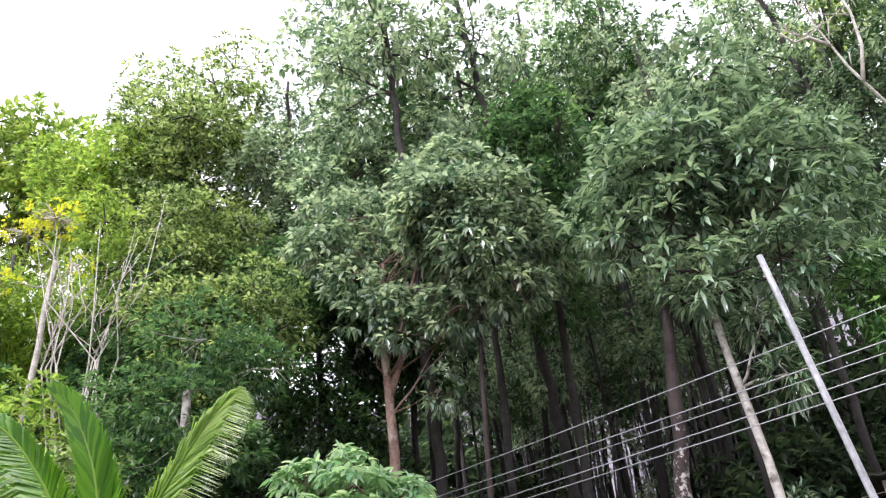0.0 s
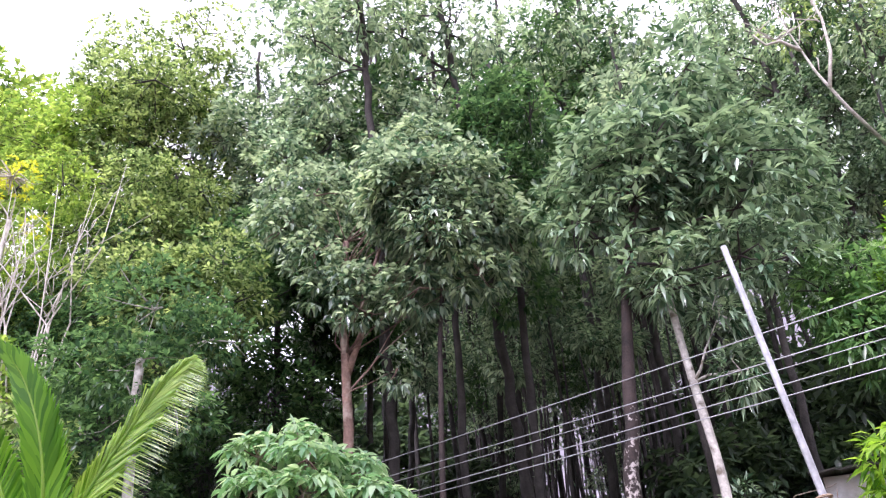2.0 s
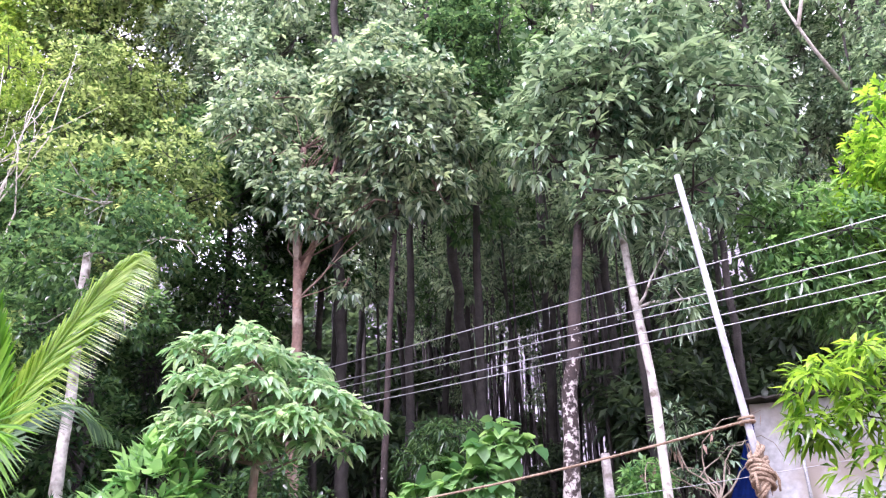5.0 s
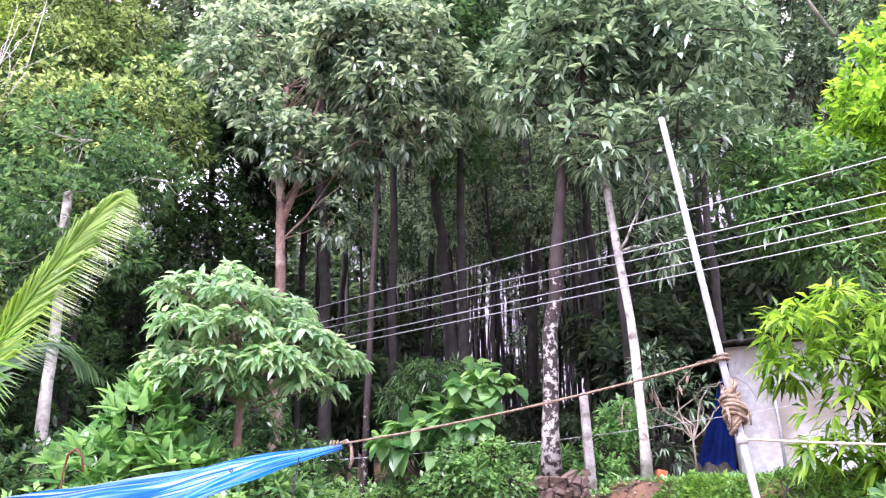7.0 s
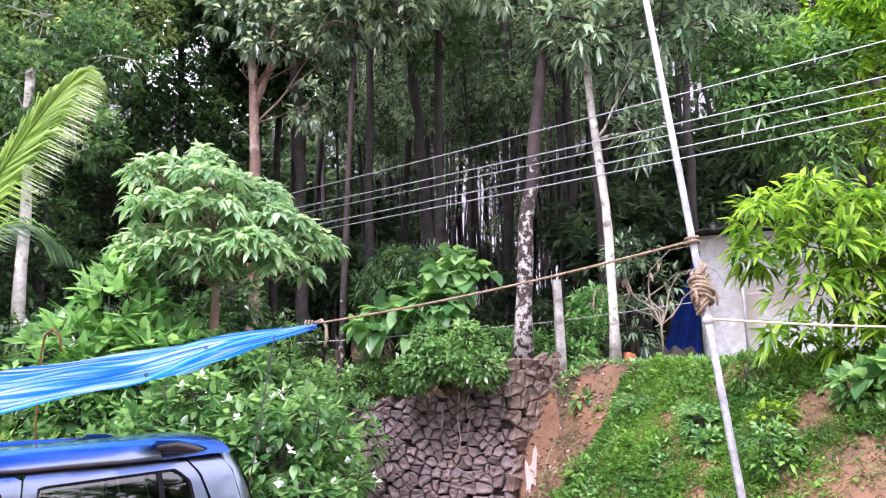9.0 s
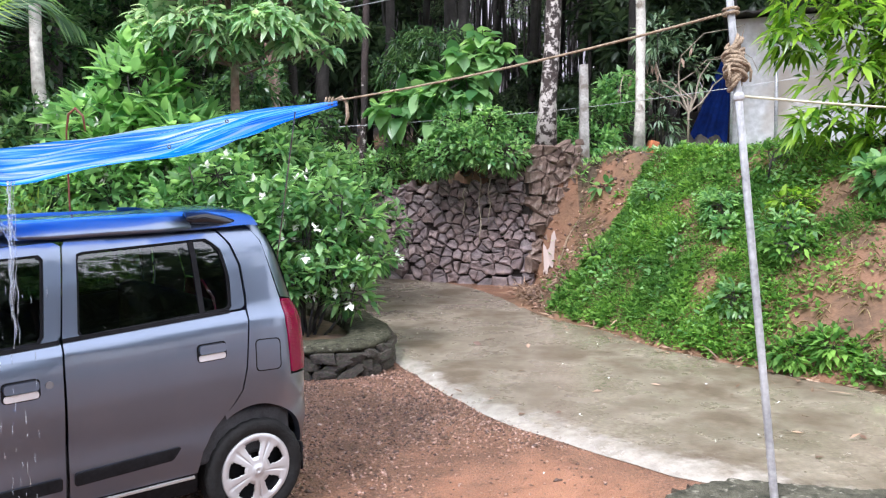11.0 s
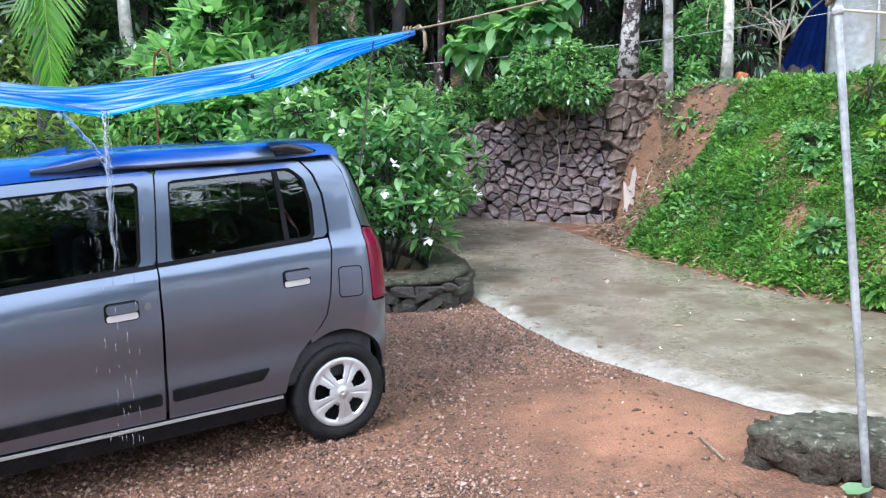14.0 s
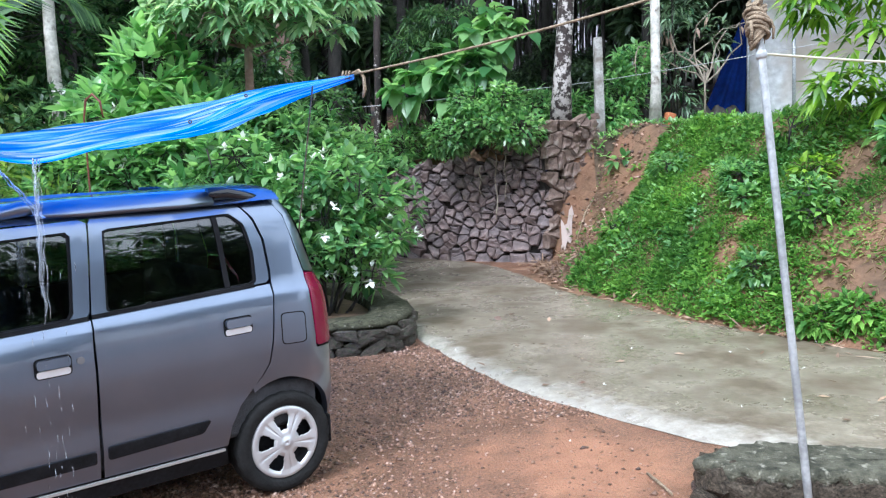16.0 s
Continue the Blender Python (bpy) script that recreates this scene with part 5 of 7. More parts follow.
def lines():
    cord("guy_rope", sagging(TIP + Vector((0.0, 0, 0.0)), on_pole(2.61), 0.03), 0.0070, ROPE, "brown coir rope from pole to tarpaulin corner", "rope")
    cord("stay_cord", sagging(TIP + Vector((-0.25, -0.06, -0.06)), (-0.95, 5.4, 1.2), 0.0, 4), 0.005, ROPE, "thin cord running down from the tarpaulin", "cord")
    cord("nylon_cord", sagging(on_pole(2.215), (4.4, 5.6, 2.3), 0.02), 0.0065, ROPE_PALE, "taut pale nylon cord tied to the pole", "cord")
    ws = (((-1.482, 5.965), (3.965, 6.257)), ((-1.478, 5.635), (3.936, 5.82)), ((-1.477, 5.50), (3.9, 5.66)), ((-1.473, 5.218), (3.911, 5.441)), ((-1.472, 5.095), (3.90, 5.275)))
    for k, ((xa, za), (xb, zb)) in enumerate(ws):
        a, b = Vector((xa, 15, za)), Vector((xb, 11, zb))
        cord("power_line", sagging(a + (a - b) * 1.55, b + (b - a) * 2.0, 0.12, 40), 0.0088 if k != 2 else 0.007, WIRE, "bare grey overhead power line", "wire", 6, "overhead power lines")


# ---- fence posts and shed ----
def post(x, y, z, h, w, mat, label, lean=0.0):
    bm = bmesh.new()
    box(bm, (-w / 2, -w / 2, -0.3), (w / 2, w / 2, h), 0.012)
    for v in bm.verts:
        if v.co.z > h - 0.05:
            v.co.x *= 0.8
            v.co.y *= 0.8
    ob = tagged(part("fence_post", bm, mat), label, "post", "fence posts on the terrace")
    ob.matrix_basis = pose(x, y, z, 0, lean, 0)


def fence():
    post(3.0, 14.0, 2.30, 1.55, 0.17, surface("weathered_concrete", (0.20, 0.19, 0.175), (0.42, 0.41, 0.385), 5.0, 0.8, 7, 0.6, patch=(0.14, 0.12, 0.10), patch_scale=3.0), "weathered grey concrete fence post", -1)
    post(5.05, 16.2, 2.4, 1.35, 0.14, MOSSY, "short mossy concrete fence post")
    cord("fence_wire", sagging((-2.0, 14.7, 2.80), (2.94, 14.0, 3.10), 0.03) + sagging((2.94, 14.0, 3.10), (8.2, 10.6, 3.65), 0.04), 0.006, WIRE, "thin fence wire strung between posts", "wire")


SHED_WALL = surface("whitewashed_shed_wall", (0.46, 0.46, 0.47), (0.64, 0.64, 0.65), 0.8, 0.8, 10, 0.2, patch=(0.40, 0.35, 0.30), patch_scale=0.7)
SHEET_DARK = surface("dark_roof_sheet", (0.025, 0.022, 0.02), (0.08, 0.07, 0.06), 2.0, 0.6, 8, 0.4)
BLUE_DARK = surface("dark_blue_tarpaulin", (0.0015, 0.008, 0.062), (0.004, 0.019, 0.13), 2.0, 0.8, 6, 0.4, gloss=0.1)


def shed():
    root = tagged(new("shed"), "small pale plastered shed with a dark sheet roof", "shed")
    root.matrix_basis = pose(6.40, 15.9, 0, 0, 0, -24)
    for name, lo, hi in (("front_wall", (0, 0, 2.1), (4.0, 0.15, 5.02)), ("side_wall", (0, 0.154, 2.1), (0.15, 3.3, 5.02)), ("end_wall", (3.85, 0.154, 2.1), (4.0, 3.3, 5.02)), ("back_wall", (0.154, 3.15, 2.1), (3.846, 3.3, 5.02))):
        bm = bmesh.new()
        box(bm, lo, hi, 0.01)
        part(name, bm, SHED_WALL, root, smooth=False)
    bm = bmesh.new()
    n = 40
    rows = []
    for i in range(n + 1):
        x = -0.22 + 4.6 * i / n
        rows.append([bm.verts.new((x, y, 5.07 + 0.02 * math.sin(i * 2.1) + y * 0.04 + dz)) for y, dz in ((-0.45, 0), (3.6, 0), (3.6, 0.03), (-0.45, 0.03))])
    for a, b in zip(rows, rows[1:]):
        for k in range(4):
            bm.faces.new((a[k], a[(k + 1) % 4], b[(k + 1) % 4], b[k]))
    part("roof", bm, SHEET_DARK, root, smooth=False)
    # drape of dark blue sheeting beside it
    N, M = 30, 16
    v = []
    for i in range(N + 1):
        f = i / N
        for j in range(M + 1):
            g = j / M
            x = 6.38 * (1 - g) + g * (5.35 + 0.85 * f) - (1 - f) * (1 - g) * 0.2
            y = 15.75 - 0.12 * g + (0.05 * math.sin(f * 9 + g * 2) + 0.035 * math.sin(f * 23 + 3 * g + 1)) * g
            v.append((x, y, 4.35 * (1 - g) + 2.42 * g + 0.35 * f * (1 - g)))
    idx = (np.arange(N)[:, None] * (M + 1) + np.arange(M)[None]).ravel()
    drape = mesh_np("sheet_drape", v, np.stack([idx, idx + 1, idx + M + 2, idx + M + 1], 1), BLUE_DARK, smooth=True)
    tagged(drape, "dark blue plastic sheet hung beside the shed", "tarpaulin")
    for x, y, r, h, mat, lab in ((7.0, 15.2, 0.035, 1.9, PIPE, "thin white pipe standing by the shed"), (6.28, 15.6, 0.03, 2.2, PIPE, "thin grey pipe standing by the shed")):
        bm = bmesh.new()
        z = ground_at(x, y)
        tube(bm, [(x, y, z - 0.1), (x - 0.01, y, z + h * 0.5), (x - 0.03, y, z + h)], r, 8)
        tagged(part("pipe_post", bm, mat), lab, "pipe")
    rng = np.random.default_rng(12)
    for k in range(4):
        N = 10
        cx, cy, s = 4.9 + 0.33 * k, 15.3 + 0.1 * (k % 2), rng.uniform(0.35, 0.5)
        v = [(cx + s * (i / N - 0.5) * 1.6, cy + s * (j / N - 0.5), ground_at(cx, cy) + 0.02 + s * 0.9 * math.exp(-6 * ((i / N - 0.5) ** 2 + (j / N - 0.5) ** 2)) * (1 + 0.3 * math.sin(i * 1.9 + j * 2.3 + k)) - 0.04) for i in range(N + 1) for j in range(N + 1)]
        idx = (np.arange(N)[:, None] * (N + 1) + np.arange(N)[None]).ravel()
        tagged(mesh_np("crumpled_sheet", v, np.stack([idx, idx + 1, idx + N + 2, idx + N + 1], 1), SHEET_DARK, smooth=False), "crumpled dark plastic sheet heaped by the shed", "plastic sheet", "sheets by the shed")


# ---- trees and plants ----
def crown_lobes(seed, centre, radii, n, r):
    """Lobes packed into an ellipsoid."""
    rng = np.random.default_rng(seed)
    d = unit(rng.normal(0, 1, (n, 3))) * rng.uniform(0.25, 0.8, (n, 1)) * np.array(radii) + np.array(centre)
    return [(tuple(q), (r * rng.uniform(0.8, 1.2), r * rng.uniform(0.8, 1.2), r * rng.uniform(0.7, 1.0))) for q in d]


def planted(x, y):
    return (x, y, ground_at(x, y) - 0.05)


def shrub(name, x, y, lobes, mat, label, seed, clusters=250, per=7, length=0.14, width=0.06, droop=0.3, stems=6, bark=None, flowers=0, lift=0.5, spread=1.2, category="shrub", group="", fl_size=0.095):
    """A many-stemmed bush; lobes relative to its foot."""
    rng = np.random.default_rng(seed)
    root = tagged(new(name), label, category, group)
    root.location = planted(x, y)
    small = min(1.0, max(max(r) for _, r in lobes) * 3)
    bm = bmesh.new()
    for k in range(stems):
        c = Vector(lobes[k % len(lobes)][0]) + Vector(rng.normal(0, 0.12, 3)) * small
        a = Vector((rng.normal(0, 0.08), rng.normal(0, 0.08), 0)) * small
        tube(bm, [a, a.lerp(c, 0.5) + Vector(rng.normal(0, 0.06, 3)) * small, c, c + Vector(rng.normal(0, 0.1, 3)) * small], [0.018 * small, 0.013 * small, 0.008 * small, 0.004], 5)
    for q in in_lobes(rng, lobes, max(1, clusters // 5), 0.3)[0]:
        q = Vector(q)
        c = min((Vector(c) for c, _ in lobes), key=lambda c: (c - q).length)
        tube(bm, [c, c.lerp(q, 0.5) + Vector(rng.normal(0, 0.04, 3)), q], [0.006, 0.005, 0.003], 4, False)
    part("stem", bm, bark or BARK, root)
    pos, way = in_lobes(rng, lobes, clusters, 0.55)
    keep = pos[:, 2] > 0.03
    pos, way = pos[keep], way[keep]
    v, f = leaf_arrays(rng, pos, unit(way + [[0, 0, lift]]), per, length, width, spread, droop, broad=width > 0.075 and clusters < 450, simple=clusters > 850)
    mesh_np("foliage", v, f, mat, root)
    if flowers:
        pos, way = in_lobes(rng, [(c, tuple(q * 1.06 for q in r)) for c, r in lobes], flowers, 0.05)
        pos, way = pos[way[:, 1] < 0.4], way[way[:, 1] < 0.4]
        for p, w in zip(pos, way):
            v, f = leaf_arrays(rng, p[None], w[None] + [[0, -0.3, 0.3]], 5, fl_size, fl_size * 0.7, 1.3, 0.05, 0.05, 0.0)
            ob = mesh_np("flower", v - p, f, FLOWER_WHITE, root, "small white flower")
            ob.location = p
    return root


def frond(root, base, pts, n, length, mat, seed, hang=0.6, flat=1.0, width=0.035, face=(0, -1, 0.25)):
    """A palm leaf: a tapering rib and pairs of narrow leaflets."""
    rng = np.random.default_rng(seed)
    pts = [Vector(base)] + [Vector(p) for p in pts]
    fine = []
    for k in range(41):
        f = k / 40 * (len(pts) - 1)
        i = min(int(f), len(pts) - 2)
        t = f - i
        p0, p1, p2, p3 = pts[max(i - 1, 0)], pts[i], pts[i + 1], pts[min(i + 2, len(pts) - 1)]
        fine.append(0.5 * ((2 * p1) + (p2 - p0) * t + (2 * p0 - 5 * p1 + 4 * p2 - p3) * t * t + (3 * p1 - p0 - 3 * p2 + p3) * t ** 3))
    bm = bmesh.new()
    tube(bm, fine, [0.028 * (1 - 0.9 * k / 40) for k in range(41)], 6)
    leaf_ob = part("frond", bm, LEAF_PALM, root)
    P = np.array([list(p) for p in fine])
    T = unit(np.gradient(P, axis=0))
    vs, fs = [], []
    for k in range(n):
        f = 0.14 + 0.86 * k / (n - 1)
        q = f * 40
        i = min(int(q), 39)
        p, t = P[i] + (P[i + 1] - P[i]) * (q - i), T[i]
        ln = length * (0.35 + 0.65 * math.sin(math.pi * min(1, 0.18 + f * 0.86)))
        side = np.cross(t, face)
        side /= np.linalg.norm(side)
        for sgn in (-1, 1):
            d = sgn * side * flat * (1.0 - 0.45 * f) + t * (0.8 + 0.7 * f) + rng.normal(0, 0.05, 3)
            d /= np.linalg.norm(d)
            a = p
            b = p + d * ln * 0.5 + np.array([0, 0, -hang * 0.10 * ln])
            c = p + d * ln * 0.92 + np.array([0, 0, -hang * 0.55 * ln])
            w = np.cross(d, np.array(face) + [0.25 * sgn, 0, 0.35])
            w = w / max(np.linalg.norm(w), 1e-6) * width * 0.5
            o = len(vs)
            vs += [a - w * 0.4, a + w * 0.4, b - w, b + w, c]
            fs += [(o, o + 1, o + 3), (o, o + 3, o + 2), (o + 2, o + 3, o + 4)]
    mesh_np("leaflet_comb", vs, fs, mat, leaf_ob)


def near_trees():
    # mango tree over the dark trunk
    tree("mango_tree", planted(2.3, 14.0), [(0, 0, 0), (0.12, 0, 2), (0.36, 0, 4.2), (0.62, 0.1, 6.0), (0.95, 0.1, 7.5), (1.5, 0.1, 9.2)], 0.165,
         crown_lobes(11, (2.0, 0.0, 9.3), (2.9, 2.0, 3.0), 18, 1.1) + [((1.2, -0.8, 6.3), (1.1, 0.9, 0.7)), ((2.7, -0.7, 6.4), (1.0, 0.9, 0.7)), ((3.7, -0.5, 6.4), (0.8, 0.8, 0.7)), ((-0.2, -0.6, 7.4), (0.9, 0.8, 0.7)), ((4.6, 0.2, 8.2), (1, 1, 0.9))],
         LEAF_MANGO, BARK_LICHEN, "tall mango tree with long drooping dark green leaves", clusters=1150, per=11, length=0.31, width=0.104, droop=0.5, spread=1.5, shell=0.35, seed=11, twigs=150, lift=0.8)
    # rubber tree with a pinkish forked trunk
    rubber = tree("rubber_tree", planted(-2.75, 15.6), [(0, 0, 0), (-0.02, 0, 4.2), (-0.10, 0, 8.2), (-0.25, 0, 9.4), (-0.1, 0, 11.0)], 0.16,
         crown_lobes(21, (1.7, -0.8, 11.4), (2.4, 1.6, 1.9), 17, 0.95) + [((1.6, -0.8, 9.3), (1.2, 0.9, 0.55)), ((2.9, -1, 9.4), (0.8, 0.8, 0.6)), ((1.05, -0.4, 7.7), (0.36, 0.4, 0.5)), ((-1.5, 0, 11.6), (1.0, 0.9, 0.8)), ((0.2, -0.5, 9.7), (0.8, 0.7, 0.5)), ((-1.0, 0.4, 12.6), (1.2, 1, 1.0)), ((-0.35, -0.7, 9.5), (0.75, 0.5, 0.6)), ((0.35, -0.8, 8.9), (0.6, 0.4, 0.4)), ((-0.7, -0.6, 10.4), (0.75, 0.5, 0.6)), ((1.6, 0.3, 13.4), (1.3, 1, 1.0)), ((3.6, 0.2, 10.9), (1.1, 1, 1.0))],
         LEAF_RUBBER, BARK_PINK, "rubber tree with a forked pinkish trunk and grey-green leaves", clusters=2700, per=8, length=0.225, width=0.108, droop=0.6, spread=1.4, seed=21, twigs=120, limb=0.2, simple=True)
    bm = bmesh.new()
    tube(bm, [(-0.08, 0, 7.7), (0.10, -0.05, 8.25), (0.30, -0.08, 8.8), (0.36, -0.1, 9.5), (0.75, -0.25, 10.8)], [0.075, 0.075, 0.07, 0.06, 0.04], 9)
    part("limb", bm, BARK_PINK, rubber)
    # tall round tree against the sky
    tree("round_crowned_tree", planted(-9.3, 18.5), [(0, 0, 0), (0.1, 0, 8), (-0.2, 0, 15)], 0.18,
         crown_lobes(31, (0.0, -0.4, 15.4), (3.1, 2.0, 5.8), 32, 1.15) + crown_lobes(32, (1.0, -1.2, 8.4), (2.3, 1.4, 2.2), 9, 1.0),
         LEAF_OLIVE, BARK, "tall tree with a round leafy crown", clusters=3600, per=8, length=0.18, width=0.085, droop=0.3, seed=31, twigs=140)
    # tree with broad leaves on the far side of the yard
    tree("broadleaf_tree", planted(-6.6, 14.8), [(0, 0, 0), (0.1, 0, 5), (-0.1, 0, 9)], 0.15,
         crown_lobes(35, (0.3, -0.2, 8.9), (2.3, 1.5, 2.3), 14, 0.9), LEAF_OLIVE, BARK, "leafy tree with broad glossy leaves and hanging twigs", clusters=1900, per=8, length=0.16, width=0.08, droop=0.35, seed=35, twigs=60)
    for k, (x, y, h, w, mat) in enumerate(((-4.6, 19.6, 21.0, 1.8, LEAF_RUBBER), (-6.4, 19.4, 21.0, 2.3, LEAF_RUBBER), (-8.0, 20.2, 20.0, 2.2, LEAF_OLIVE), (-4.3, 18.4, 16.5, 2.0, LEAF_RUBBER), (-4.9, 17.4, 12.5, 2.2, LEAF_DEEP), (-3.4, 18.9, 12.0, 1.7, LEAF_DEEP), (-0.6, 18.2, 19.0, 2.4, LEAF_RUBBER), (1.0, 17.2, 17.0, 1.8, LEAF_DEEP), (7.4, 18.6, 15.5, 2.4, LEAF_MANGO), (-3.0, 19.5, 17.0, 2.4, LEAF_RUBBER), (10.6, 19.4, 17.5, 2.3, LEAF_MANGO), (12.6, 17.4, 15.0, 2.2, LEAF_MANGO))):
        tree("leafy_forest_tree", planted(x, y), [(0, 0, 0), (0.1, 0, h * 0.5), (-0.1, 0, h * 0.9)], 0.12, crown_lobes(360 + k, (0, -0.2, h * 0.7), (w, w * 0.8, h * 0.3), 15, 0.95), mat, BARK,
             "leafy tree at the wood's edge", clusters=1200, per=8, length=0.215, width=0.100, droop=0.45, seed=360 + k, twigs=60, simple=True, group="trees at the wood's edge")
    # sparse shaded crowns hanging in the wood's gap
    for k, (x, y, h) in enumerate(((-1.6, 20.6, 10.6), (0.7, 20.4, 10.6), (2.0, 21.0, 11.4), (3.3, 20.2, 10.4), (4.6, 21.2, 11.6))):
        tree("slim_shade_tree", planted(x, y), [(0, 0, 0), (0.15, 0, h * 0.5), (-0.05, 0, h * 0.95)], 0.06, crown_lobes(420 + k, (0, -0.2, h * 0.78), (0.95, 0.8, h * 0.24), 9, 0.55), LEAF_RUBBER, BARK,
             "slim tree with sparse leaves in the shade of the wood", clusters=300, per=7, length=0.21, width=0.10, droop=0.5, seed=420 + k, twigs=40, simple=True, group="slim trees in the shade")
    tree("pale_trunk_tree", planted(-5.5, 12.0), [(0, 0, 0), (-0.02, 0, 2.5), (-0.05, 0, 4.6), (-0.15, 0, 7.0)], 0.115,
         [((-0.1, -0.3, 6.7), (1.0, 0.8, 0.6)), ((0.7, -0.3, 5.9), (0.7, 0.6, 0.5)), ((-0.8, -0.3, 5.7), (0.8, 0.6, 0.6)), ((-0.1, 0.2, 8.0), (1.2, 1.0, 0.8)), ((0.9, 0.3, 7.4), (0.8, 0.7, 0.6)), ((-1.2, 0.2, 7.0), (0.9, 0.8, 0.7))], LEAF_DEEP, BARK_PALE, "tree with a pale lichen-patched trunk",
         clusters=760, per=8, length=0.16, width=0.075, seed=36, twigs=14, tip=0.6, limb=0.22)
    # slim pale trunk
    tree("slim_pale_tree", planted(3.98, 14.0), [(0, 0, 0), (0.0, 0, 2.4), (-0.08, 0, 3.6), (-0.2, 0, 4.9), (-0.28, 0, 6.2)], 0.092,
         [((-0.25, 0, 6.2), (0.8, 0.7, 0.5)), ((0.6, -0.4, 4.3), (0.45, 0.5, 0.45)), ((0.5, -0.3, 5.4), (0.6, 0.5, 0.4))], LEAF_MANGO, BARK_PALE, "slim tree with a pale lichen-spotted trunk",
         clusters=110, per=9, length=0.36, width=0.08, droop=0.6, seed=41, twigs=16, tip=0.75)
    tree("thin_tree", planted(-1.05, 14.9), [(0, 0, 0), (0.0, 0, 1.0), (0.10, 0, 3.0), (0.16, 0, 5.0), (0.25, 0.1, 8.0), (0.5, 0.2, 10.6)], 0.075,
         [((0.7, 0.2, 10.9), (1.0, 0.8, 0.7)), ((0.2, 0, 10.4), (0.7, 0.6, 0.4))], LEAF_RUBBER, BARK_LICHEN, "thin leaning tree with a patchy bark", clusters=120, per=8, length=0.25, width=0.1, seed=42, twigs=12, tip=0.6)
    # light green umbrella-shaped tree
    tiers = [(-0.20, 0.0, 4.92, 0.34), (-0.72, -0.1, 4.60, 0.38), (0.02, -0.35, 4.52, 0.40), (0.42, 0.1, 4.40, 0.40), (0.05, 0.45, 4.60, 0.40), (-0.55, -0.45, 4.12, 0.36), (0.85, -0.1, 4.08, 0.44), (0.15, -0.55, 4.02, 0.40), (-0.15, 0.4, 4.0, 0.45),
             (-0.98, 0.0, 3.80, 0.36), (-0.30, -0.6, 3.68, 0.42), (0.55, -0.55, 3.66, 0.42), (1.28, 0.0, 3.74, 0.40), (0.9, 0.45, 3.9, 0.4), (-0.7, 0.4, 3.7, 0.4), (-0.68, -0.3, 3.42, 0.30), (0.12, -0.5, 3.36, 0.36), (1.0, -0.35, 3.38, 0.36)]
    tree("light_green_tree", planted(-2.25, 10.0), [(0, 0, 0), (0.04, 0, 2.0), (0.03, 0, 3.3), (-0.05, 0, 4.4)], 0.08, [((0.93 * x - 0.02 + 0.10 * math.sin(9 * z + x), y, z + 0.06 * math.sin(7 * x)), (r, r, 0.27)) for x, y, z, r in tiers], LEAF_LIGHT, BARK_PINK,
         "small umbrella-shaped tree with pale green drooping leaves", clusters=520, per=8, length=0.195, width=0.078, droop=0.75, spread=1.55, shell=0.22, seed=51, twigs=90, lift=1.6, broad=True, domed=True)
    # young mango on the bank
    L = [((0.0, 0, 1.95), (0.5, 0.5, 0.30)), ((-0.85, -0.2, 1.70), (0.34, 0.4, 0.25)), ((0.55, -0.2, 1.75), (0.45, 0.4, 0.28)), ((-0.35, -0.4, 1.35), (0.42, 0.4, 0.24)), ((-0.95, -0.1, 1.25), (0.25, 0.3, 0.2)), ((0.3, -0.5, 1.10), (0.45, 0.4, 0.24)), ((1.1, 0, 1.9), (0.5, 0.5, 0.3)), ((1.0, -0.3, 1.2), (0.5, 0.5, 0.3)), ((-0.5, -0.3, 0.80), (0.36, 0.35, 0.2)),
         ((0.2, -0.5, 0.62), (0.45, 0.4, 0.22)), ((-0.65, -0.3, 0.28), (0.34, 0.3, 0.18)), ((0.0, -0.5, 0.15), (0.40, 0.3, 0.2)), ((0.85, -0.5, 0.45), (0.5, 0.4, 0.25)), ((1.6, -0.3, 0.9), (0.5, 0.5, 0.4)), ((1.9, -0.2, 1.7), (0.5, 0.5, 0.4))]
    tree("young_mango_tree", planted(5.4, 9.3), [(0, 0, 0), (0.05, 0, 0.8), (0.1, 0, 1.8)], 0.045, L, LEAF_YOUNG, BARK,
         "young mango tree with bright yellow-green leaves on the bank", clusters=320, per=12, length=0.31, width=0.076, droop=0.7, spread=1.5, shell=0.25, seed=61, twigs=40, lift=1.2)
    # bright trees beside the shed
    tree("bright_tree", planted(10.4, 13.2), [(0, 0, 0), (-0.5, 0, 4), (-1.2, 0, 8)], 0.14,
         crown_lobes(71, (-1.2, -0.2, 6.2), (1.8, 1.5, 3.6), 17, 0.9), LEAF_YOUNG, BARK, "tree with bright yellow-green foliage", clusters=1000, per=8, length=0.24, width=0.10, droop=0.35, seed=71, twigs=70)
    tree("drooping_leaf_tree", planted(9.8, 13.8), [(0, 0, 0), (-0.7, 0, 3), (-2.2, 0, 5.6)], 0.11,
         crown_lobes(72, (-2.5, -0.4, 4.6), (1.5, 1.1, 2.2), 11, 0.8), LEAF_MID, BARK, "leafy tree with green drooping leaves beside the shed", clusters=650, per=9, length=0.27, width=0.085, droop=0.5, seed=72, twigs=60)
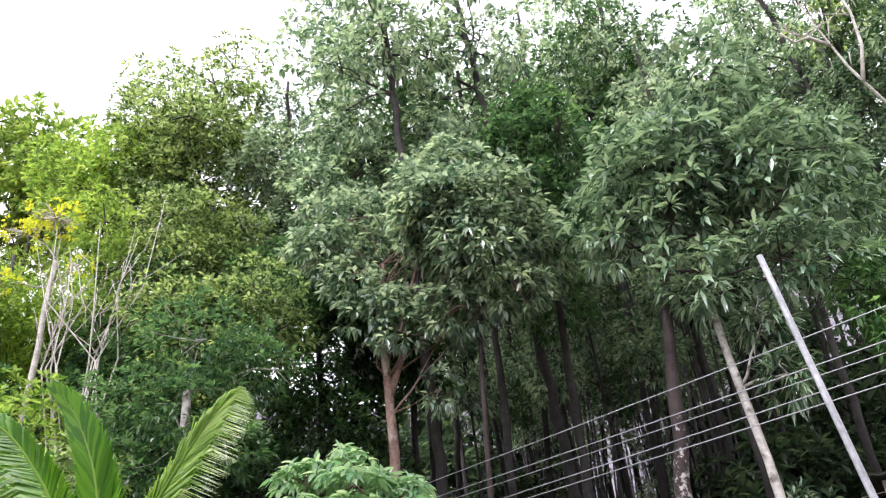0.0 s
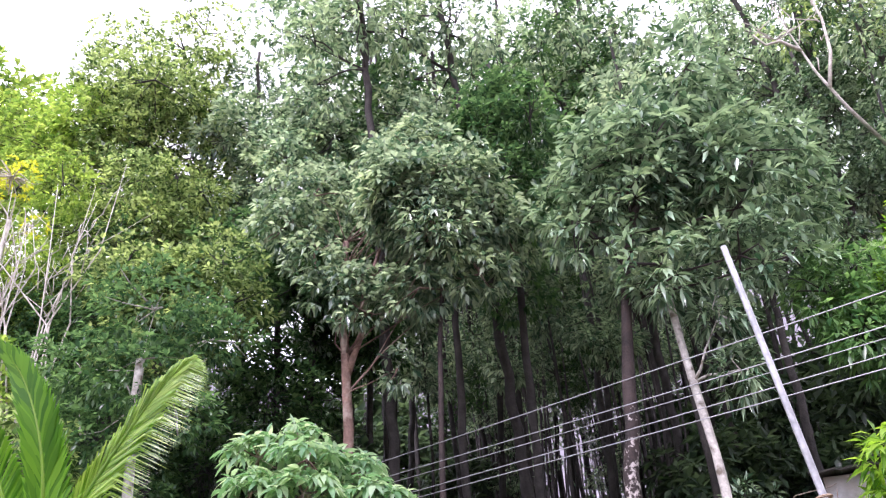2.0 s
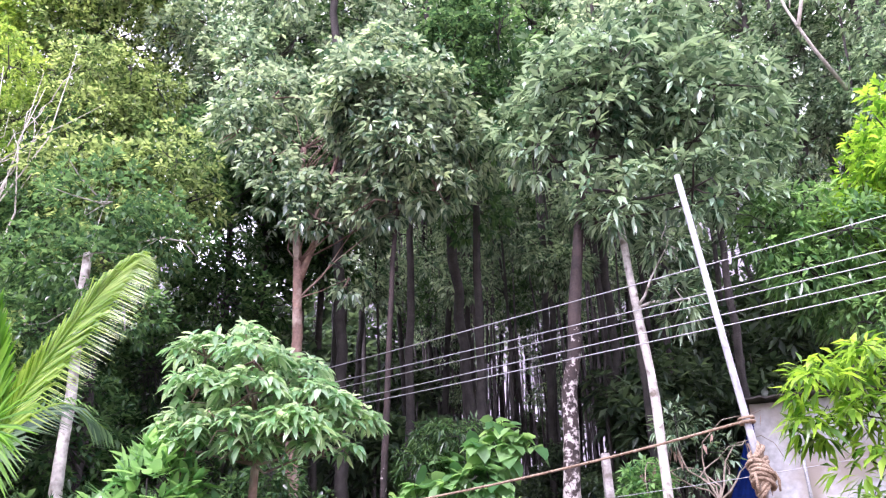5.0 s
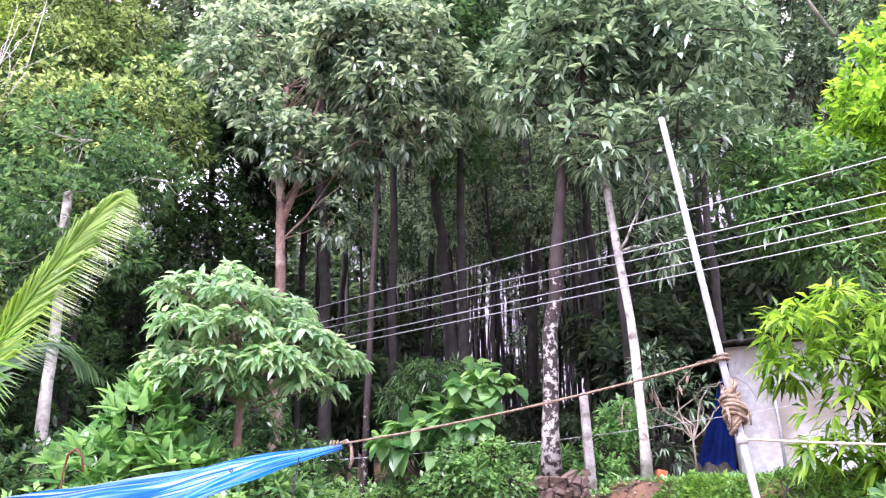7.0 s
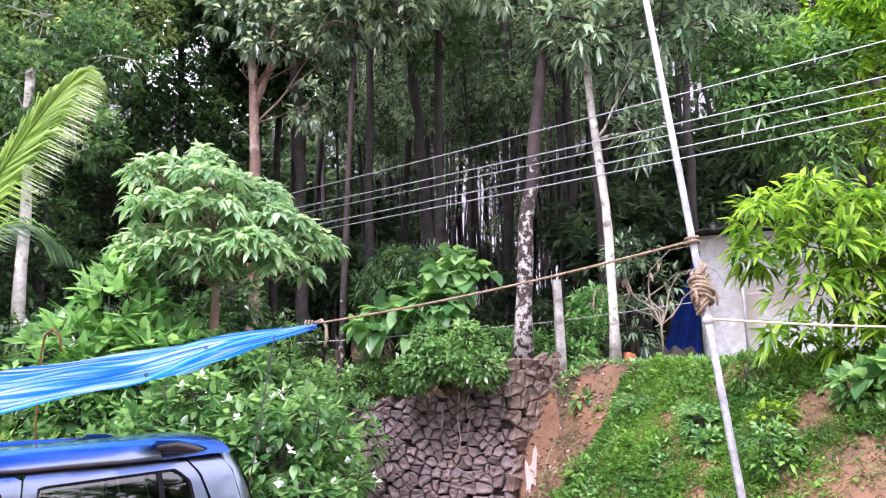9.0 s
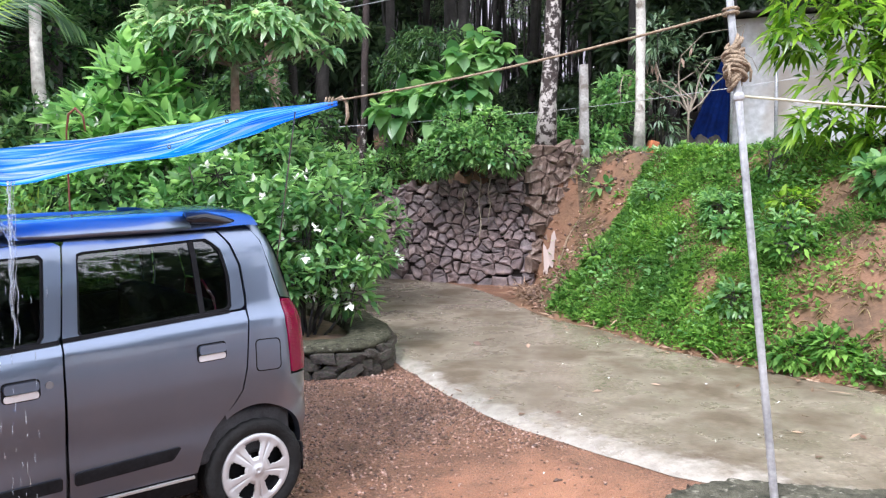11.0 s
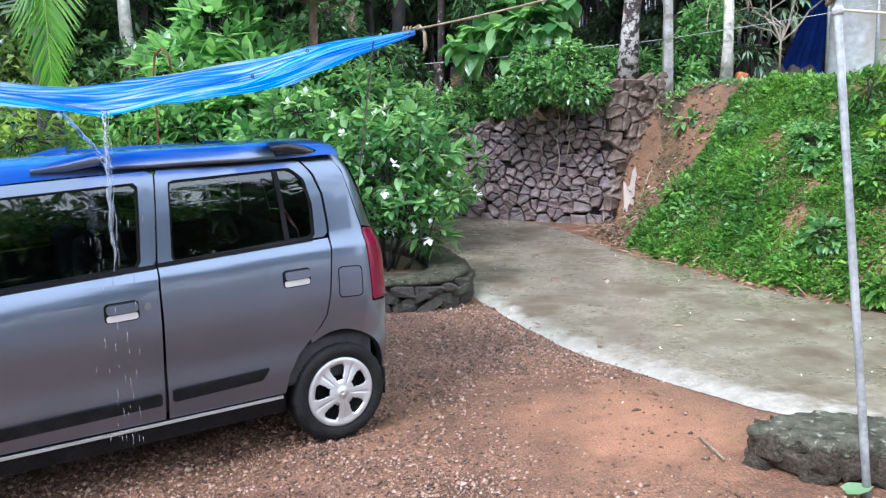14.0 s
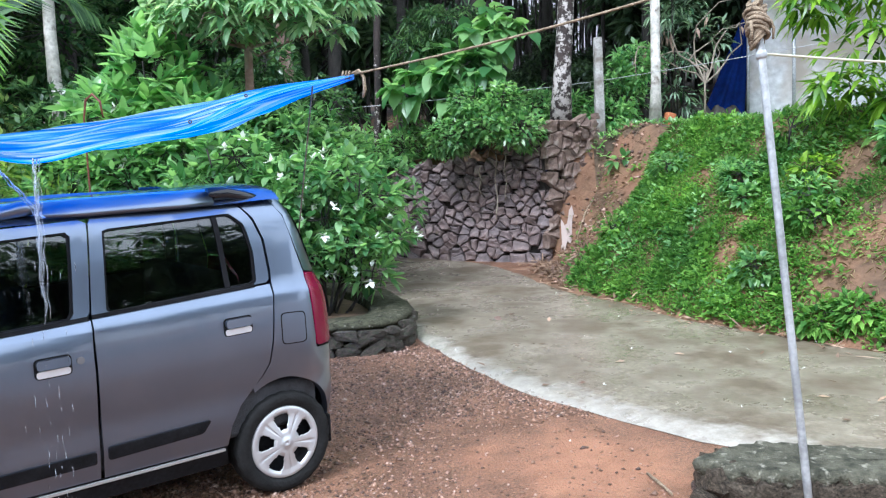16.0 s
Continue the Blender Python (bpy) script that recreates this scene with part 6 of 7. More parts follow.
    bare = tree("bare_topped_tree", planted(11.4, 17.8), [(0, 0, 0), (-0.18, 0.1, 3), (0.1, 0, 6), (-0.12, 0, 9.5), (0.12, -0.1, 13), (0.2, -0.3, 16)], 0.055,
         [((-0.6, -0.5, 15.7), (1.3, 0.8, 1.0)), ((0.9, -0.3, 15.0), (1.2, 0.8, 1.2)), ((-1.8, -0.5, 14.8), (0.8, 0.8, 0.8)), ((0.3, -0.6, 16.6), (0.8, 0.7, 0.8))], LEAF_OLIVE, BARK, "tall tree with bare pale upper branches", clusters=160, per=6, length=0.18, width=0.08, seed=73, twigs=30)
    rng = np.random.default_rng(74)
    for line in (((10.9, 17.2, 13.4), (9.9, 16.6, 14.3), (9.4, 16.5, 15.4), (9.1, 16.5, 16.7), (8.8, 16.4, 17.7)), ((9.6, 16.5, 14.9), (9.9, 16.4, 16.0), (10.0, 16.4, 17.2), (9.8, 16.3, 18.2)), ((9.2, 16.5, 16.2), (8.7, 16.4, 16.5), (8.3, 16.4, 16.4), (8.0, 16.3, 16.7))):
        bm = bmesh.new()
        pts = [Vector(p) - bare.location for p in line]
        tube(bm, pts, [0.055 - 0.010 * k for k in range(len(pts))], 7)
        for k in range(6):
            a = pts[1].lerp(pts[-1], rng.random())
            q = a + Vector((rng.normal(0, 0.5), rng.normal(0, 0.2), rng.uniform(0.2, 0.9)))
            tube(bm, [a, a.lerp(q, 0.5) + Vector(rng.normal(0, 0.08, 3)), q], [0.02, 0.014, 0.006], 5)
        part("bare_branch", bm, TWIG_PALE, bare, "pale bare branch")
    # yellow-flowering tree and bright crowns on the open side
    tree("yellow_blossom_tree", planted(-10.45, 14.4), [(0, 0, 0), (0.1, 0, 6), (0.2, 0, 11.6)], 0.12,
         [((0.3, -0.4, 12.5), (0.7, 0.7, 0.3)), ((-0.5, -0.3, 12.3), (0.6, 0.6, 0.3)), ((-0.8, -0.3, 11.0), (0.4, 0.4, 0.3)), ((1.0, -0.3, 11.2), (0.25, 0.3, 0.2))], FLOWER_YELLOW, TWIG_PALE, "slender tree topped with yellow blossom", clusters=100, per=7, length=0.12, width=0.07, droop=0.2, seed=81, twigs=60)
    tree("bright_tree", planted(-11.6, 18.0), [(0, 0, 0), (0.1, 0, 7), (0.2, 0, 13)], 0.16,
         crown_lobes(82, (0.0, 0, 15.2), (2.5, 1.8, 4.0), 18, 1.1) + crown_lobes(83, (0.6, -0.8, 8.6), (2.2, 1.4, 2.2), 9, 1.0), LEAF_BRIGHT, BARK, "tall tree with bright yellow-green foliage", clusters=1900, per=8, length=0.21, width=0.10, droop=0.3, seed=82, twigs=80)
    for k, (x, y, h, w, mat) in enumerate(((-10.6, 16.6, 15.5, 1.9, LEAF_BRIGHT), (-13.4, 17.6, 17.0, 2.1, LEAF_BRIGHT), (-8.0, 15.6, 11.5, 1.8, LEAF_DEEP), (-9.2, 16.6, 13.0, 1.9, LEAF_DEEP), (-7.6, 17.0, 15.0, 1.8, LEAF_OLIVE), (-9.9, 17.4, 14.5, 1.8, LEAF_OLIVE), (-12.0, 15.4, 14.0, 1.9, LEAF_BRIGHT))):
        tree("edge_tree", planted(x, y), [(0, 0, 0), (0.1, 0, h * 0.5), (-0.1, 0, h * 0.9)], 0.1, crown_lobes(380 + k, (0, -0.2, h * 0.68), (w, w * 0.8, h * 0.34), 14, 0.9), mat, BARK,
             "leafy tree at the yard's open side", clusters=1600, per=8, length=0.165, width=0.078, droop=0.35, seed=380 + k, twigs=60, simple=True, group="trees at the yard's edge")
    tree("bright_tree", planted(-16.5, 21.0), [(0, 0, 0), (0.1, 0, 9), (0.2, 0, 17)], 0.18,
         crown_lobes(84, (0.0, 0, 17.6), (3.2, 2.2, 4.4), 16, 1.4), LEAF_BRIGHT, BARK, "tall tree with bright yellow-green foliage", clusters=1000, per=8, length=0.36, width=0.16, droop=0.3, seed=84, twigs=60)
    # pale bare stems in front of them
    rng = np.random.default_rng(91)
    root = tagged(new("bare_stem_bush"), "tall bush of bare pale stems", "bush")
    root.location = planted(-8.7, 13.7)
    for k in range(11):
        bm = bmesh.new()
        x0 = rng.uniform(-0.8, 0.8)
        pts = [Vector((0, 0, 0)), Vector((x0 * 0.3, 0, 3.5)), Vector((x0 * 0.6 + rng.normal(0, 0.12), 0, 6.6)), Vector((x0 * 0.9 + rng.normal(0, 0.2), 0, 8.6)), Vector((x0 * 1.2 + rng.normal(0, 0.25), rng.normal(0, 0.2), 10.0)), Vector((x0 * 1.7 + rng.normal(0, 0.35), rng.normal(0, 0.3), 11.4 + rng.normal(0, 0.6)))]
        tube(bm, pts, [0.035, 0.026, 0.022, 0.018, 0.013, 0.005], 6)
        for j in range(5):
            a = pts[3].lerp(pts[5], rng.uniform(0.0, 0.8))
            b = a + Vector((rng.normal(0, 0.4), rng.normal(0, 0.3), rng.uniform(0.5, 1.1)))
            tube(bm, [a, a.lerp(b, 0.5) + Vector(rng.normal(0, 0.08, 3)), b], [0.011, 0.008, 0.003], 5)
        part("stem", bm, TWIG_PALE, root)


def palms():
    root = tagged(new("coconut_palm"), "young coconut palm with bright arching fronds", "palm")
    base = Vector((-4.15, 7.25, 0))
    root.location = planted(base.x, base.y)
    z0 = 2.75
    bm = bmesh.new()
    tube(bm, [(0, 0, 0), (0.02, 0, 1.2), (0.0, 0, 2.2), (0, 0, z0)], [0.16, 0.12, 0.11, 0.07], 10)
    part("trunk", bm, BARK, root)
    o = Vector((0, 0, z0))

    def rel(x, y, z):
        return (x - base.x, y - base.y, z)

    frond(root, o, [rel(-3.75, 7.1, 3.55), rel(-3.30, 7.0, 4.25), rel(-3.02, 6.95, 4.62), rel(-2.82, 6.9, 4.80)], 260, 0.95, LEAF_PALM, 1, 0.95, 0.40, 0.019)
    frond(root, o, [rel(-4.05, 7.1, 3.5), rel(-4.15, 7.0, 4.2), rel(-4.42, 7.0, 4.8), rel(-4.66, 6.95, 5.12)], 190, 0.55, LEAF_BLADE, 2, 0.05, 0.55, 0.055)
    frond(root, o, [rel(-4.4, 7.1, 3.6), rel(-4.75, 7.0, 4.3), rel(-5.3, 6.9, 4.85), rel(-6.0, 6.8, 4.7)], 110, 0.7, LEAF_BLADE, 3, 0.9, 0.9, 0.036)
    frond(root, o, [rel(-3.95, 6.9, 3.2), rel(-3.78, 6.75, 3.25), rel(-3.72, 6.6, 2.8), rel(-3.70, 6.55, 2.15)], 80, 0.66, LEAF_BLADE, 4, 0.2, 1.3, 0.022)
    frond(root, o, [rel(-4.7, 7.6, 3.3), rel(-5.4, 7.9, 3.7), rel(-6.2, 8.1, 3.5)], 40, 0.6, LEAF_DEEP, 5, 0.7)
    frond(root, o, [rel(-4.2, 7.9, 3.4), rel(-4.0, 8.5, 3.8), rel(-3.7, 9.0, 3.6)], 40, 0.6, LEAF_DEEP, 6, 0.7)


def shrubs():
    # white-flowered bush in the planter
    shrub("flowering_shrub", -1.15, 8.3, [((-0.25, 0, 1.65), (0.45, 0.4, 0.28)), ((0.25, -0.1, 1.72), (0.36, 0.35, 0.30)), ((0.52, -0.05, 1.45), (0.30, 0.3, 0.26)), ((-0.55, -0.1, 1.35), (0.42, 0.4, 0.34)), ((0.05, -0.2, 1.30), (0.45, 0.35, 0.25)), ((0.70, -0.1, 1.12), (0.26, 0.22, 0.14)), ((0.28, -0.25, 0.98), (0.32, 0.3, 0.20)), ((-0.3, -0.2, 0.90), (0.45, 0.35, 0.32)), ((0.50, -0.2, 0.72), (0.24, 0.22, 0.20)), ((-0.75, -0.2, 0.75), (0.4, 0.35, 0.35))],
          LEAF_SHRUB, "leafy shrub with small white flowers in the planter", 201, 440, 6, 0.135, 0.078, 0.3, 14, None, 52, fl_size=0.085)
    shrub("flowering_shrub", -2.25, 8.5, [((0.0, 0, 1.5), (0.6, 0.45, 0.4)), ((0.4, -0.1, 1.0), (0.5, 0.45, 0.4)), ((-0.6, 0, 1.2), (0.5, 0.45, 0.5)), ((0.15, 0, 1.95), (0.4, 0.35, 0.25))], LEAF_SHRUB, "leafy shrub with a few white flowers", 202, 430, 6, 0.15, 0.08, 0.35, 9, None, 12, fl_size=0.085)
    shrub("leafy_shrub", -3.75, 6.75, [((0.0, 0, 1.3), (0.7, 0.4, 0.45)), ((0.8, 0.1, 1.15), (0.6, 0.4, 0.4)), ((-0.8, 0, 1.35), (0.6, 0.4, 0.5)), ((-0.35, -0.05, 1.75), (0.5, 0.35, 0.35)), ((0.2, -0.1, 0.7), (0.9, 0.4, 0.5))], LEAF_BRIGHT, "bright leafy shrub at the palm's foot", 219, 520, 8, 0.13, 0.06, 0.35, 8)
    shrub("leafy_shrub", -1.75, 9.7, [((0.0, 0, 2.2), (0.5, 0.4, 0.35)), ((0.5, 0.1, 1.9), (0.45, 0.4, 0.35)), ((-0.6, 0, 2.3), (0.5, 0.4, 0.4)), ((-0.2, -0.1, 1.7), (0.7, 0.4, 0.35))], LEAF_SHRUB, "green leafy shrub behind the flowering bushes", 228, 430, 7, 0.15, 0.078, 0.35, 8)
    shrub("leafy_shrub", -2.35, 12.7, [((0.0, 0, 2.2), (0.7, 0.5, 0.6)), ((0.6, 0.1, 2.7), (0.6, 0.5, 0.5)), ((-0.6, 0, 3.0), (0.6, 0.5, 0.5)), ((-0.2, 0, 3.5), (0.5, 0.4, 0.4)), ((0.9, 0, 1.8), (0.5, 0.4, 0.5))], LEAF_DEEP, "dark leafy shrub in the shade of the trees", 229, 520, 8, 0.16, 0.08, 0.4, 8)
    shrub("leafy_shrub", -3.5, 9.3, [((0.0, 0, 1.6), (0.9, 0.6, 0.8)), ((0.8, -0.1, 1.5), (0.7, 0.6, 0.7)), ((-0.9, 0, 1.4), (0.8, 0.6, 0.8)), ((0.1, -0.4, 0.8), (1.0, 0.5, 0.7))], LEAF_SHRUB, "dense dark green shrub behind the car", 203, 650, 8, 0.15, 0.07, 0.3, 9)
    shrub("leafy_shrub", -5.4, 9.2, [((0.0, 0, 1.5), (1.0, 0.6, 0.8)), ((-0.9, 0, 1.3), (0.8, 0.6, 0.8)), ((0.7, 0.1, 1.2), (0.8, 0.6, 0.7)), ((0, -0.3, 0.7), (1.0, 0.5, 0.6))], LEAF_BRIGHT, "dense bright green shrub behind the car", 204, 560, 8, 0.16, 0.07, 0.3, 8)
    shrub("broadleaf_shrub", -3.35, 9.8, [((0.0, 0, 3.0), (0.55, 0.45, 0.55)), ((-0.45, -0.1, 2.5), (0.5, 0.45, 0.4)), ((0.45, -0.1, 2.45), (0.5, 0.45, 0.45)), ((0.1, -0.2, 2.0), (0.9, 0.5, 0.4))], LEAF_SHRUB, "tall shrub with broad upright leaves", 205, 200, 7, 0.30, 0.12, 0.15, 7, None, 5, 0.8)
    shrub("leafy_shrub", -1.7, 11.5, [((0.0, 0, 1.8), (0.9, 0.7, 0.8)), ((0.7, 0, 1.3), (0.8, 0.6, 0.8)), ((-0.8, 0, 1.5), (0.8, 0.6, 0.9)), ((0.0, -0.4, 0.9), (1.2, 0.5, 0.8))], LEAF_SHRUB, "green leafy shrub under the trees", 206, 640, 8, 0.17, 0.08, 0.35, 9)
    shrub("leafy_shrub", -4.6, 11.6, [((0.0, 0, 2.2), (1.2, 0.8, 1.0)), ((1.2, 0, 1.8), (1.0, 0.7, 0.9)), ((-1.3, 0, 2.0), (1.1, 0.7, 1.2)), ((0.0, -0.4, 1.0), (1.6, 0.6, 0.9))], LEAF_DEEP, "dark leafy shrub under the trees", 207, 800, 8, 0.2, 0.09, 0.35, 9)
    shrub("leafy_shrub", -7.8, 11.4, [((0.0, 0, 3.0), (1.6, 1.0, 1.6)), ((1.0, 0, 1.8), (1.2, 0.8, 1.2)), ((-1.3, 0, 4.0), (1.3, 0.9, 1.4)), ((0.3, 0.2, 5.2), (1.2, 0.9, 1.0)), ((0.9, 0.0, 4.1), (0.9, 0.8, 0.9))], LEAF_OLIVE, "tall leafy shrub crowding the yard's edge", 208, 1300, 8, 0.2, 0.1, 0.3, 9)
    shrub("leafy_shrub", -2.5, 13.0, [((0.0, 0, 1.6), (0.7, 0.5, 0.6)), ((-0.7, 0, 1.8), (0.7, 0.5, 0.7)), ((0.5, 0.4, 2.2), (0.6, 0.5, 0.5)), ((-0.2, 0.2, 2.6), (0.6, 0.4, 0.5))], LEAF_DEEP, "dark leafy shrub in front of the stone wall", 209, 420, 8, 0.16, 0.08, 0.35, 7)
    shrub("leafy_shrub", -3.5, 14.4, [((0.0, 0, 1.7), (1.0, 0.6, 1.2)), ((1.5, 0.1, 1.3), (0.9, 0.6, 1.0)), ((-1.2, 0, 1.5), (0.9, 0.6, 1.1)), ((0.6, 0, 2.6), (0.8, 0.5, 0.7))], LEAF_DEEP, "dark leafy shrub in the shade behind the yard", 218, 640, 8, 0.15, 0.07, 0.35, 8)
    # deep thickets closing the yard's open side
    for k, (x, y, s, mat) in enumerate(((-7.2, 13.4, 1.0, LEAF_DEEP), (-10.2, 13.6, 1.15, LEAF_BRIGHT), (-9.0, 11.0, 0.8, LEAF_SHRUB), (-12.4, 14.6, 1.3, LEAF_SHRUB), (-5.0, 16.6, 1.0, LEAF_DEEP), (-8.6, 16.4, 1.25, LEAF_DEEP), (-14.5, 17.6, 1.5, LEAF_BRIGHT), (-11.5, 21.0, 1.5, LEAF_DEEP))):
        shrub("thicket", x, y, [((0.0, 0, 2.2 * s), (1.5 * s, 1.0 * s, 1.7 * s)), ((1.0 * s, 0, 4.2 * s), (1.2 * s, 0.9 * s, 1.3 * s)), ((-1.0 * s, 0, 4.6 * s), (1.2 * s, 0.9 * s, 1.4 * s)), ((0.2, 0.2, 6.2 * s), (1.3 * s, 0.9 * s, 1.2 * s)), ((0.6 * s, -0.3, 1.0 * s), (1.4 * s, 0.8 * s, 0.9 * s))], mat, "dense leafy thicket rising beside the yard", 220 + k, 1300, 8, 0.19 * s ** 0.5, 0.09 * s ** 0.5, 0.3, 9, category="thicket", group="thickets beside the yard")
    # terrace plants over the wall
    shrub("trailing_shrub", 0.75, 14.9, [((0.35, -1.5, -0.05), (0.36, 0.25, 0.30)), ((0.75, -1.45, 0.35), (0.42, 0.4, 0.32)), ((0.15, -1.4, 0.5), (0.5, 0.45, 0.30)), ((-0.35, -1.2, 0.3), (0.45, 0.4, 0.28)), ((0.5, -1.3, 0.85), (0.35, 0.3, 0.28)), ((-0.1, -1.2, 0.9), (0.3, 0.3, 0.25))], LEAF_SHRUB, "bright trailing shrub spilling over the stone wall", 210, 430, 7, 0.14, 0.072, 0.4, 9)
    shrub("trailing_shrub", -1.6, 16.0, [((0.0, -0.9, 0.2), (1.2, 0.6, 0.5)), ((1.1, -0.9, 0.3), (0.9, 0.6, 0.5)), ((-1.0, -0.7, 0.6), (1.0, 0.6, 0.6))], LEAF_SHRUB, "leafy shrub spilling over the stone wall", 211, 520, 8, 0.16, 0.07, 0.4, 7)
    big = dict(per=5, droop=0.7, spread=1.35, category="plant")
    shrub("large_leaf_plant", 1.2, 14.6, [((0.05, -0.3, 2.2), (0.42, 0.25, 0.25)), ((0.3, -0.35, 1.85), (0.38, 0.25, 0.22)), ((-0.45, -0.45, 1.4), (0.6, 0.3, 0.28)), ((-0.3, -0.3, 1.9), (0.4, 0.3, 0.25))], LEAF_SHRUB, "plant with large bright heart-shaped leaves on the terrace", 212, 34, length=0.31, width=0.29, stems=5, **big)
    shrub("large_leaf_plant", 0.3, 15.0, [((-0.1, -0.2, 1.75), (0.6, 0.4, 0.4)), ((-0.6, -0.3, 1.3), (0.45, 0.4, 0.35)), ((0.45, -0.4, 1.15), (0.6, 0.35, 0.35))], LEAF_SHRUB, "plant with large dark heart-shaped leaves on the terrace", 232, 44, length=0.36, width=0.31, stems=6, **big)
    shrub("feathery_shrub", 0.35, 15.3, [((0.1, 0, 2.55), (0.85, 0.6, 0.30)), ((0.7, 0.1, 2.35), (0.5, 0.5, 0.25)), ((-0.6, 0, 2.1), (0.6, 0.5, 0.3))], LEAF_DEEP, "feathery-leaved shrub on the terrace", 213, 200, 14, 0.24, 0.042, 0.55, 6, None, 0, 0.3, 1.5)
    shrub("leafy_shrub", 2.0, 14.6, [((0.0, 0.0, 0.45), (0.5, 0.4, 0.35)), ((0.6, 0.2, 0.4), (0.4, 0.4, 0.3))], LEAF_SHRUB, "low leafy shrub at the tree's foot", 214, 180, 8, 0.16, 0.06, 0.4, 5)
    shrub("leafy_shrub", 3.5, 14.6, [((0.0, 0.0, 0.6), (0.45, 0.4, 0.5)), ((0.3, 0, 1.2), (0.4, 0.4, 0.4)), ((-0.3, -0.3, 0.3), (0.4, 0.3, 0.25))], LEAF_SHRUB, "leafy shrub among the fence posts", 215, 240, 8, 0.17, 0.07, 0.4, 5)
    shrub("leafy_shrub", 4.7, 15.0, [((0.0, 0.0, 0.8), (0.5, 0.4, 0.6)), ((0.4, 0, 1.7), (0.6, 0.4, 0.5)), ((-0.1, 0, 2.3), (0.5, 0.4, 0.4))], LEAF_MANGO, "leafy shrub beside the shed", 216, 90, 8, 0.24, 0.07, 0.5, 5)
    shrub("leafy_shrub", 7.1, 9.4, [((0.0, 0.0, 0.8), (0.8, 0.8, 0.6)), ((0.5, -0.6, 0.4), (0.7, 0.6, 0.4)), ((-0.7, -0.2, 0.3), (0.5, 0.5, 0.3))], LEAF_SHRUB, "leafy shrub on the bank's edge", 217, 320, 8, 0.18, 0.08, 0.4, 6)
    # single plants on the bank
    for k, (x, y, r, mat, ln, wd) in enumerate(((3.78, 9.66, 0.24, LEAF_SHRUB, 0.12, 0.065), (3.72, 9.3, 0.16, LEAF_SHRUB, 0.12, 0.065), (3.33, 8.04, 0.20, LEAF_SHRUB, 0.12, 0.07), (4.0, 8.48, 0.26, LEAF_SHRUB, 0.12, 0.06), (3.95, 8.2, 0.22, GRASS, 0.12, 0.06), (4.27, 8.82, 0.20, LEAF_YOUNG, 0.14, 0.06), (5.26, 7.98, 0.36, LEAF_SHRUB, 0.24, 0.20), (5.0, 8.3, 0.25, LEAF_SHRUB, 0.16, 0.09),
                                                (3.06, 12.92, 0.14, LEAF_SHRUB, 0.22, 0.13), (4.03, 6.50, 0.09, LEAF_SHRUB, 0.24, 0.20), (3.55, 7.14, 0.16, GRASS, 0.12, 0.06), (3.79, 6.96, 0.14, GRASS, 0.12, 0.06), (2.5, 10.8, 0.22, GRASS, 0.12, 0.06), (4.5, 9.8, 0.3, GRASS, 0.14, 0.06), (3.4, 11.3, 0.25, LEAF_SHRUB, 0.12, 0.06))):
        shrub("bank_plant", x, y, [((0, 0, r * 0.9), (r, r, r * 0.7))], mat, "small leafy plant growing on the bank", 230 + k, 36 if ln < 0.18 else 14 if r > 0.3 else 2, 6 if r > 0.1 else 2, ln, wd, 0.4, 3, category="plant", group="plants on the bank")


